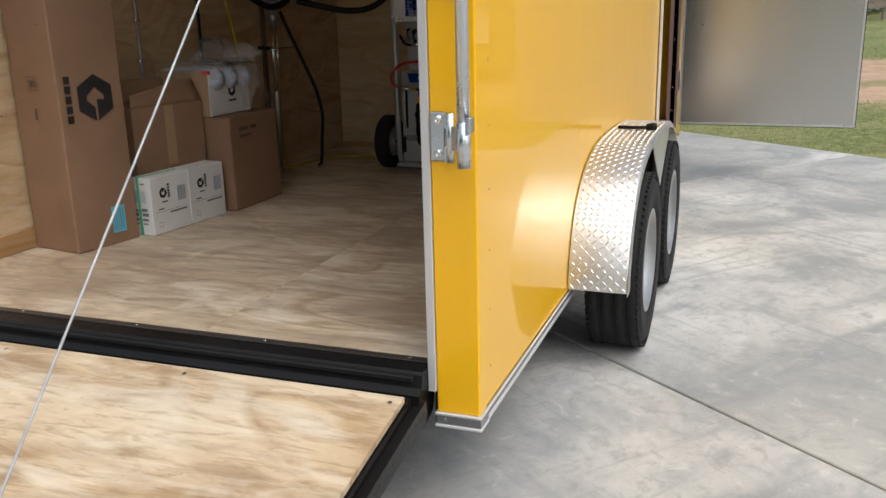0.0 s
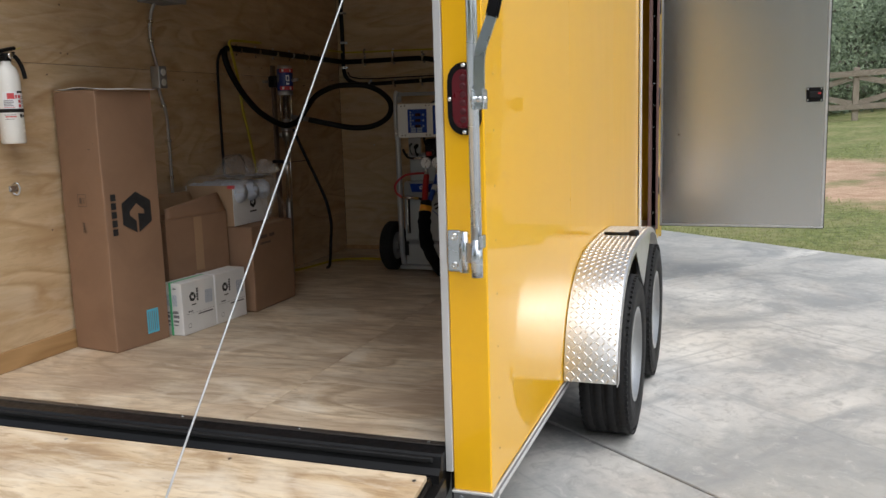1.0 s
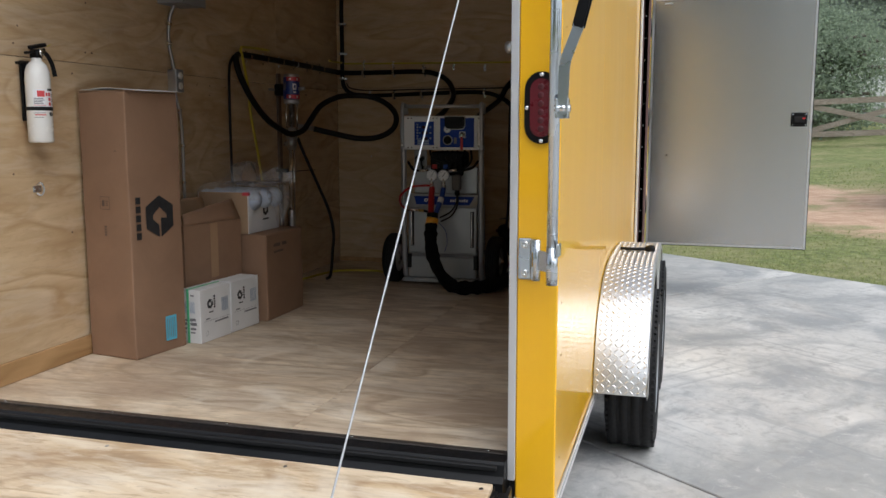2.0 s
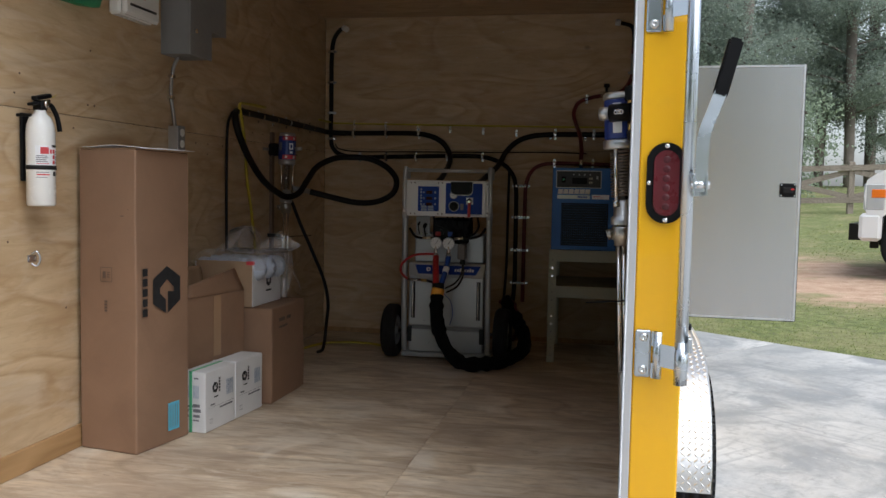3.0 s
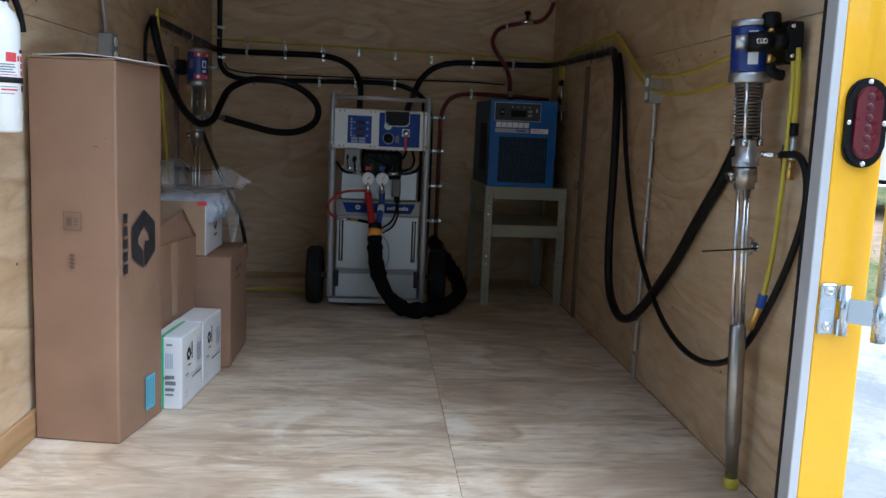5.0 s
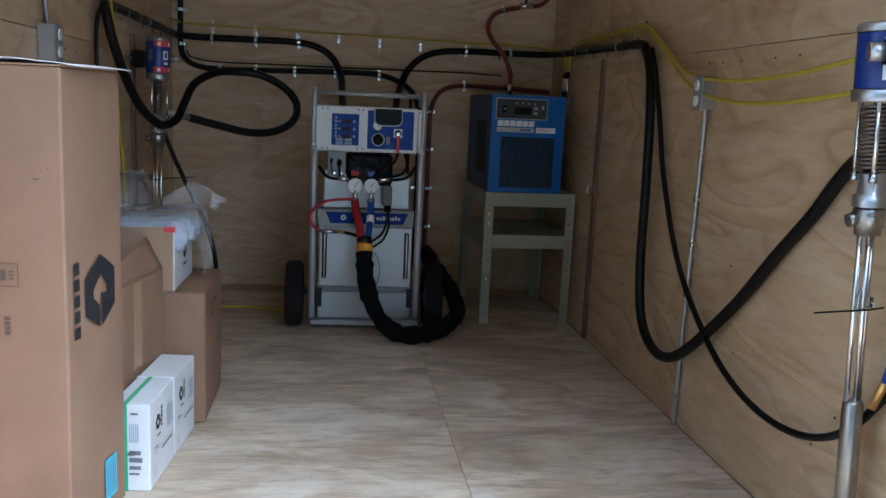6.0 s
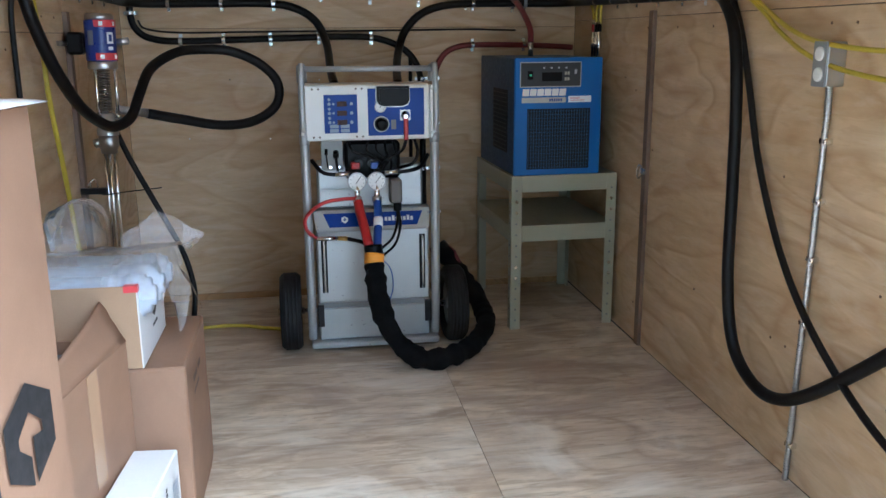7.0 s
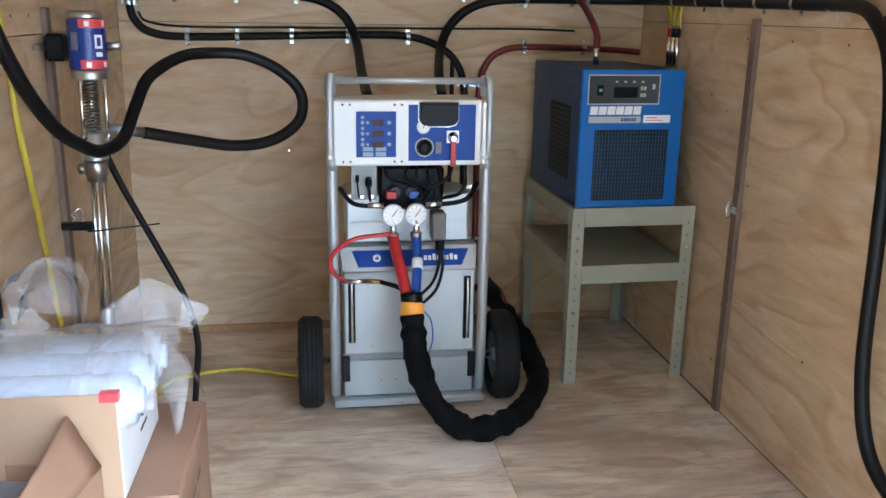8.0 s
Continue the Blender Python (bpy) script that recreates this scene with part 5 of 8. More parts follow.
tubes = thing("plastic_tubes", pose(-0.935, 1.505, FLOOR + 0.5395, 0, 0, -2), "white plastic tubes in a clear bag inside an open carton", "tube")
for k, (y, z, r0) in enumerate(((-0.003, 0.051, 0.05), (0.099, 0.051, 0.05), (0.201, 0.051, 0.05))):
    lie = Matrix.Translation((0, y, z)) @ Matrix.Rotation(radians(90), 4, "Y")
    one_tube = part("tube", one(lathe, lie, [(0, 0), (r0 * 0.9, 0), (r0 * 0.96, 0.004), (r0 * 0.96, 0.012), (r0, 0.014), (r0, 0.018), (r0 * 0.95, 0.021), (r0 * 0.95, 0.205), (r0, 0.208), (r0, 0.216), (r0 * 0.95, 0.219), (r0 * 0.95, 0.245),
                                              (r0, 0.247), (r0, 0.285), (r0 * 0.86, 0.287), (r0 * 0.86, 0.3), (r0 * 0.5, 0.303), (r0 * 0.5, 0.312), (0, 0.313)], 28), M_TUBEWHITE, tubes)
    part("label", one(lathe, lie, [(r0 * 0.95 + 0.0006, 0.035), (r0 * 0.95 + 0.0006, 0.195)], 28), M_TUBELABEL, one_tube)
    for x, z1, wide, tall_ in ((0.04, 0.022, 0.14, 0.004), (0.06, 0.012, 0.08, 0.003)):
        bars("print", one_tube, Matrix.Translation((0, y - r0 * 0.95, z)) @ Matrix.Rotation(radians(-12), 4, "X"), [(x, z1, wide, tall_)], M_PAPER, 0.002)
    bars("barcode", one_tube, Matrix.Translation((0, y - r0 * 0.955, z - 0.004)) @ Matrix.Rotation(radians(-4), 4, "X"), [(0.085 + 0.0055 * i, -0.014, 0.0028, 0.024) for i in range(14)], M_INKGREY, 0.002)


def crumpled(parent, shape, seed, nu=34, nv=22, rough=0.014):
    """A thin sheet over u, v in 0..1, creased by ridged noise."""
    bm = bmesh.new()
    rows = []
    for i in range(nu + 1):
        row = []
        for j in range(nv + 1):
            p = Vector(shape(i / nu, j / nv))
            q = p * 9 + Vector((seed, 0, 0))
            d = Vector([1 - 2.4 * abs(noise.noise(q + Vector((0, 13 * k, 0)))) for k in range(3)])
            e = Vector([0.5 - 1.2 * abs(noise.noise(q * 2.7 + Vector((0, 17 * k, 5)))) for k in range(3)])
            row.append(bm.verts.new(p + (d + e * 0.5) * rough))
        rows.append(row)
    for a, b in zip(rows, rows[1:]):
        for j in range(nv):
            bm.faces.new((a[j], b[j], b[j + 1], a[j + 1])).smooth = True
    return part("fold", bm, M_FILM, parent)


bag = thing("plastic_bag", Matrix.Translation((-0.7, 1.52, 1.05)), "crumpled clear plastic bag over white tubes", "bag")
# the part stretched over the tubes, the open mouth that rises beside it, its tip, the tail down the carton's side and a loop standing up
crumpled(bag, lambda u, v: (-0.25 + 0.35 * u, -0.085 + 0.33 * v, -0.03 + 0.09 * math.sin(math.pi * v) ** 0.35 + 0.01 * u), 2.0, rough=0.008)
crumpled(bag, lambda u, v: (-0.06 + 0.2 * u + 0.02 * v, 0.1 + 0.05 * math.sin(3 * u) + 0.05 * v, 0.03 + 0.085 * v * math.sin(math.pi * (0.2 + 0.72 * u)) + 0.02 * u), 5.0)
crumpled(bag, lambda u, v: (0.055 + 0.085 * v * (0.5 + 0.5 * u), 0.07 + 0.16 * u + 0.02 * math.sin(9 * v), 0.075 - (0.19 + 0.05 * math.sin(7 * u)) * v ** 1.3), 9.0, 18, 18, 0.006)
crumpled(bag, lambda u, v: (0.12 + 0.05 * u, 0.14 + 0.02 * v, 0.06 + 0.05 * v * (1 - u) + 0.02 * u), 11.0, 12, 10, 0.006)
crumpled(bag, lambda u, v: (-0.165 + (0.078 - 0.02 * v) * math.cos(math.pi * (1.08 - 1.16 * u)), 0.24 + 0.09 * v, 0.03 + 0.135 * math.sin(math.pi * u) ** 0.7 * (1 - 0.15 * v)), 14.0, 34, 12, 0.012)
crumpled(bag, lambda u, v: (-0.235 + 0.14 * u, 0.29 + 0.03 * math.sin(4 * v), 0.03 + 0.125 * v * math.sin(math.pi * (0.12 + 0.76 * u)) ** 0.6), 17.0, 24, 24, 0.012)
crumpled(bag, lambda u, v: (-0.25 + 0.12 * u, 0.1 + 0.05 * v, 0.02 + 0.07 * v * (0.5 + 0.5 * math.sin(3 * u))), 19.0, 20, 16, 0.012)

# ---- fixtures on the left wall ----
ext = thing("fire_extinguisher", pose(-0.94, 0.402, 1.328), "white fire extinguisher with black handle on the wall", "fire extinguisher")
part("cylinder", one(lathe, I4, [(0, 0.0), (0.04, 0.0), (0.0445, 0.006), (0.0445, 0.235), (0.042, 0.262), (0.034, 0.285), (0.02, 0.298), (0.017, 0.31), (0, 0.312)], 32), M_EXT, ext, "white enamelled cylinder")
head = part("valve", boxes((-0.018, 0.018, -0.016, 0.016, 0.308, 0.34), bevel=0.004), M_BLKPLASTIC, ext, "black valve head")
lever = bmesh.new()
for a, b, c, d in ((-0.055, 0.04, 0.33, 0.34), (-0.03, 0.05, 0.344, 0.358)):
    box(lever, -0.011, 0.011, a, b, c, d, bevel=0.003)
bmesh.ops.rotate(lever, verts=lever.verts, cent=(0, 0, 0.345), matrix=Matrix.Rotation(radians(12), 3, "X"))
part("lever", lever, M_BLKPLASTIC, head, "black squeeze lever")
part("nozzle", one(tube, [(0.012, 0.012, 0.33), (0.02, 0.03, 0.325), (0.026, 0.05, 0.29), (0.03, 0.058, 0.245)], 0.008, 10, 5), M_BLKPLASTIC, head, "black nozzle")
part("gauge", one(lathe, Matrix.Translation((0.016, 0.006, 0.33)) @ Matrix.Rotation(radians(90), 4, "Y"), [(0, 0.01), (0.011, 0.01), (0.013, 0.006), (0.013, 0), (0, 0)], 16), M_CHROME, head)
part("pull_pin", one(tube, [(0.0, 0.02, 0.352), (0.01, 0.05, 0.357), (0.005, 0.075, 0.366)], 0.0016, 6, 4), M_YELHOSE, head, "yellow pull tie")
part("bracket", boxes((-0.058, -0.048, -0.025, 0.025, 0.08, 0.3), (-0.05, 0.006, -0.053, -0.047, 0.285, 0.295), bevel=0.002), M_BLKPLASTIC, ext, "black wall bracket")
part("band", one(lathe, Matrix.Translation((0, 0, 0.118)), [(0.045, 0), (0.047, 0.001), (0.047, 0.013), (0.045, 0.014)], 32), M_RUBBER, ext, "black strap")
for a0, a1, z0, z1, mt in ((-75, 40, 0.13, 0.195, M_PAPER), (-55, -22, 0.168, 0.19, M_REDPRINT), (-8, 38, 0.19, 0.198, M_INK), (-4, 10, 0.17, 0.183, M_REDPRINT), (-4, 10, 0.153, 0.165, M_REDPRINT), (-4, 10, 0.136, 0.148, M_REDPRINT), (14, 36, 0.175, 0.179, M_INKGREY), (14, 36, 0.158, 0.162, M_INKGREY), (-2, 14, 0.098, 0.112, M_INK), (18, 34, 0.1, 0.108, M_INK), (-70, -20, 0.1, 0.104, M_REDPRINT), (-72, -30, 0.16, 0.163, M_INKGREY), (-72, -26, 0.154, 0.157, M_INKGREY), (-72, -34, 0.148, 0.151, M_INKGREY), (-72, -28, 0.142, 0.145, M_INKGREY), (-72, -20, 0.136, 0.138, M_REDPRINT), (-72, -22, 0.108, 0.11, M_INKGREY), (-72, -30, 0.092, 0.094, M_INKGREY), (14, 36, 0.168, 0.171, M_INKGREY), (14, 36, 0.151, 0.154, M_INKGREY), (14, 36, 0.14, 0.143, M_INKGREY), (-18, -8, 0.17, 0.183, M_REDPRINT)):
    bm = bmesh.new()
    rad = 0.0448 if mt is M_PAPER else 0.0451
    q = [[bm.verts.new((rad * math.cos(radians(a)), rad * math.sin(radians(a)), z)) for z in (z0, z1)] for a in (a0 + (a1 - a0) * k / 8 for k in range(9))]
    for a, b in zip(q, q[1:]):
        bm.faces.new((a[0], b[0], b[1], a[1]))
    part("label" if mt is M_PAPER else "print", bm, mt, ext)


def tie_ring(m, label):
    ob = thing("tie_down_ring", m, label, "ring", "tie-down rings")
    part("plate", boxes((-0.022, 0.022, -0.003, 0.0, -0.012, 0.012), bevel=0.001), M_ZINC, ob)
    part("bail", one(tube, [(-0.006, -0.004, 0.016), (0.0, -0.02, 0.024), (0.006, -0.028, 0.0), (0.0, -0.02, -0.024), (-0.006, -0.004, -0.016)], 0.003, 8, 4), M_ZINC, ob)
    for x in (-0.015, 0.015):
        part("screw", one(cyl, (x, -0.003, 0), (x, -0.006, 0), 0.004, 8), M_CHROME, ob)


RING = "small zinc tie-down ring screwed to plywood"
for m in (pose(-1.004, 0.436, 1.152, 0, 0, 90), pose(-1.004, 2.57, 1.125, 0, 0, 90), pose(0.988, 2.474, 1.13, 0, 0, -90), pose(1.004, 0.461, 1.098, 0, 0, -90)):
    tie_ring(m, RING)


def outlet(m, label):
    """A metal outlet box on a wall: local y points into the wall."""
    ob = thing("outlet_box", m, label, "outlet", "outlet boxes")
    part("box", boxes((-0.027, 0.027, -0.048, 0.0, -0.052, 0.052), bevel=0.003), M_GALV, ob, "galvanised box")
    plate = part("plate", boxes((-0.028, 0.028, -0.0525, -0.0485, -0.053, 0.053), bevel=0.0015), M_BOXGREY, ob, "grey cover plate")
    for z in (-0.024, 0.024):
        part("receptacle", one(lathe, Matrix.Translation((0, -0.052, z)) @ Matrix.Rotation(radians(90), 4, "X"), [(0.017, 0), (0.0165, 0.004), (0.012, 0.0045), (0, 0.0045)], 18), M_WHITEPL, plate, "white receptacle")
    return ob


outlet(pose(-1.0045, 1.36, 1.607, 0, 0, 90), "galvanised outlet box with white sockets on the wall")
outlet(pose(1.0045, 1.362, 1.555, 0, 0, -90), "galvanised outlet box with white sockets below yellow hoses")


def conduit(pts, label, clamps):
    """Flexible steel conduit with its straps."""
    path = eased(pts, 10)
    bm = bmesh.new()
    tube(bm, path, 0.0072, 10, 1, False)
    ob = tagged(new("conduit", meshed("conduit", bm, M_GALV)), label, "conduit", "steel conduits")
    bm = bmesh.new()
    for a, b in zip(path, path[1:]):
        n = max(1, int((b - a).length / 0.011))
        for k in range(n):
            c, d = a.lerp(b, k / n), (b - a).normalized()
            cyl(bm, c, c + d * 0.004, 0.0084, 8)
    part("ribs", bm, M_GALV, ob)["kind"] = "stuff"
    for c in clamps:
        c = Vector(c)
        bm = bmesh.new()
        box(bm, c.x - 0.012, c.x + 0.012, c.y - 0.014, c.y + 0.014, c.z - 0.008, c.z + 0.008, bevel=0.003)
        part("strap", bm, M_CHROME, ob)


conduit([(-0.985, 1.36, 1.66), (-0.985, 1.345, 1.72), (-0.99, 1.335, 1.8), (-0.985, 1.345, 1.9), (-0.97, 1.36, 1.956)], "flexible steel conduit up to the panel box", [(-0.992, 1.337, 1.78), (-0.988, 1.34, 1.87)])
conduit([(-0.985, 1.36, 1.555), (-0.989, 1.385, 1.5), (-0.99, 1.412, 1.42), (-0.99, 1.416, 1.25), (-0.99, 1.414, 1.1), (-0.99, 1.41, 0.8), (-0.99, 1.41, FLOOR)], "flexible steel conduit running down behind the boxes", [(-0.996, 1.4, 1.47), (-0.996, 1.416, 1.3), (-0.996, 1.414, 1.12)])
conduit([(0.985, 1.362, 1.503), (0.988, 1.365, 1.44), (0.99, 1.372, 1.3), (0.99, 1.378, 1.07), (0.99, 1.385, 0.8), (0.99, 1.392, 0.55), (0.992, 1.398, FLOOR)], "flexible steel conduit running down the plywood wall", [(0.996, 1.37, 1.37), (0.996, 1.374, 1.22), (0.996, 1.379, 1.07), (0.996, 1.383, 0.9), (0.996, 1.388, 0.68), (0.996, 1.393, 0.55)])

panel = thing("breaker_panel", pose(-1.0045, 1.275, 1.955), "grey steel breaker panel on the plywood wall", "electrical panel")
part("body", boxes((0, 0.13, 0, 0.19, 0, 0.44), bevel=0.003), M_BOXGREY, panel)
cover = part("cover", boxes((0.1305, 0.139, -0.004, 0.194, -0.004, 0.444), bevel=0.003), M_BOXGREY, panel, "grey cover")
part("latch", one(cyl, (0.139, 0.04, 0.1), (0.146, 0.04, 0.1), 0.009, 12), M_CHROME, cover)
second = thing("junction_box", pose(-1.0045, 1.472, 2.083), "grey steel junction box beside the breaker panel", "electrical box")
part("body", boxes((0, 0.12, 0, 0.16, 0, 0.3), bevel=0.003), M_BOXGREY, second)
part("cover", boxes((0.1205, 0.127, -0.003, 0.163, -0.003, 0.303), bevel=0.002), M_BOXGREY, second)
part("knockout", one(cyl, (0.06, 0.06, 0.0), (0.06, 0.06, -0.012), 0.012, 12), M_ZINC, second)
kit = thing("first_aid_box", pose(-1.0045, 0.887, 2.045), "white plastic first-aid box high on the wall", "first-aid box")
part("body", boxes((0, 0.05, 0, 0.25, 0, 0.28), bevel=0.01), M_EXT, kit)
lid = part("lid", boxes((0.0505, 0.076, 0, 0.25, 0, 0.28), bevel=0.01), M_EXT, kit, "white lid")
bars("slot", lid, Matrix.Translation((0.0765, 0, 0)) @ TO_X, [(0.03, 0.035, 0.19, 0.01)], M_INK)
bars("cross", lid, Matrix.Translation((0.0767, 0, 0)) @ TO_X, [(0.115, 0.075, 0.022, 0.07), (0.09, 0.099, 0.072, 0.022)], M_REDPRINT)
pouch = thing("nylon_pouch", pose(-1.0045, 0.5, 2.035), "green nylon pouch hanging high on the wall", "pouch")
bm = bmesh.new()
slab(bm, Matrix.Translation((0.03, 0, 0)) @ TO_X, [(0.0, -0.005), (0.2, 0.0), (0.3, 0.012), (0.32, 0.06), (0.32, 0.28), (0.0, 0.28)], 0.03, 0.006)
part("body", bm, M_GREENBAG, pouch)
part("flap", one(slab, Matrix.Translation((0.033, 0, 0)) @ TO_X, [(0.01, 0.12), (0.31, 0.12), (0.31, 0.279), (0.01, 0.279)], 0.0025), M_GREENBAG, pouch, "green flap")

# ---- air-driven drum pumps ----
def drum_pump(foot, head, label, spring, yellow_foot, crown=1.239, cap=0.052):
    """A tall transfer pump: foot tube, tie rods, wet cup, spring cage and a blue air motor. Local z runs from foot to head, 1.25 m."""
    foot, head = Vector(foot), Vector(head)
    ob = thing("drum_pump", Matrix.Translation(foot) @ (head - foot).to_track_quat("Z", "Y").to_matrix().to_4x4(), label, "pump", "drum pumps")
    ob.matrix_world = Matrix.Translation(foot) @ Vector((0, 0, 1)).rotation_difference(head - foot).to_matrix().to_4x4()
    part("foot", one(lathe, I4, [(0, 0.0), (0.0185, 0.0), (0.02, 0.004), (0.02, 0.03), (0, 0.031)], 18), M_YELHOSE if yellow_foot else M_STEEL, ob, "yellow end cap" if yellow_foot else "")
    part("intake_tube", one(lathe, I4, [(0, 0.031), (0.0175, 0.031), (0.0175, 0.125), (0.0215, 0.13), (0.0215, 0.452), (0.017, 0.458), (0, 0.459)], 20), M_STEEL, ob, "turned steel tube")
    for x, y in ((-0.0145, 0.002), (0.0, -0.008), (0.0145, 0.004)):
        part("rod", one(cyl, (x, y, 0.455), (x, y, 0.82), 0.0056, 12), M_CHROME, ob, "polished rod")
    part("wet_cup", one(lathe, I4, [(0, 0.815), (0.026, 0.815), (0.026, 0.83), (0.031, 0.833), (0.031, 0.868), (0.027, 0.872), (0, 0.873)], 24), M_STEEL, ob)
    part("outlet_block", one(lathe, I4, [(0.034, 0.874), (0.034, 0.895), (0.026, 0.9), (0.026, 0.94), (0.02, 0.945), (0, 0.946), ], 24), M_GALV, ob)
    part("outlet_nut", one(cyl, (-0.028, 0.0, 0.85), (-0.045, 0, 0.845), 0.0155, 6), M_STEEL, ob)
    for k in range(3):
        a = radians(90 + 120 * k + 30)
        part("tie_rod", one(cyl, (0.036 * math.cos(a), 0.036 * math.sin(a), 0.935), (0.036 * math.cos(a), 0.036 * math.sin(a), 1.085), 0.0052, 10), M_CHROME, ob)
        part("nut", one(cyl, (0.036 * math.cos(a), 0.036 * math.sin(a), 0.925), (0.036 * math.cos(a), 0.036 * math.sin(a), 0.943), 0.0095, 6), M_ZINC, ob)
    part("piston_rod", one(cyl, (0, 0, 0.94), (0, 0, 1.085), 0.007, 12), M_CHROME, ob)
    coil = []
    for k in range(12 * 15 + 1):
        a = 2 * math.pi * k / 12
        coil.append((spring * math.cos(a), spring * math.sin(a), 0.95 + 0.13 * k / 180))
    part("spring", one(tube, coil, 0.0026 if spring < 0.03 else 0.0036, 5, 1, False), M_SPRING, ob, "coiled steel spring")
    part("lower_cap", one(lathe, I4, [(0, 1.085), (cap - 0.002, 1.085), (cap, 1.089), (cap, 1.107), (cap - 0.004, 1.111), (0, 1.111)], 28), M_GALV, ob)
    motor = part("air_motor", one(lathe, I4, [(0, 1.111), (0.0465, 1.111), (0.0475, 1.115), (0.0475, crown - 0.004), (0.0465, crown - 0.001), (0, crown)], 32), M_NAVY, ob, "blue enamelled motor")
    part("upper_cap", one(lathe, I4, [(0, crown), (cap - 0.003, crown), (cap - 0.002, crown + 0.004), (cap - 0.002, crown + 0.013), (cap - 0.008, crown + 0.019), (0, crown + 0.021)], 28), M_GALV, ob)
    return ob, motor


def wrap(parent, a0, a1, z0, z1, r0, material, name="label"):
    bm = bmesh.new()
    q = [[bm.verts.new((r0 * math.cos(radians(a)), r0 * math.sin(radians(a)), z)) for z in (z0, z1)] for a in (a0 + (a1 - a0) * k / 10 for k in range(11))]
    for a, b in zip(q, q[1:]):
        bm.faces.new((a[0], b[0], b[1], a[1]))
    return part(name, bm, material, parent)


pump_l, motor_l = drum_pump((-0.902, 2.40, FLOOR), (-0.884, 2.42, FLOOR + 1.26), "blue and red drum pump clamped to the wall", 0.018, False, 1.239, 0.046)
for z in (1.114, 1.216):
    wrap(motor_l, -100, 20, z, z + 0.022, 0.0482, M_REDPRINT, "warning_band")
    for a in (-75, -20):
        wrap(motor_l, a - 7, a + 7, z + 0.004, z + 0.017, 0.0485, M_PAPER, "triangle")
wrap(motor_l, -55, -28, 1.165, 1.2, 0.0482, M_PAPER, "emblem")
wrap(motor_l, -48, -35, 1.172, 1.193, 0.0485, M_NAVY, "emblem_middle")
wrap(motor_l, -52, -30, 1.145, 1.156, 0.0482, M_PAPER, "lettering")
wrap(motor_l, -130, -105, 1.16, 1.205, 0.0482, M_INKGREY, "data_plate")
muf = part("muffler", boxes((-0.1, -0.05, -0.03, 0.025, 1.13, 1.2), bevel=0.008), M_BLKPLASTIC, pump_l, "black muffler")
part("air_inlet", one(cyl, (-0.1, -0.02, 1.165), (-0.115, -0.06, 1.165), 0.008, 10), M_STEEL, muf)
part("relief_valve", one(cyl, (0.048, 0.0, 1.17), (0.085, 0.0, 1.175), 0.011, 10), M_GALV, pump_l)
part("wall_bracket", boxes((-0.1, -0.02, -0.01, 0.01, 0.68, 0.7)), M_BLACK, pump_l)
part("zip_tie", one(tube, [(-0.03, -0.02, 0.68), (0.0, -0.028, 0.683), (0.05, -0.03, 0.69), (0.16, -0.02, 0.7)], 0.0022, 6, 4), M_BLKPLASTIC, pump_l, "black cable tie")

pump_r, motor_r = drum_pump((0.958, 0.372, FLOOR), (0.898, 0.37, FLOOR + 1.25), "blue and steel drum pump clamped beside the rear opening", 0.03, True, 1.222)
wrap(motor_r, -120, -92, 1.19, 1.21, 0.0482, M_PAPER, "data_plate")
wrap(motor_r, -120, -90, 1.128, 1.158, 0.0482, M_PAPER, "data_plate")
def beside(a, h, out=0.058):
    """A point round the motor: a to the side that faces the wall, out towards the rear."""
    return Vector((0.947 * a - 0.32 * out, -0.32 * a - 0.947 * out, h))


valve = part("air_valve", one(cyl, beside(-0.012, 1.181), beside(0.046, 1.181), 0.0245, 20), M_BLKPLASTIC, pump_r, "black air valve")
part("valve_neck", one(cyl, beside(0.046, 1.18), beside(0.082, 1.18), 0.019, 16), M_BLKPLASTIC, valve)
bm = boxes((-0.0165, 0.0165, -0.03, 0.03, -0.046, 0.046), bevel=0.004)
bmesh.ops.transform(bm, matrix=Matrix.Translation(beside(0.097, 1.179, 0.05)) @ Matrix.Rotation(radians(-18.7), 4, "Z"), verts=bm.verts)
part("solenoid", bm, M_BLKPLASTIC, valve, "black square solenoid")
for h in (1.144, 1.214):
    part("screw", one(cyl, beside(0.086, h, 0.082), beside(0.09, h, 0.088), 0.005, 8), M_CHROME, valve)
part("silencer", one(cyl, beside(-0.041, 1.181), beside(-0.011, 1.181), 0.0185, 18), M_GALV, pump_r, "grey silencer")
for k in range(3):
    part("ring", one(lathe, Matrix.Translation(beside(0.012 + 0.007 * k, 1.181, 0.0835)) @ Matrix.Rotation(radians(90), 4, "X"), [(0.0065, 0), (0.0065, 0.0015), (0.004, 0.0015), (0.004, 0)], 12), M_CHROME, valve)
part("knob", one(lathe, Matrix.Translation(beside(0.044, 1.212, 0.03)), [(0, 0.042), (0.018, 0.042), (0.023, 0.037), (0.024, 0.004), (0.018, 0), (0, 0)], 18), M_BLKPLASTIC, valve, "black round knob")
for h0, h1 in ((1.2, 1.213), (1.128, 1.156)):
    part("fitting", one(cyl, beside(0.042, h0, 0.05), beside(0.042, h1, 0.05), 0.0085, 8), M_BRASS, valve, "brass fitting")
part("elbow", one(tube, [beside(0.042, 1.13, 0.05), beside(0.046, 1.112, 0.05), beside(0.062, 1.102, 0.045), beside(0.075, 1.1, 0.04)], 0.0135, 12, 5), M_BLKPLASTIC, valve, "black elbow")
part("mount", boxes((0.075, 0.105, -0.03, 0.05, 1.13, 1.235), bevel=0.004), M_BLACK, pump_r)
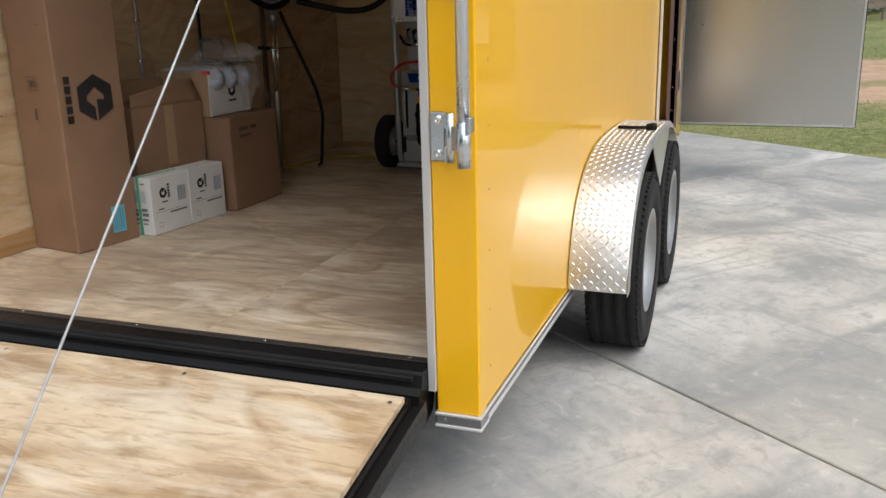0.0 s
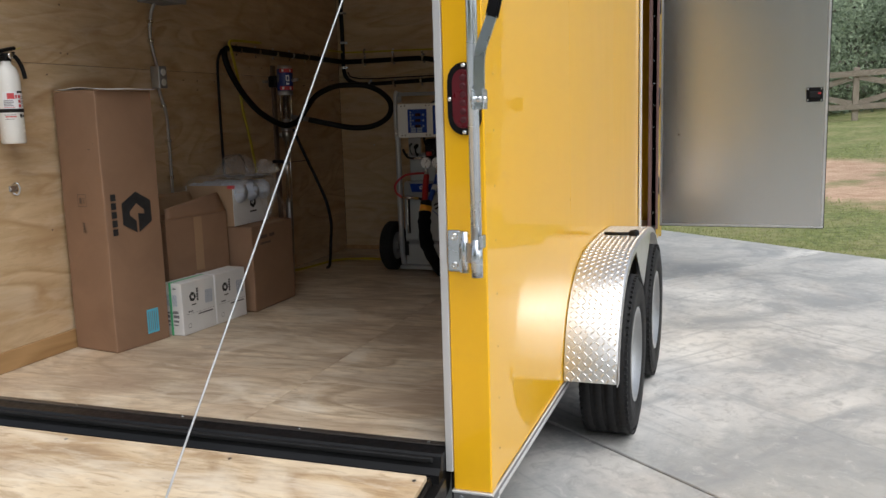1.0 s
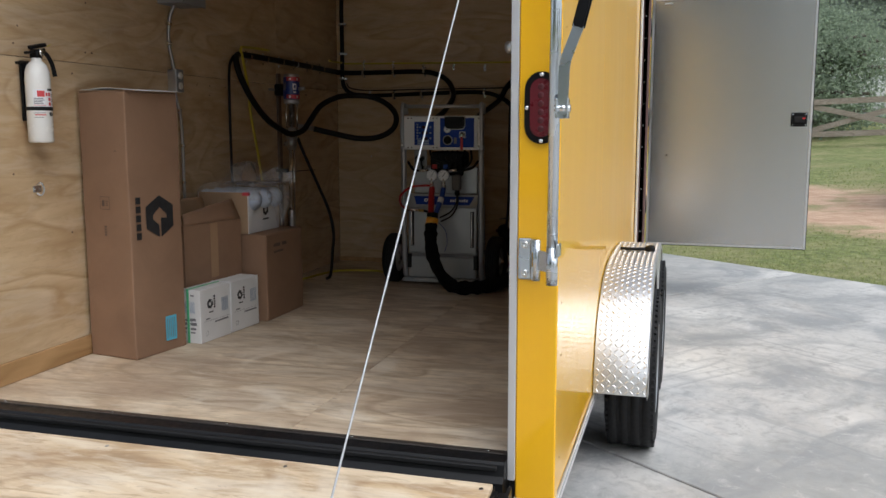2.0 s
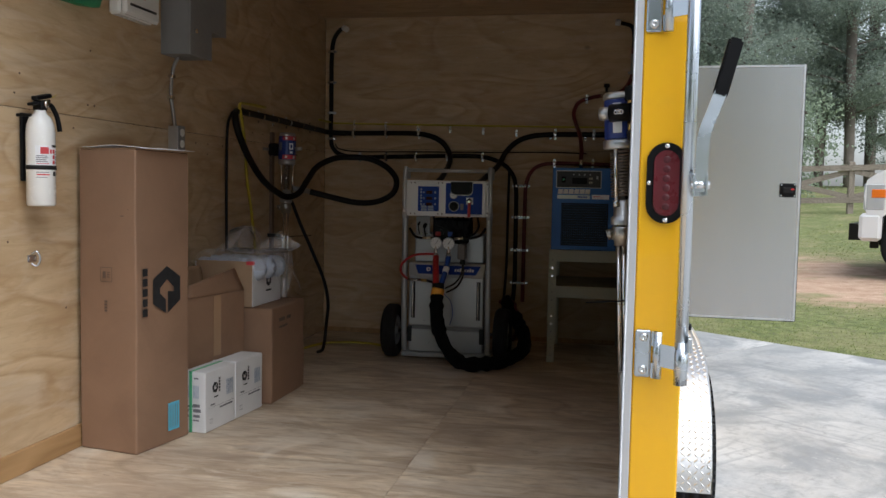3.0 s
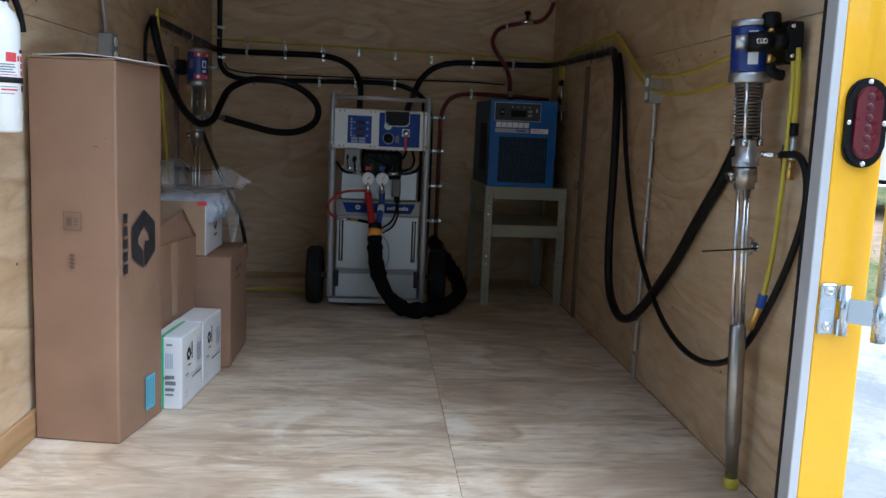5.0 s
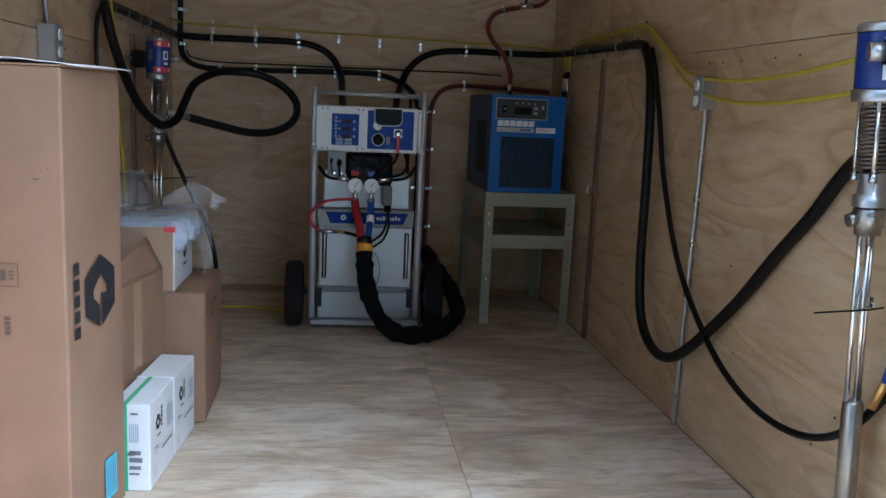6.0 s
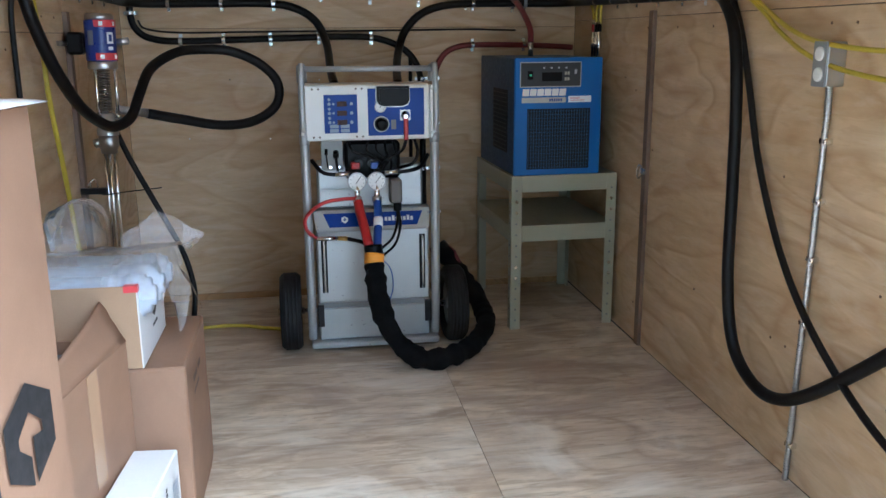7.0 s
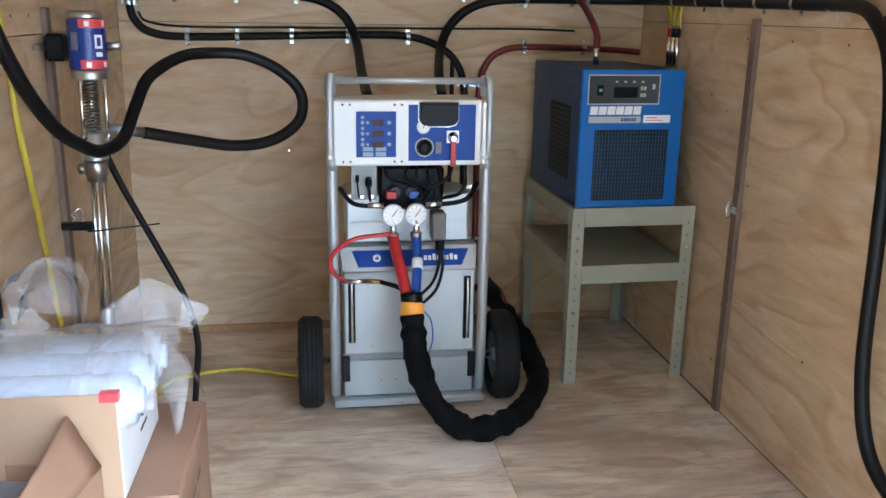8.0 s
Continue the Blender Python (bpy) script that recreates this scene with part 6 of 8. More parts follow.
part("ball_valve", one(cyl, (0.03, -0.02, 0.905), (0.085, -0.04, 0.9), 0.0075, 10), M_CHROME, pump_r)
part("elbow", one(cyl, (0.085, -0.04, 0.93), (0.085, -0.04, 0.86), 0.0085, 10), M_CHROME, pump_r)
part("valve_end", one(cyl, (0.09, -0.04, 0.86), (0.092, -0.04, 0.815), 0.01, 8), M_BRASS, pump_r)
part("zip_tie", one(tube, [(-0.11, -0.01, 0.655), (-0.03, -0.022, 0.66), (0.0, -0.024, 0.661), (0.04, -0.016, 0.662)], 0.0022, 6, 4), M_BLKPLASTIC, pump_r, "black cable tie")

# ---- proportioner: a wheeled cart with control panel ----
RX = thing("spray_proportioner", pose(0, 2.62, FLOOR + 0.001), "grey wheeled spray-foam proportioner with a blue and white control panel", "machine")
TUBE_L, TUBE_R = -0.256, 0.222
for x, sgn in ((TUBE_L, -1), (TUBE_R, 1)):
    up = part("upright", one(tube, [(x, 0.03, 0.045), (x, 0.015, 0.1), (x, 0.0, 0.3), (x, 0.0, 0.8), (x, -0.0, 0.86)], 0.0165, 14, 4), M_RXTUBE, RX, "grey tubular upright")
    part("collar", one(cyl, (x, 0, 0.8), (x, -0.002, 0.835), 0.0185, 14), M_RXTUBE, up)
    part("grip_loop", one(tube, [(x, 0.0, 0.83), (x + sgn * 0.004, -0.012, 0.87), (x + sgn * 0.004, -0.016, 0.95), (x + sgn * 0.002, -0.014, 1.05), (x, 0.0, 1.085)], 0.0115, 12, 5), M_RXTUBE, up)
    part("post_cap", one(lathe, Matrix.Translation((x, 0.03, 1.02)), [(0, 0), (0.018, 0), (0.018, 0.055), (0.014, 0.062), (0, 0.064)], 16), M_RXTUBE, up)
part("top_bar", one(cyl, (TUBE_L, 0.012, 1.068), (TUBE_R, 0.012, 1.066), 0.0105, 14), M_RXTUBE, RX, "grey top bar")
part("base_plate", boxes((-0.262, 0.232, -0.03, 0.2, 0.018, 0.042), bevel=0.005), M_RXGREY, RX)
part("lower_cabinet", boxes((-0.228, 0.196, 0.0, 0.22, 0.045, 0.17), bevel=0.004), M_RXGREY, RX, "grey lower cabinet")
# strip coloured darker for the shade in the gap below the door
part("shadow_gap", boxes((-0.232, 0.2, 0.008, 0.22, 0.1705, 0.192)), M_BOXGREY, RX, "dark grey strip for the shadow gap")
cab = part("cabinet_door", boxes((-0.228, 0.196, -0.004, 0.22, 0.1925, 0.475), bevel=0.006), M_RXGREY, RX, "grey cabinet door")
for x in (-0.202, 0.17):
    hd = part("handle", boxes((x - 0.011, x + 0.011, -0.006, -0.0045, 0.235, 0.45), bevel=0.0006), M_BLKPLASTIC, cab, "black recessed handle")
    part("grip", one(tube, [(x, -0.005, 0.243), (x, -0.02, 0.25), (x, -0.022, 0.34), (x, -0.02, 0.435), (x, -0.005, 0.442)], 0.004, 8, 4), M_CHROME, hd, "chrome grip")
bm = bmesh.new()
q = [bm.verts.new(c) for c in ((-0.228, -0.006, 0.476), (0.196, -0.006, 0.476), (0.205, 0.03, 0.545), (-0.236, 0.03, 0.545), (-0.228, 0.1, 0.476), (0.196, 0.1, 0.476), (0.205, 0.1, 0.545), (-0.236, 0.1, 0.545))]
for fidx in ((0, 1, 2, 3), (3, 2, 6, 7), (1, 5, 6, 2), (4, 0, 3, 7), (5, 4, 7, 6), (4, 5, 1, 0)):
    bm.faces.new([q[i] for i in fidx])
bez = part("bezel", bm, M_RXGREY, RX)
slant = Matrix.Translation((0, -0.007, 0.476)) @ Matrix.Rotation(radians(-27), 4, "X")
bm = bmesh.new()
slab(bm, slant @ Matrix.Translation((0, -0.001, 0)), [(-0.178, 0.012), (0.152, 0.012), (0.176, 0.066), (-0.2, 0.066)], 0.001)
part("name_plate", bm, M_PANELBLUE, bez, "blue name plate")
emblem("emblem", bez, slant @ Matrix.Translation((-0.12, -0.002, 0.04)), 0.014, M_PANELWHITE)
bars("lettering", bez, slant @ Matrix.Translation((0, -0.0015, 0)), [(0.03 + 0.014 * k, 0.03, 0.01, 0.02 if k in (2, 6) else 0.015) for k in range(8)], M_PANELWHITE)
part("upper_housing", boxes((-0.215, 0.185, 0.07, 0.25, 0.545, 0.71), bevel=0.008), M_RXGREY, RX, "pale grey housing")
for x0, x1 in ((-0.2, -0.06), (0.06, 0.17)):
    part("housing_line", boxes((x0, x1, 0.0675, 0.0695, 0.612, 0.618)), M_RXTUBE, RX)
# control panel
cp = part("control_box", boxes((-0.252, 0.203, -0.016, 0.16, 0.812, 1.012), bevel=0.006), M_PANELWHITE, RX, "white control box")
FR = Matrix.Translation((0, -0.0175, 0))


def panel_plate(name, x0, x1, z0, z1, material, parent, d=0.0015, label=""):
    return part(name, boxes((x0, x1, -0.0175 - d, -0.0172, z0, z1), bevel=0.0004), material, parent, label)


disp = panel_plate("display_panel", -0.182, -0.062, 0.84, 0.978, M_PANELBLUE, cp, 0.002, "blue display panel")
for k in range(3):
    z = 0.945 - 0.033 * k
    part("display", boxes((-0.135, -0.1, -0.0215, -0.0197, z - 0.009, z + 0.009)), M_DISPLAY, disp, "dark red display")
    for dx in (-0.163, -0.083):
        part("key", one(cyl, (dx, -0.0197, z), (dx, -0.0212, z), 0.006, 10), M_KEY, disp)
    part("key", one(cyl, (-0.163, -0.0197, z + 0.0155), (-0.163, -0.0212, z + 0.0155), 0.0055, 10), M_KEY, disp)
    part("key", one(cyl, (-0.148, -0.0197, z), (-0.148, -0.0212, z), 0.0045, 10), M_KEY, disp)
for x in (-0.147, -0.108):
    for z in (0.849, 0.865):
        part("button", boxes((x - 0.016, x + 0.016, -0.0212, -0.0197, z - 0.0065, z + 0.0065), bevel=0.0005), M_KEY, disp)
blue = panel_plate("gauge_panel", -0.024, 0.182, 0.828, 0.998, M_PANELBLUE, cp, 0.002, "blue gauge panel")
bm = bmesh.new()
hood = [(0.008, 1.006), (0.126, 1.006), (0.126, 0.955), (0.118, 0.941), (0.1, 0.935), (0.034, 0.935), (0.016, 0.941), (0.008, 0.955)]
slab(bm, Matrix.Translation((0, -0.045, 0)), hood, 0.026, 0.008)
part("hood", bm, M_BLKPLASTIC, cp, "black plastic hood")
bm = bmesh.new()
slab(bm, Matrix.Translation((0, -0.0215, 0)), [(x * 1.06 - 0.004, z - 0.005 if z < 0.98 else z) for x, z in hood], 0.002)
part("hood_rim", bm, M_HEADLAMP, cp)


def dial(name, parent, x, y, z, r0, face_mat, rim_mat, label="", needle=True):
    m = Matrix.Translation((x, y, z)) @ Matrix.Rotation(radians(90), 4, "X")
    g0 = part(name, one(lathe, m, [(0, -0.016), (r0, -0.016), (r0, 0.002), (r0 * 0.9, 0.004), (r0 * 0.86, 0.001)], 28), rim_mat, parent, label)
    part("face", one(lathe, m, [(r0 * 0.87, 0.0008), (0, 0.0012)], 28), face_mat, g0)
    if needle:
        bm = bmesh.new()
        vs_ = box(bm, -0.0012, 0.0012, -0.0026, -0.0016, -r0 * 0.2, r0 * 0.65)
        bmesh.ops.transform(bm, matrix=Matrix.Translation((x, y, z)) @ Matrix.Rotation(radians(35), 4, "Y"), verts=vs_)
        part("needle", bm, M_INK, g0)
        for k in range(9):
            a = radians(-135 + 270 * k / 8)
            bm = bmesh.new()
            vs_ = box(bm, -0.0008, 0.0008, -0.0022, -0.0014, r0 * 0.62, r0 * 0.78)
            bmesh.ops.transform(bm, matrix=Matrix.Translation((x, y, z)) @ Matrix.Rotation(a, 4, "Y"), verts=vs_)
            part("tick", bm, M_INKGREY, g0)
    return g0


dial("pressure_gauge", cp, 0.021, -0.0235, 0.932 - 0.0, 0.021, M_PANELWHITE, M_HEADLAMP, "small white gauge")
dial("regulator_knob", cp, 0.024, -0.0245, 0.87, 0.029, M_BLKPLASTIC, M_HEADLAMP, "black knob in a white ring", False)
part("knob_cap", one(lathe, Matrix.Translation((0.024, -0.0255, 0.87)) @ Matrix.Rotation(radians(90), 4, "X"), [(0.021, 0), (0.019, 0.02), (0.012, 0.024), (0, 0.024)], 18), M_BLKPLASTIC, cp)
panel_plate("marking", 0.06, 0.078, 0.85, 0.885, M_INKGREY, cp, 0.003)
bv = part("ball_valve", one(lathe, Matrix.Translation((0.112, -0.0195, 0.9)) @ Matrix.Rotation(radians(90), 4, "X"), [(0.017, 0), (0.016, 0.008), (0.009, 0.01), (0.009, 0.02), (0, 0.02)], 18), M_CHROME, cp, "chrome valve")
part("lever", boxes((0.104, 0.12, -0.04, -0.034, 0.812, 0.893), bevel=0.002), M_REDPL, bv, "red lever")
part("nut", one(cyl, (0.112, -0.034, 0.897), (0.112, -0.043, 0.897), 0.008, 6), M_CHROME, bv)
part("plate", boxes((0.093, 0.131, -0.0212, -0.0197, 0.882, 0.92), bevel=0.0005), M_GALV, bv, "bright square plate")
for x in (-0.222, -0.2, -0.066, -0.044):
    for z in (0.826, 0.998):
        part("screw", one(cyl, (x, -0.016, z), (x, -0.019, z), 0.004, 8), M_SPRING, cp)
for x0, x1 in ((0.2045, 0.218), (-0.267, -0.2535)):
    part("side_strip", boxes((x0, x1, -0.017, 0.02, 0.815, 1.008), bevel=0.003), M_PANELWHITE, cp)
for z in (0.835, 0.995):
    part("bolt", one(cyl, (0.211, -0.018, z), (0.211, -0.022, z), 0.006, 10), M_STEEL, cp)
# behind and below the panel
part("pump_block", boxes((-0.11, 0.1, 0.06, 0.2, 0.655, 0.8), bevel=0.012), M_BLKPLASTIC, RX, "dark pump block")
for k in range(3):
    part("piston", one(cyl, (-0.06 + 0.05 * k, 0.05, 0.72), (-0.06 + 0.05 * k, 0.03, 0.72), 0.017, 14), M_BLACK, RX)
for pts in (((-0.1, 0.03, 0.81), (-0.08, 0.0, 0.77), (-0.03, 0.01, 0.75), (0.05, 0.03, 0.72)), ((0.12, 0.02, 0.81), (0.1, 0.0, 0.77), (0.05, -0.005, 0.74), (0.02, 0.03, 0.71)), ((0.15, 0.03, 0.81), (0.16, 0.01, 0.76), (0.14, 0.0, 0.72), (0.09, 0.03, 0.7))):
    part("wire", one(tube, pts, 0.006, 8, 5), M_HOSE, RX)
part("switch_plate", boxes((-0.198, -0.118, 0.02, 0.028, 0.7, 0.81), bevel=0.002), M_BOXGREY, RX, "grey switch plate")
for x, h, rr in ((-0.178, 0.775, 0.006), (-0.143, 0.765, 0.011)):
    part("gland", one(cyl, (x, 0.02, h), (x - 0.002, -0.004, h - 0.012), rr, 12), M_BLKPLASTIC, RX)
    part("lead", one(tube, [(x - 0.002, -0.002, h - 0.01), (x, -0.006, h - 0.035), (x + 0.004, 0.008, h - 0.065)], rr * 0.45, 8, 4), M_HOSE, RX)
for x in (-0.205, -0.165, -0.135):
    part("nut", one(cyl, (x, 0.02, 0.712), (x, 0.008, 0.712), 0.006, 6), M_CHROME, RX)
for x, mt in ((-0.072, M_REDPL), (0.0, M_BLUEPL)):
    part("manifold_valve", boxes((x - 0.016, x + 0.016, 0.02, 0.05, 0.7, 0.725), bevel=0.003), mt, RX)
    dial("fluid_gauge", RX, x, -0.035, 0.662, 0.035, M_PANELWHITE, M_HEADLAMP, "white pressure gauge")
    part("gauge_stem", one(cyl, (x, -0.025, 0.65), (x, -0.03, 0.59), 0.011, 10), M_CHROME, RX)
    part("gauge_nut", one(cyl, (x, -0.028, 0.605), (x, -0.028, 0.585), 0.018, 6), M_STEEL, RX)
part("line", one(tube, [(-0.235, 0.02, 0.74), (-0.2, -0.005, 0.7), (-0.16, -0.02, 0.69), (-0.09, -0.02, 0.69)], 0.0075, 8, 5), M_HOSE, RX, "short black hose")
part("line", one(tube, [(0.2, 0.02, 0.75), (0.17, -0.005, 0.71), (0.12, -0.02, 0.695), (0.02, -0.02, 0.69)], 0.0075, 8, 5), M_HOSE, RX, "short black hose")
part("swage", one(cyl, (-0.15, -0.02, 0.69), (-0.1, -0.02, 0.69), 0.0095, 10), M_CHROME, RX)
part("swage", one(cyl, (0.03, -0.02, 0.69), (0.08, -0.02, 0.693), 0.0095, 10), M_CHROME, RX)
part("transformer", boxes((0.05, 0.095, -0.03, 0.03, 0.575, 0.665), bevel=0.006), plain("brown_grey_housing", (0.13, 0.115, 0.105), 0.5, 0, 0.1), RX, "brown-grey connector box")
part("gland", one(cyl, (0.078, -0.01, 0.575), (0.078, -0.012, 0.545), 0.015, 12), M_BLKPLASTIC, RX)
for k in range(4):
    part("wire", one(tube, [(-0.02 + 0.03 * k, 0.03, 0.81), (-0.03 + 0.035 * k, 0.0, 0.77), (0.02 + 0.02 * k, 0.0, 0.73), (0.0 + 0.03 * k, 0.04, 0.69)], 0.004, 6, 5), M_BLKPLASTIC, RX)
part("cord", one(tube, [(0.078, -0.012, 0.55), (0.075, -0.02, 0.5), (0.05, -0.06, 0.45), (0.0, -0.11, 0.42)], 0.005, 8, 5), M_HOSE, RX, "black cord")
part("cord", one(tube, [(0.08, -0.012, 0.55), (0.085, -0.03, 0.49), (0.06, -0.07, 0.43), (0.01, -0.12, 0.4)], 0.005, 8, 5), M_HOSE, RX, "black cord")
part("red_line", one(tube, [(-0.06, -0.03, 0.6), (-0.12, -0.045, 0.602), (-0.2, -0.05, 0.59), (-0.262, -0.045, 0.54), (-0.262, -0.045, 0.49), (-0.225, -0.045, 0.457)], 0.0068, 10, 6), M_REDPL, RX, "red hose")
part("line_fitting", one(cyl, (-0.225, -0.045, 0.457), (-0.15, -0.047, 0.455), 0.0085, 10), M_CHROME, RX)
part("brass_end", one(cyl, (-0.15, -0.047, 0.455), (-0.115, -0.05, 0.453), 0.0085, 8), M_BRASS, RX)
part("line", one(tube, [(-0.115, -0.05, 0.453), (-0.06, -0.09, 0.445), (-0.025, -0.12, 0.42)], 0.0075, 8, 5), M_HOSE, RX, "short black hose")
part("tag", one(tube, [(0.0, -0.14, 0.395), (0.035, -0.12, 0.35), (0.045, -0.11, 0.28), (0.03, -0.11, 0.22)], 0.002, 6, 5), M_BLUEPL, RX, "thin blue wire")
for x in (-0.222, 0.19):
    part("axle_bracket", boxes((x - 0.012, x + 0.012, -0.008, 0.03, 0.1, 0.185), bevel=0.002), M_BLACK, RX)
part("axle", one(cyl, (-0.33, 0.06, 0.149), (0.3, 0.06, 0.149), 0.008, 10), M_CHROME, RX)
for x, s in ((-0.335, -1), (0.302, 1)):
    m = Matrix.Translation((x, 0.06, 0.1495)) @ Matrix.Rotation(radians(90), 4, "Y")
    bm = bmesh.new()
    lathe(bm, m, [(0.085, -0.028), (0.11, -0.04), (0.135, -0.04), (0.146, -0.03), (0.149, -0.012), (0.149, 0.012), (0.146, 0.03), (0.135, 0.04), (0.11, 0.04), (0.085, 0.028)], 40, True, True)
    for z in (-0.02, -0.007, 0.007, 0.02):
        lathe(bm, m, [(0.1475, z - 0.0045), (0.1505, z - 0.003), (0.1505, z + 0.003), (0.1475, z + 0.0045)], 40, True, True)
    tyre = part("tyre", bm, M_TYRE, RX, "black ribbed tyre")
    part("rim", one(lathe, m, [(0, -0.034), (0.02, -0.034), (0.025, -0.018), (0.075, -0.018), (0.086, -0.028), (0.086, 0.028), (0.075, 0.018), (0.025, 0.018), (0.02, 0.034), (0, 0.034)], 28), M_HEADLAMP, tyre, "pale steel rim")
    part("hub", one(cyl, (x - 0.05, 0.06, 0.1495), (x + 0.05, 0.06, 0.1495), 0.014, 10), M_CHROME, tyre)

# heated hose bundle leaving the machine: red and blue legs, orange tape, black woven sleeve
bundle = thing("hose_bundle", pose(0, 0, 0), "thick black sleeved hose bundle with red and blue ends", "hose")
part("sleeve", one(tube, [(-0.03, 2.435, 0.835), (-0.022, 2.4, 0.74), (0.0, 2.385, 0.64), (0.05, 2.38, 0.545), (0.13, 2.355, 0.49), (0.23, 2.37, 0.487), (0.335, 2.46, 0.492), (0.415, 2.59, 0.52), (0.425, 2.7, 0.55), (0.405, 2.79, 0.6), (0.365, 2.85, 0.655), (0.325, 2.89, 0.715), (0.29, 2.92, 0.76)], 0.037, 16, 9, True, 0.3), M_SLEEVE, bundle, "black woven sleeve")
part("red_line", one(tube, [(0.25, 2.93, 0.75), (0.32, 2.9, 0.765), (0.36, 2.86, 0.7), (0.375, 2.82, 0.62), (0.34, 2.85, 0.54)], 0.011, 10, 7), M_REDHOSE, bundle, "dark red hose")
part("cuff", one(tube, [(0.31, 2.9, 0.745), (0.285, 2.92, 0.775)], 0.03, 14, 3), M_BLKPLASTIC, bundle, "black end cuff")
part("tape", one(tube, [(-0.026, 2.45, 0.868), (-0.03, 2.437, 0.832)], 0.0355, 16, 3), M_ORANGE, bundle, "orange tape")
part("cuff", one(tube, [(-0.03, 2.46, 0.895), (-0.027, 2.45, 0.866)], 0.033, 16, 3), M_BLKPLASTIC, bundle)
part("red_leg", one(tube, [(-0.07, 2.59, 1.035), (-0.066, 2.565, 1.0), (-0.055, 2.52, 0.95), (-0.043, 2.47, 0.89)], 0.0175, 14, 6), M_REDPL, bundle, "red hose end")
part("blue_leg", one(tube, [(0.0, 2.59, 1.035), (0.0, 2.565, 1.0), (-0.005, 2.52, 0.95), (-0.014, 2.47, 0.89)], 0.015, 14, 6), M_BLUEPL, bundle, "blue hose end")
part("blue_wrap", one(tube, [(-0.001, 2.545, 0.977), (-0.004, 2.522, 0.95)], 0.0175, 14, 3), M_PAPER, bundle, "white tape")
part("stamp", boxes((-0.058, -0.05, 2.4, 2.43, 0.7, 0.82), bevel=0.004), M_BLKPLASTIC, bundle)

# ---- steel stand with the air dryer ----
stand = thing("steel_stand", pose(0.548, 2.73, FLOOR + 0.001, 0, 0, 1.5), "putty-coloured slotted steel stand", "stand")
SW, SD, SH = 0.44, 0.6, 0.638
for x, sx in ((0, 1), (SW, -1)):
    for y, sy in ((0, 1), (SD, -1)):
        x0, x1 = sorted((x, x + sx * 0.042))
        y0, y1 = sorted((y, y + sy * 0.042))
        xa, xb = sorted((x, x + sx * 0.003))
        ya, yb = sorted((y, y + sy * 0.003))
        leg = part("leg", boxes((x0, x1, ya, yb, 0, SH), (xa, xb, min(yb, y1 - 0.001) if sy > 0 else y0, y1 if sy > 0 else ya, 0, SH)), M_STAND, stand)
        if y == 0:
            for k in range(13):
                part("hole", one(cyl, (x + sx * 0.021, ya - 0.0002, 0.04 + 0.045 * k), (x + sx * 0.021, ya - 0.0012, 0.04 + 0.045 * k), 0.0042 if k % 6 not in (4, 5) else 0.0062, 8), M_INKGREY if k % 6 not in (4, 5) else M_CHROME, leg)
                fx = x - sx * 0.0002
                part("hole", one(cyl, (fx, 0.022, 0.04 + 0.045 * k), (fx - sx * 0.0012, 0.022, 0.04 + 0.045 * k), 0.0042 if k % 6 not in (4, 5) else 0.0062, 8), M_INKGREY if k % 6 not in (4, 5) else M_CHROME, leg)
for z in (0.37, SH - 0.065):
    shelf = part("shelf", boxes((0.0005, SW - 0.0005, 0.0035, SD - 0.0035, z + 0.062, z + 0.065)), M_STAND, stand, "putty steel shelf")
    part("lip", boxes((0.0425, SW - 0.0425, -0.001, 0.003, z, z + 0.065), bevel=0.001), M_STAND, shelf)
    for x in (-0.001, SW - 0.003):
        part("side_lip", boxes((x, x + 0.004, 0.0425, SD - 0.0425, z, z + 0.0615)), M_STAND, shelf)

DRY_Z = FLOOR + 0.001 + SH + 0.001
dryer = thing("air_dryer", pose(0.556, 2.735, DRY_Z, 0, 0, 1.5), "blue compressed-air dryer standing on a steel stand", "air dryer")
DW, DD, DH = 0.356, 0.56, 0.458
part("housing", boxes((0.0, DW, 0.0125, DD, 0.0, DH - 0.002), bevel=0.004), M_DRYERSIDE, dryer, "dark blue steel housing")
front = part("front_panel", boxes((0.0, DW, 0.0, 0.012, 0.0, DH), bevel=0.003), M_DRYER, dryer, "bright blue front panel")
part("display_plate", boxes((0.02, 0.268, -0.0015, -0.0003, 0.345, 0.442)), M_HEADLAMP, front, "silver rim")
part("display", boxes((0.024, 0.264, -0.003, -0.0016, 0.349, 0.438)), M_STRIP, front, "dark control strip")
part("switch", boxes((0.05, 0.072, -0.008, -0.0032, 0.375, 0.408), bevel=0.002), M_BLKPLASTIC, front, "black rocker switch")
part("switch_mark", boxes((0.056, 0.066, -0.0088, -0.0081, 0.388, 0.396)), M_GREEN, front)
part("screen", boxes((0.108, 0.19, -0.0052, -0.0032, 0.368, 0.402), bevel=0.001), M_BLKPLASTIC, front, "black screen")
for k in range(4):
    part("lamp", boxes((0.2 + 0.011 * (k % 2), 0.208 + 0.011 * (k % 2), -0.0045, -0.0032, 0.37 + 0.022 * (k // 2), 0.382 + 0.022 * (k // 2))), M_STAND, front)
for k in range(4):
    part("icon", boxes((0.112 + 0.03 * k, 0.12 + 0.03 * k, -0.004, -0.0032, 0.416, 0.422)), M_HEADLAMP, front)
part("icon", boxes((0.24, 0.25, -0.004, -0.0032, 0.395, 0.412)), M_HEADLAMP, front)
LT = Matrix.Translation((0.03, -0.0004, 0.312))
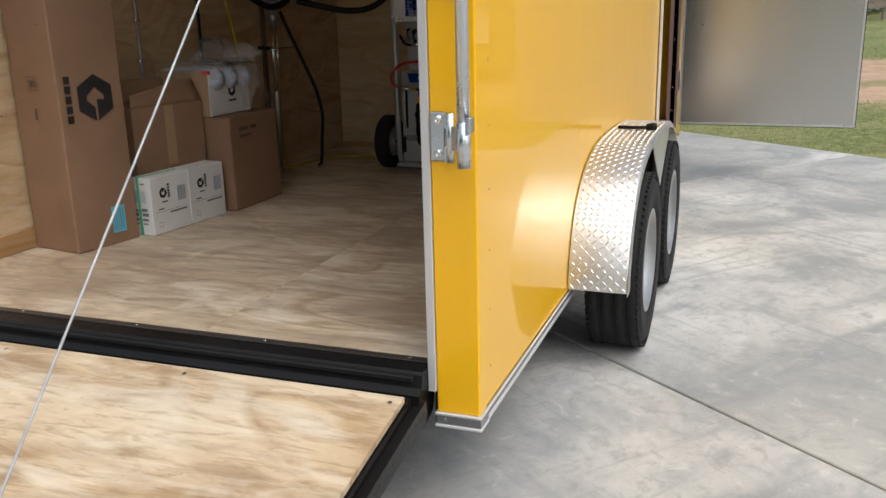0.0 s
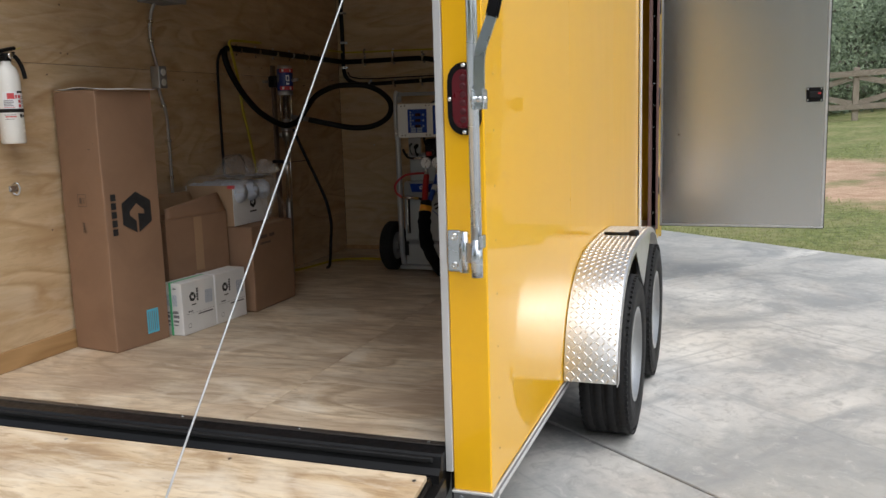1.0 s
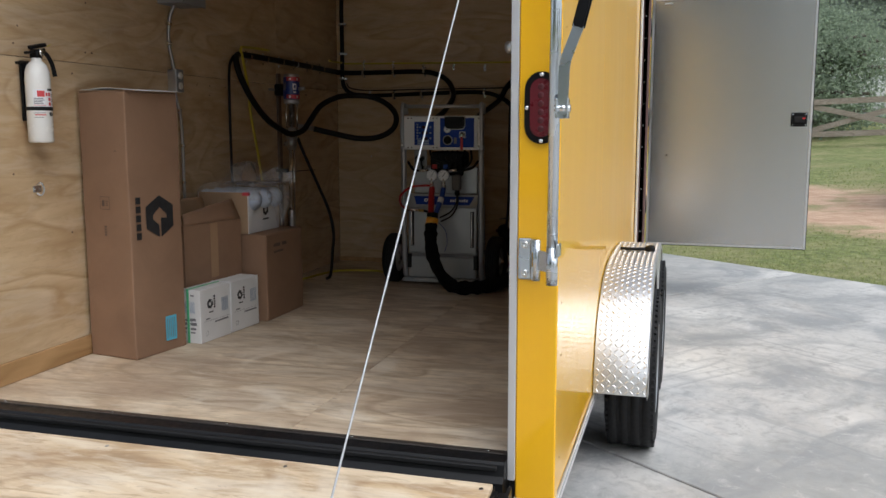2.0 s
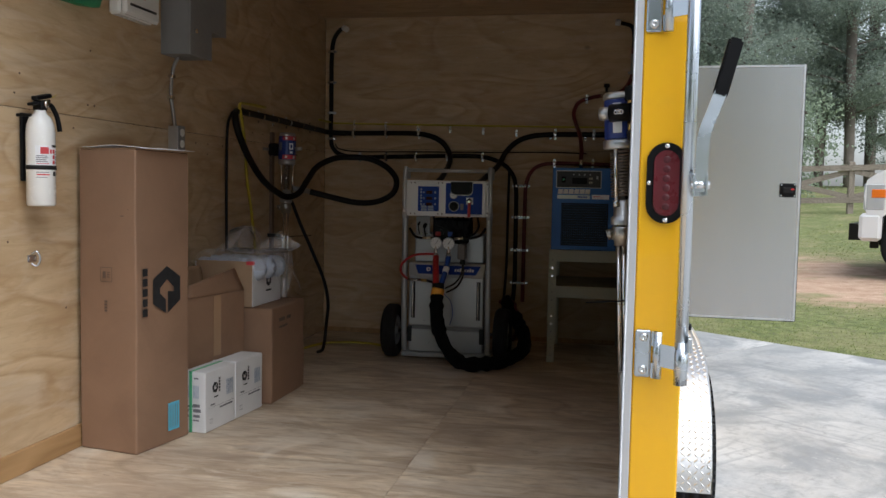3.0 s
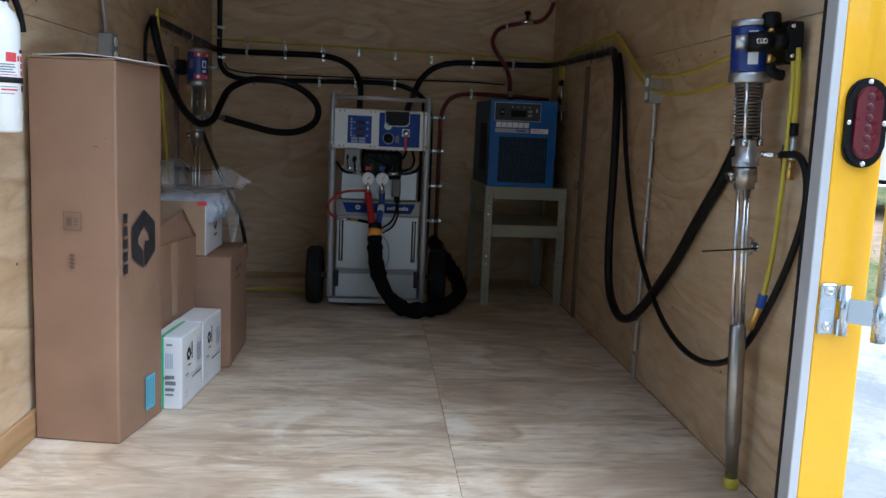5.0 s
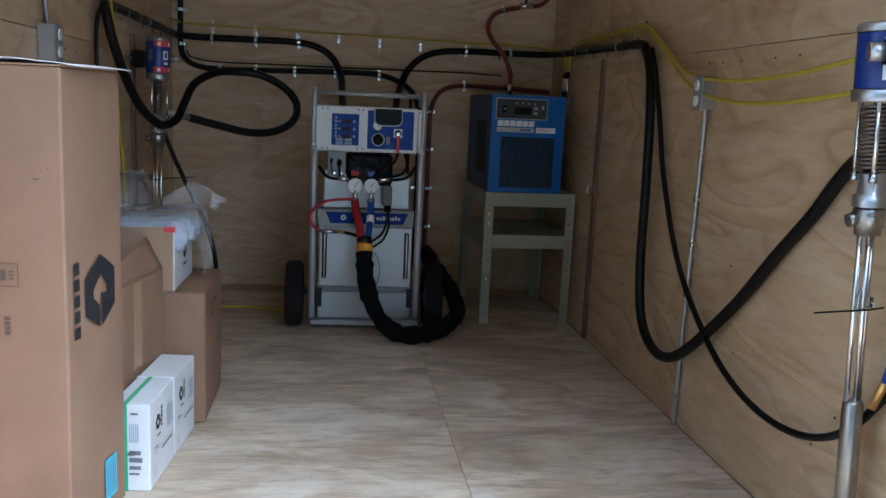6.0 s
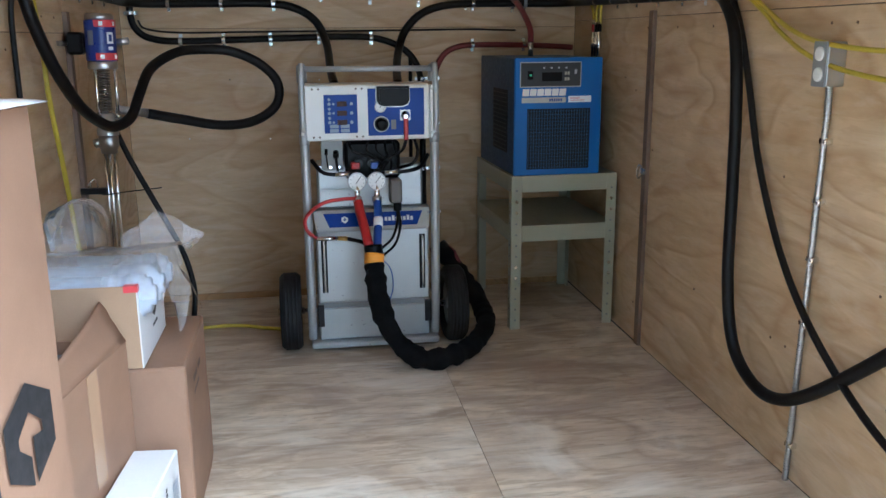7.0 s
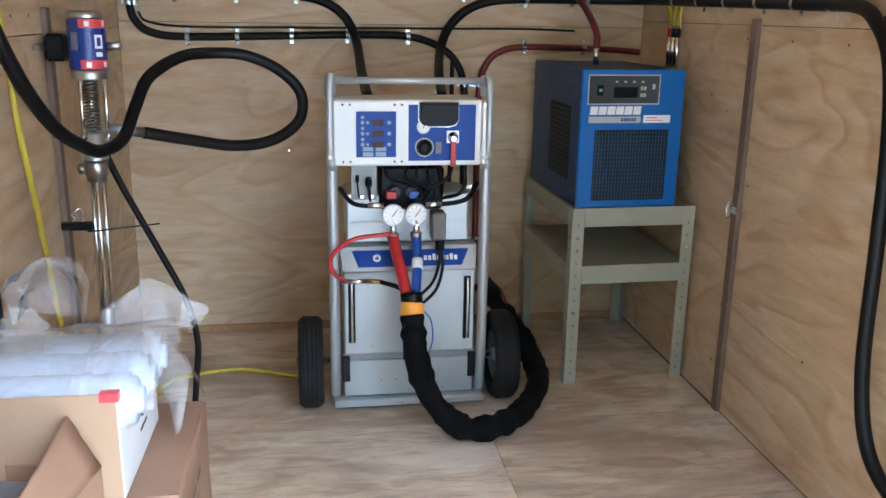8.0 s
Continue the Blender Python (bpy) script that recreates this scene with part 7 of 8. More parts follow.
for k in range(6):
    part("letter_block", one(slab, LT @ Matrix.Translation((0, -0.0008, 0)), [(0.0298 * k, 0), (0.0298 * k + 0.0265, 0), (0.0298 * k + 0.0295, 0.027), (0.0298 * k + 0.003, 0.027)], 0.0006), M_PANELWHITE, front)
part("stripe_label", boxes((0.028, 0.208, -0.001, -0.0003, 0.285, 0.306)), M_HEADLAMP, front, "silver stripe label")
bars("marking", front, Matrix.Translation((0, -0.0012, 0)), [(0.14 + 0.009 * k, 0.29, 0.006, 0.011) for k in range(6)], M_PANELBLUE)
part("label", boxes((0.218, 0.312, -0.001, -0.0003, 0.285, 0.31)), M_PAPER, front, "white label")
bars("fine_print", front, Matrix.Translation((0, -0.0012, 0)), [(0.225, 0.3, 0.04, 0.003), (0.225, 0.292, 0.06, 0.002)], M_REDPRINT)
# flat near-black plate on the panel, shade of the opening put into its colour
part("grille_recess", boxes((0.052, 0.31, -0.0006, -0.0002, 0.024, 0.262)), M_OPENSHADE, front, "near-black plate for the shaded grille opening")
for k in range(23):
    part("grille_bar", boxes((0.0563 + 0.011 * k, 0.0577 + 0.011 * k, -0.0035, -0.0007, 0.026, 0.26)), M_WIRE, front)
for k in range(17):
    part("grille_bar", boxes((0.053, 0.309, -0.0045, -0.0036, 0.0315 + 0.0138 * k, 0.0331 + 0.0138 * k)), M_WIRE, front)
# same near-black plate for the shade behind the side louvres
sidev = part("side_vent", boxes((-0.0008, -0.0002, 0.1, 0.33, 0.08, 0.33)), M_OPENSHADE, dryer, "near-black plate for the shaded side vent")
for k in range(14):
    part("louvre", boxes((-0.004, -0.0009, 0.105, 0.325, 0.09 + 0.0172 * k, 0.0935 + 0.0172 * k)), M_STRIP, sidev)
part("air_port", one(cyl, (0.15, 0.3, DH - 0.002), (0.15, 0.3, DH + 0.06), 0.011, 10), M_CHROME, dryer)

# ---- hoses and lines along the walls ----
def clamp_mesh(r0):
    """A pipe strap: the hose runs along local x, the wall lies at +y, tabs above and below."""
    bm = bmesh.new()
    pts = [(-(r0 + 0.016), 0.0), (-(r0 + 0.001), 0.0)]
    pts += [(-(r0 + 0.0015) * math.cos(math.pi * k / 10), -r0 - (r0 + 0.0015) * math.sin(math.pi * k / 10)) for k in range(11)]
    pts += [(r0 + 0.001, 0.0), (r0 + 0.016, 0.0)]
    rows = [[bm.verts.new((x, y + d, z)) for x in (-0.0075, 0.0075) for d in (-0.0005, -0.0022)] for z, y in pts]
    for a, b in zip(rows, rows[1:]):
        for i, j in ((0, 2), (2, 3), (3, 1), (1, 0)):
            bm.faces.new((a[i], a[j], b[j], b[i]))
    bm.faces.new([rows[0][i] for i in (0, 1, 3, 2)])
    bm.faces.new([rows[-1][i] for i in (0, 2, 3, 1)])
    for s in (-1, 1):
        cyl(bm, (0, -0.0022, s * (r0 + 0.009)), (0, -0.0055, s * (r0 + 0.009)), 0.0042, 8)
    return meshed("clamp", bm, M_ZINC)


CLAMPS = {}
FACING = {"front": Matrix.Identity(4), "left": Matrix.Rotation(radians(90), 4, "Z"), "right": Matrix.Rotation(radians(-90), 4, "Z"), "front_up": Matrix.Rotation(radians(90), 4, "Y"), "left_up": Matrix.Rotation(radians(90), 4, "Z") @ Matrix.Rotation(radians(90), 4, "Y")}
WALL_AT = {"front": (1, BULK - 0.0008), "left": (0, -WALL + 0.0008), "right": (0, WALL - 0.0008), "front_up": (1, BULK - 0.0008), "left_up": (0, -WALL + 0.0008)}


def hose(name, pts, r0, material, label, category="hose", clamps=(), group="", seg=12, n=8):
    ob = tagged(new(name, meshed(name, one(tube, pts, r0, seg, n), material)), label, category, group)
    for way, place in clamps:
        key = round(r0, 4)
        if key not in CLAMPS:
            CLAMPS[key] = clamp_mesh(r0)
        c = new("clamp", CLAMPS[key])
        c.parent = ob
        axis, w = WALL_AT[way]
        at_ = list(place)
        at_[axis] = w
        c.matrix_local = Matrix.Translation(at_) @ FACING[way]
    return ob


YB = BULK - 0.001                      # face of the bulkhead
Y19, Y14, Y7 = YB - 0.0195, YB - 0.0155, YB - 0.008
hose("fluid_hose", [(-0.13, 2.85, 1.44), (-0.135, 3.1, 1.5), (-0.14, 3.33, 1.6), (-0.18, 3.37, 1.69), (-0.26, Y19, 1.745), (-0.38, Y19, 1.768), (-0.6, Y19, 1.769), (-0.86, Y19, 1.768), (-0.955, 3.33, 1.77), (-0.982, 3.22, 1.776), (-0.984, 2.9, 1.78),
                    (-0.984, 2.5, 1.783), (-0.984, 2.1, 1.785), (-0.972, 1.95, 1.776), (-0.955, 1.905, 1.73), (-0.943, 1.93, 1.65), (-0.925, 2.01, 1.54), (-0.905, 2.13, 1.44), (-0.885, 2.26, 1.38), (-0.855, 2.345, 1.352), (-0.815, 2.42, 1.375), (-0.793, 2.5, 1.45),
                    (-0.765, 2.58, 1.525), (-0.69, 2.66, 1.575), (-0.61, 2.72, 1.585), (-0.51, 2.75, 1.578), (-0.41, 2.75, 1.535), (-0.345, 2.74, 1.465), (-0.352, 2.71, 1.385), (-0.43, 2.66, 1.333), (-0.54, 2.6, 1.325), (-0.67, 2.53, 1.355), (-0.77, 2.47, 1.382)],
     0.0172, M_HOSE, "thick black fluid hose looping from the wall to the pump", "hose",
     [("front", (x, 0, 1.769)) for x in (-0.8, -0.58, -0.36)] + [("left", (0, y, 1.78)) for y in (3.1, 2.9, 2.7, 2.5, 2.3, 2.1)], "fluid hoses")
swage = tagged(new("hose_fitting", meshed("hose_fitting", one(cyl, (-0.77, 2.47, 1.383), (-0.86, 2.43, 1.4), 0.0145, 12), M_GALV)), "steel swivel fitting at the pump outlet", "fitting")
hose("fluid_hose", [(0.115, 2.85, 1.44), (0.14, 3.1, 1.5), (0.175, 3.32, 1.57), (0.21, 3.37, 1.65), (0.28, Y19, 1.72), (0.38, Y19, 1.757), (0.52, Y19, 1.767), (0.75, Y19, 1.768), (0.93, 3.345, 1.768), (0.975, 3.24, 1.768), (0.984, 3.0, 1.763), (0.984, 2.6, 1.757), (0.984, 2.15, 1.748),
                    (0.975, 1.96, 1.742), (0.962, 1.86, 1.705), (0.955, 1.785, 1.62), (0.952, 1.745, 1.45), (0.952, 1.73, 1.2), (0.948, 1.71, 0.93), (0.945, 1.655, 0.765), (0.945, 1.56, 0.69), (0.952, 1.44, 0.672), (0.966, 1.3, 0.735), (0.98, 1.04, 0.94), (0.984, 0.83, 1.135), (0.984, 0.69, 1.255), (0.982, 0.595, 1.35), (0.965, 0.51, 1.4), (0.935, 0.43, 1.405), (0.922, 0.39, 1.4)],
     0.0172, M_HOSE, "thick black fluid hose hanging in a loop on the wall", "hose",
     [("front", (x, 0, 1.768)) for x in (0.52, 0.76)] + [("right", (0, y, z)) for y, z in ((3.05, 1.764), (2.85, 1.761), (2.65, 1.758), (2.45, 1.755), (2.25, 1.75), (2.08, 1.747))], "fluid hoses")
hose("air_hose", [(-0.86, 3.34, 2.445), (-0.91, Y14, 2.43), (-0.945, Y14, 2.37), (-0.957, Y14, 2.25), (-0.957, Y14, 1.95), (-0.957, Y14, 1.73), (-0.935, Y14, 1.66), (-0.88, Y14, 1.625), (-0.76, Y14, 1.612), (-0.4, Y14, 1.62), (-0.1, Y14, 1.627), (0.06, Y14, 1.622), (0.17, Y14, 1.59), (0.245, Y14, 1.53), (0.28, Y14, 1.43), (0.285, Y14, 1.2), (0.285, Y14, 0.8), (0.27, 3.3, 0.6)],
     0.0145, M_HOSE, "black hose along the bulkhead behind the machine", "hose",
     [("front", (x, 0, z)) for x, z in ((-0.76, 1.612), (-0.58, 1.616), (-0.38, 1.62), (-0.17, 1.625), (0.06, 1.622))] + [("front_up", (-0.957, 0, z)) for z in (2.3, 2.1, 1.9, 1.73)] + [("front_up", (0.285, 0, z)) for z in (1.44, 1.24, 1.03, 0.82)])
tagged(new("hose_plug", meshed("hose_plug", one(cyl, (-0.862, 3.34, 2.445), (-0.835, 3.32, 2.43), 0.019, 12), M_WHITEPL)), "white plug on a black hose", "plug")
hose("cable", [(-0.93, Y7, 1.7), (-0.9, Y7, 1.665), (-0.76, Y7, 1.648), (-0.4, Y7, 1.65), (0.1, Y7, 1.652), (0.5, Y7, 1.655), (0.72, Y7, 1.65)], 0.0042, M_HOSE, "thin black cable along the bulkhead", "cable", (), "", 8)
hose("air_line", [(-0.975, 3.2, 1.84), (-0.96, 3.36, 1.838), (-0.9, Y7, 1.833), (-0.4, Y7, 1.826), (0.1, Y7, 1.82), (0.6, Y7, 1.815), (0.88, Y7, 1.812), (0.95, 3.36, 1.8), (0.978, 3.2, 1.78), (0.982, 3.1, 1.745), (0.982, 3.07, 1.69)],
     0.0062, M_YELHOSE, "yellow air line clipped along the bulkhead", "hose", [("front", (-0.8 + 0.215 * k, 0, 1.832 - 0.0023 * 5 * k)) for k in range(8)], "yellow air lines", 10)
hose("air_hose", [(0.34, Y14, 0.7), (0.34, Y14, 0.9), (0.34, Y14, 1.3), (0.345, Y14, 1.45), (0.375, Y14, 1.53), (0.43, Y14, 1.572), (0.53, Y14, 1.587), (0.75, Y14, 1.584), (0.9, Y14, 1.578), (0.985, 3.36, 1.572)],
     0.0125, M_REDHOSE, "red air hose along the bulkhead", "hose", [("front", (x, 0, 1.586)) for x in (0.52, 0.76)] + [("front_up", (0.34, 0, z)) for z in (1.44, 1.24, 1.03, 0.82)])
hose("air_hose", [(0.698, 3.039, 1.598), (0.698, 3.06, 1.66), (0.682, 3.18, 1.75), (0.65, 3.33, 1.83), (0.632, Y14, 1.9), (0.66, Y14, 1.965), (0.73, Y14, 1.995), (0.83, Y14, 2.015), (0.91, Y14, 2.03), (0.96, Y14, 2.08), (0.985, Y14, 2.16), (0.985, Y14, 2.3)],
     0.0125, M_REDHOSE, "red air hose from the dryer up the bulkhead", "hose", [("front_up", (0.985, 0, 2.15)), ("front", (0.71, 0, 1.99))])
shut = thing("shut_off_valve", Matrix.Translation((0.83, YB - 0.016, 2.016)), "small chrome shut-off valve in the red hose", "valve")
part("body", one(cyl, (-0.035, 0, 0), (0.035, 0, 0.006), 0.018, 12), M_CHROME, shut)
part("stem", one(cyl, (0, -0.004, 0.0), (0, -0.004, 0.05), 0.007, 8), M_BLKPLASTIC, shut)
part("knob", one(lathe, Matrix.Translation((0, -0.004, 0.045)), [(0, 0.02), (0.017, 0.02), (0.019, 0.0), (0, 0)], 12), M_BLKPLASTIC, shut, "black knob")
down = tagged(new("vent_pipe", meshed("vent_pipe", one(tube, [(0.985, Y14, 2.28), (0.985, Y14, 2.37), (0.97, Y14, 2.43), (0.9, 3.35, 2.448)], 0.012, 12, 6), M_HOSE)), "black hose bending below the ceiling", "hose")
part("plug", one(cyl, (0.9, 3.35, 2.448), (0.872, 3.345, 2.45), 0.019, 12), M_WHITEPL, down, "white plug")
part("sleeve", one(cyl, (0.985, Y14 - 0.004, 2.14), (0.985, Y14 - 0.004, 2.26), 0.016, 12), M_HEADLAMP, down, "pale metal sleeve")

hose("air_hose", [(0.972, 1.84, 1.72), (0.977, 1.785, 1.62), (0.978, 1.725, 1.48), (0.977, 1.64, 1.28), (0.974, 1.49, 1.06), (0.971, 1.31, 0.9), (0.966, 1.05, 0.765), (0.963, 0.8, 0.715), (0.966, 0.58, 0.735), (0.975, 0.42, 0.82), (0.984, 0.28, 1.0), (0.988, 0.19, 1.18), (0.987, 0.18, 1.29), (0.982, 0.22, 1.35), (0.97, 0.29, 1.352)],
     0.0095, M_HOSE, "thin black hose drooping along the plywood wall")
hose("air_hose", [(0.968, 0.285, 1.62), (0.974, 0.275, 1.55), (0.976, 0.275, 1.42), (0.975, 0.277, 1.28), (0.97, 0.285, 1.1), (0.962, 0.3, 0.98)], 0.007, M_YELHOSE, "yellow air hose hanging beside the pump", "hose", (), "yellow air lines")
hose("air_hose", [(0.976, 0.266, 1.61), (0.98, 0.26, 1.53), (0.981, 0.257, 1.42)], 0.0075, M_YELHOSE, "short yellow air hose hanging beside the pump", "hose", (), "yellow air lines")
tail = tagged(new("hose_coupler", meshed("hose_coupler", one(cyl, (0.981, 0.257, 1.4), (0.981, 0.257, 1.3), 0.0085, 10), M_GALV)), "steel and brass coupler on a short yellow hose", "coupler")
part("ferrule", one(cyl, (0.981, 0.257, 1.43), (0.981, 0.257, 1.4), 0.0105, 10), M_BLKPLASTIC, tail, "black ferrule")
part("brass_end", one(cyl, (0.981, 0.257, 1.34), (0.981, 0.257, 1.292), 0.0105, 6), M_BRASS, tail, "brass end")
cpl = tagged(new("hose_coupler", meshed("hose_coupler", one(cyl, (0.962, 0.3, 0.985), (0.948, 0.325, 0.9), 0.009, 10), M_BRASS)), "brass quick coupler on a yellow hose", "coupler")
part("ferrule", one(cyl, (0.963, 0.299, 0.995), (0.96, 0.304, 0.962), 0.0115, 10), M_BLUEPL, cpl)
for dz, dy, end in ((0.0, 0.0, [(0.968, 1.52, 1.635), (0.962, 1.36, 1.603), (0.957, 1.1, 1.588), (0.955, 0.8, 1.598), (0.945, 0.5, 1.625), (0.935, 0.4, 1.64)]),
                    (-0.014, 0.05, [(0.972, 1.58, 1.63), (0.966, 1.4, 1.565), (0.962, 1.15, 1.53), (0.96, 0.85, 1.528), (0.955, 0.55, 1.55), (0.96, 0.36, 1.59)])):
    hose("air_hose", [(0.985, 3.0 + dy, 1.665), (0.984, 2.985 + dy, 1.75 + dz), (0.984, 2.9 + dy, 1.8 + dz), (0.985, 2.75, 1.812 + dz), (0.985, 2.4, 1.812 + dz), (0.985, 2.05, 1.818 + dz), (0.982, 1.92, 1.805 + dz), (0.978, 1.8, 1.755 + dz), (0.974, 1.66, 1.69 + dz)] + end,
         0.0062, M_YELHOSE, "yellow air hose sagging along the plywood wall", "hose", [("right", (0, y, 1.812)) for y in (2.6, 2.4, 2.2, 2.0)] if dz == 0 else [], "yellow air lines")
mani = thing("air_manifold", Matrix.Translation((0.985, 3.0, 1.5)), "row of chrome air couplers in the corner", "air couplers")
for k, dy in enumerate((0.0, 0.035, 0.07)):
    part("coupler", one(lathe, Matrix.Translation((-0.003, dy, 0.03)), [(0, 0), (0.008, 0), (0.008, 0.04), (0.011, 0.045), (0.011, 0.085), (0.0075, 0.09), (0.0075, 0.15), (0, 0.15)], 12), M_CHROME, mani)
    part("collar", one(cyl, (-0.003, dy, 0.14), (-0.003, dy, 0.17), 0.0095, 10), M_REDPL if k == 2 else M_BLKPLASTIC, mani)
part("block", boxes((-0.018, 0.012, -0.02, 0.09, -0.0, 0.03), bevel=0.003), M_STEEL, mani)
part("drain", one(tube, [(-0.003, -0.02, 0.015), (-0.01, -0.06, 0.01), (-0.012, -0.08, -0.02), (-0.01, -0.075, -0.05)], 0.006, 8, 5), M_CHROME, mani)
hose("cable", [(-0.968, 1.9, 1.77), (-0.982, 1.875, 1.7), (-0.985, 1.87, 1.5), (-0.985, 1.87, 1.2), (-0.985, 1.88, 0.8), (-0.98, 1.9, 0.46)], 0.0075, M_HOSE, "black cable hanging on the plywood wall", "cable", (), "", 8)
hose("air_hose", [(-0.965, 2.3, 1.83), (-0.965, 2.05, 1.825), (-0.96, 1.965, 1.81), (-0.96, 1.99, 1.74), (-0.963, 2.04, 1.6), (-0.965, 2.065, 1.45), (-0.965, 2.13, 1.25), (-0.963, 2.19, 1.0), (-0.955, 2.26, 0.7), (-0.945, 2.34, 0.5), (-0.92, 2.5, 0.4545), (-0.86, 2.8, 0.4535), (-0.79, 2.925, 0.4535), (-0.6, 2.975, 0.4535), (-0.42, 2.905, 0.4535), (-0.3, 2.86, 0.4535)],
     0.0075, M_YELHOSE, "yellow air hose hanging down to the floor", "hose", (), "yellow air lines")
hose("air_hose", [(-0.878, 2.47, 1.33), (-0.836, 2.49, 1.21), (-0.756, 2.5, 1.03), (-0.695, 2.5, 0.89), (-0.668, 2.5, 0.76), (-0.676, 2.5, 0.65), (-0.7, 2.52, 0.5), (-0.76, 2.6, 0.4555)], 0.0095, M_HOSE, "thin black hose from the pump to the floor")
hose("cable", [(0.235, Y14 + 0.006, 1.55), (0.232, Y14 + 0.006, 1.3), (0.23, Y14 + 0.006, 0.9), (0.22, 3.3, 0.6)], 0.0085, M_HOSE, "black cable running down behind the machine", "cable", (), "", 8)

# ---- pieces of the setting: plywood sheets, skin panels, slabs ----
def sheet_mesh(sx, sy, sz, material, bevel=0.0012):
    bm = bmesh.new()
    box(bm, 0, sx, 0, sy, 0, sz, bevel=bevel)
    return meshed("sheet", bm, material)


def piece(name, me, parent, x, y, z):
    ob = new(name, me)
    ob.parent = parent
    ob.location = (x, y, z)
    return ob


# floor sheets with the joints that show
for x0, x1, y0, y1 in ((-1.004, 0.2145, 0.056, 2.484), (0.2155, 1.004, 0.056, 2.484), (-1.004, 0.999, 2.4855, BULK), (-1.004, 1.004, BULK + 0.05, NOSE - 0.06)):
    piece("plywood_sheet", sheet_mesh(x1 - x0, y1 - y0, 0.019, M_PLY_FLOOR), floor, x0, y0, FLOOR - 0.019)
# wall linings
for y0, y1, z0, z1 in ((0.062, 2.47, FLOOR, 1.6425), (2.472, BULK, FLOOR, 1.6425), (0.062, 2.47, 1.6445, TOP - 0.002), (2.472, BULK, 1.6445, TOP - 0.002)):
    piece("plywood_sheet", sheet_mesh(0.011, y1 - y0, z1 - z0, M_PLY_WALL), wall_left, -1.016, y0, z0)
for y0, y1, z0, z1 in ((0.062, 2.47, FLOOR, 1.689), (2.472, BULK, FLOOR, 1.689), (0.062, 2.47, 1.691, TOP - 0.002), (2.472, BULK, 1.691, TOP - 0.002)):
    piece("plywood_sheet", sheet_mesh(0.011, y1 - y0, z1 - z0, M_PLY_WALL), wall_right, 1.005, y0, z0)
for x0, x1, z0, z1 in ((-1.004, 1.004, FLOOR, 1.664), (-1.004, 1.004, 1.6655, TOP - 0.002)):
    piece("plywood_sheet", sheet_mesh(x1 - x0, 0.011, z1 - z0, M_PLY_CROSS), wall_front, x0, BULK, z0)
# small dark knots and nail heads in the linings
r = random.Random(9)
for k in range(26):
    y, z = r.uniform(0.2, 3.2), r.choice((1.6, 1.69, r.uniform(0.55, 2.3)))
    piece("nail", meshed("nail", one(cyl, (0, 0, 0), (0.002, 0, 0), 0.0038, 7), M_INKBROWN), wall_left, -1.0055, y, z)
for k in range(26):
    y, z = r.uniform(0.2, 3.2), r.choice((1.65, 0.8, r.uniform(0.55, 2.3)))
    piece("nail", meshed("nail", one(cyl, (0, 0, 0), (-0.002, 0, 0), 0.0038, 7), M_INKBROWN), wall_right, 1.0055, y, z)
for k in range(22):
    x, z = -0.95 + 0.19 * (k % 11), 2.2 if k < 11 else 1.4
    piece("nail", meshed("nail", one(cyl, (0, 0.0005, 0), (0, -0.002, 0), 0.0034, 7), M_ZINC), wall_front, x + r.uniform(-0.05, 0.05), BULK, z + r.uniform(-0.25, 0.25))

# yellow skin, with overlaps at the joints and rows of screws
JOINTS = (0.06, 1.205, 2.42, 3.543)
for y0, y1 in zip(JOINTS, JOINTS[1:]):
    piece("skin_panel", sheet_mesh(0.0035, y1 - y0 - 0.0012, 2.2 - 0.024, M_YELLOW, 0.0006), wall_right, 1.0505, y0, 0.334)
piece("skin_panel", sheet_mesh(0.0035, NOSE - DOOR_B - 0.05, 2.176, M_YELLOW, 0.0006), wall_right, 1.0505, DOOR_B + 0.045, 0.334)
piece("skin_panel", sheet_mesh(0.0035, DOOR_B - 3.545, 0.105, M_YELLOW, 0.0006), wall_right, 1.0505, 3.586, DOOR_HI + 0.005)
piece("skin_panel", sheet_mesh(0.0035, NOSE - 0.08, 2.176, M_YELLOW, 0.0006), wall_left, -1.054, 0.076, 0.334)
verts, faces = [], []


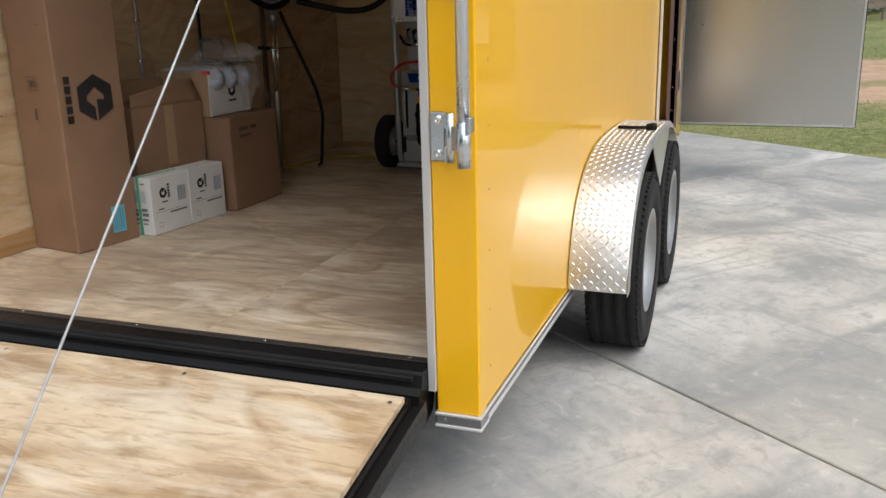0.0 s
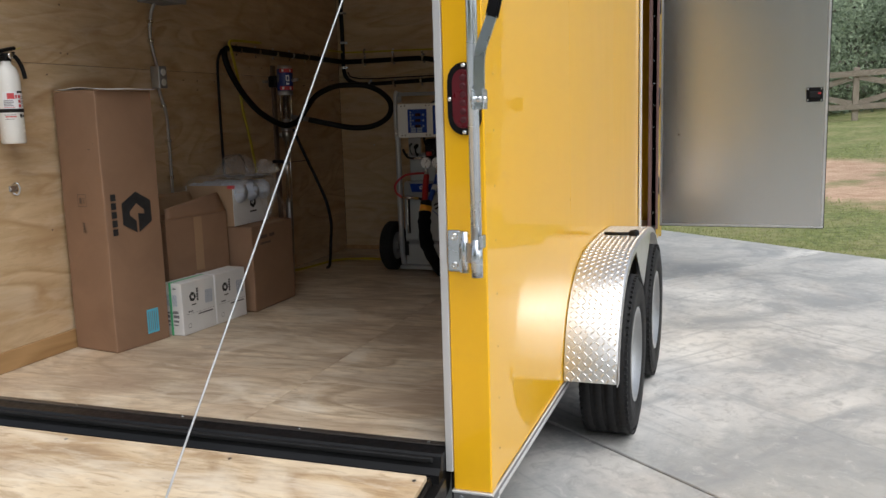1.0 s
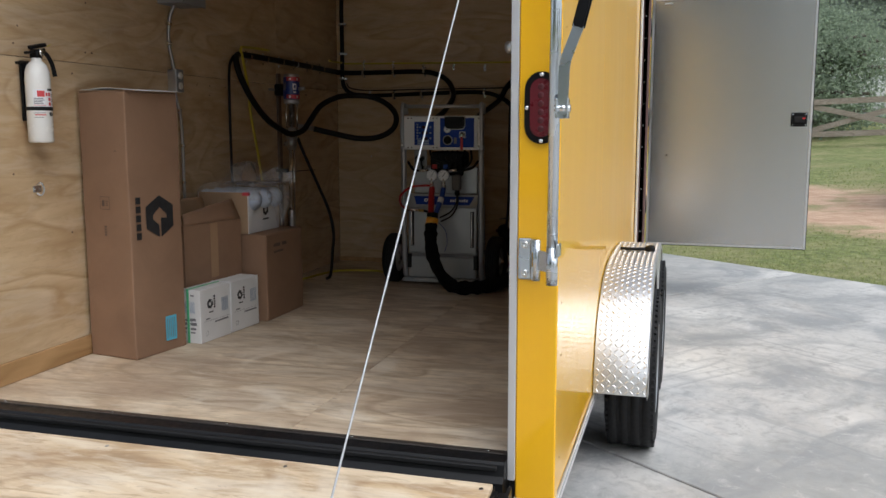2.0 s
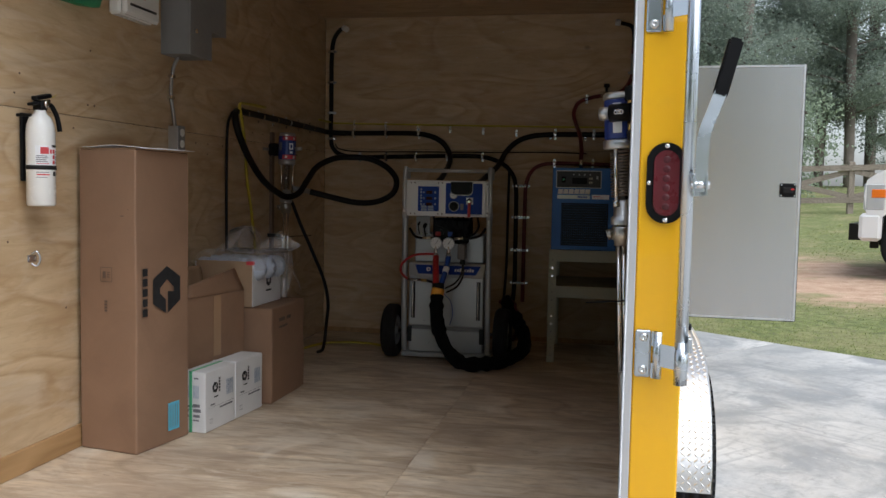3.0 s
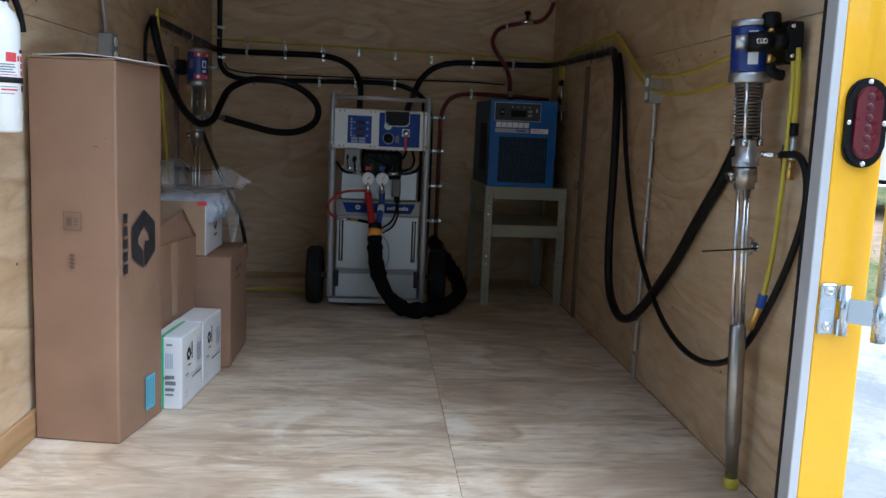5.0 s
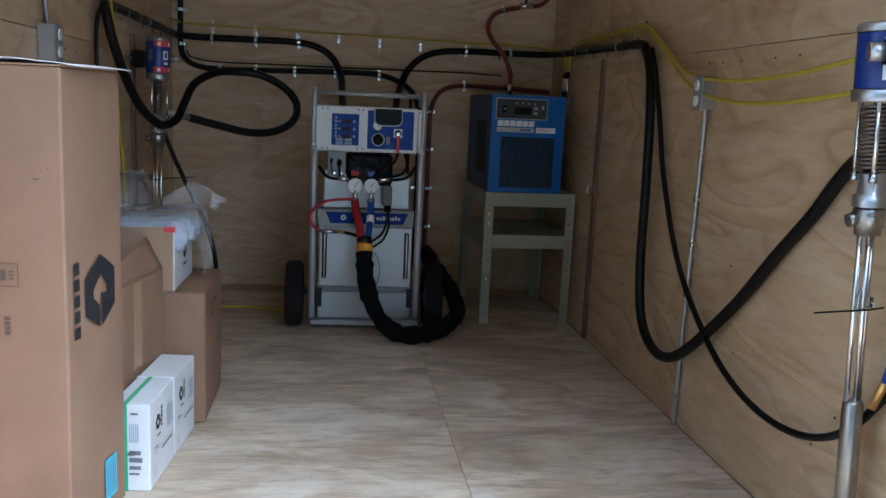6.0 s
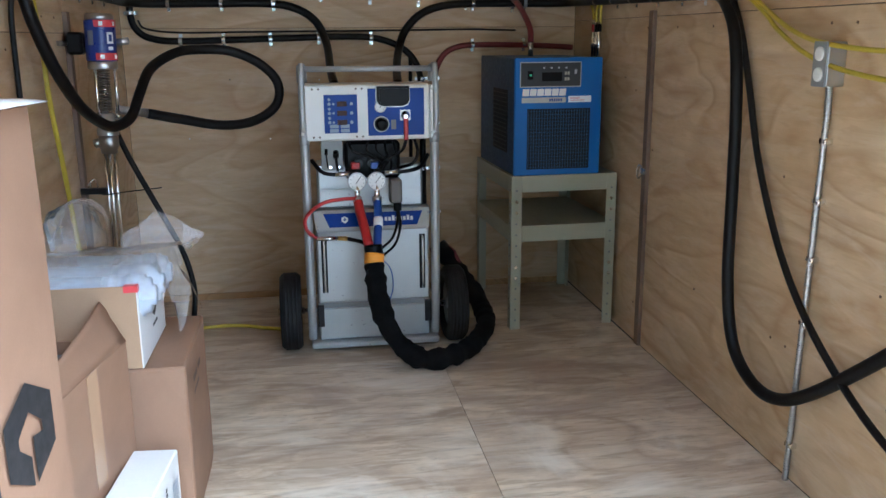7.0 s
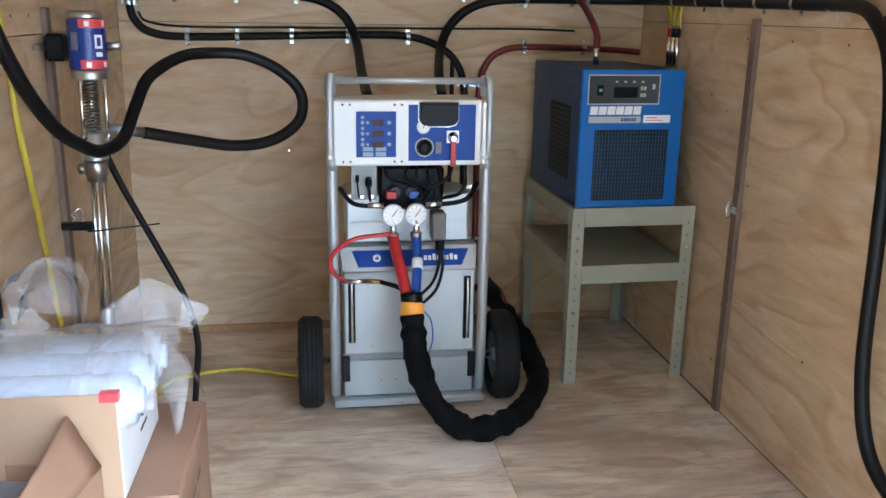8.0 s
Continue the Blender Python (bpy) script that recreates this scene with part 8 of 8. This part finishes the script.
def stud(c, r0=0.0048):
    k = len(verts)
    for i in range(8):
        a = math.pi * i / 4
        verts.append((c[0], c[1] + r0 * math.cos(a), c[2] + r0 * math.sin(a)))
    verts.append((c[0] + 0.0025, c[1], c[2]))
    faces.extend((k + i, k + (i + 1) % 8, k + 8) for i in range(8))


for z in [0.43 + 0.1525 * i for i in range(14)]:
    stud((1.0542, 0.1, z))
    stud((1.0542, 1.19, z))
    stud((1.0542, 2.405, z), 0.004)
    stud((1.0542, 3.52, z), 0.004)
me = bpy.data.meshes.new("screws")
me.from_pydata(verts, [], faces)
me.materials.append(M_BRASS)
studs = new("screws", me)
studs.parent = wall_right
tagged(studs, "", "", "", "stuff")

# concrete slabs with open joints, turned as the drive lies
bm = bmesh.new()
corners = [UU * u + VV * v for u, v in ((-40, -13.1), (40, -13.1), (40, EDGE - 0.03), (-40, EDGE - 0.03))]
face = bm.faces.new([bm.verts.new((c.x, c.y, -0.035)) for c in corners])
ext = bmesh.ops.extrude_face_region(bm, geom=[face])
for v in [g for g in ext["geom"] if isinstance(g, bmesh.types.BMVert)]:
    v.co.z = -0.1
driveway = setting("pavement", bm, plain("joint_grit", (0.07, 0.065, 0.06), 0.9, 0, 0.3), "pale weathered concrete driveway in large slabs", "pavement")
u_cuts, v_cuts = [-2.17 + 4.9 * i for i in range(-6, 8)], [1.713 + 4.937 * i for i in range(-3, 2)]
TURN_SLAB = Matrix(((UU.x, VV.x, 0, 0), (UU.y, VV.y, 0, 0), (0, 0, 1, 0), (0, 0, 0, 1)))
slab_me = None
for i, (u0, u1) in enumerate(zip(u_cuts, u_cuts[1:])):
    for j, (va, vb) in enumerate(zip(v_cuts, v_cuts[1:])):
        if slab_me is None:
            slab_me = sheet_mesh(u1 - u0 - 0.012, vb - va - 0.012, 0.06, M_CONCRETE, 0.004)
        ob = new("slab", slab_me)
        ob.parent = driveway
        ob.matrix_local = TURN_SLAB @ Matrix.Translation((u0 + 0.006, va + 0.006, -0.06))
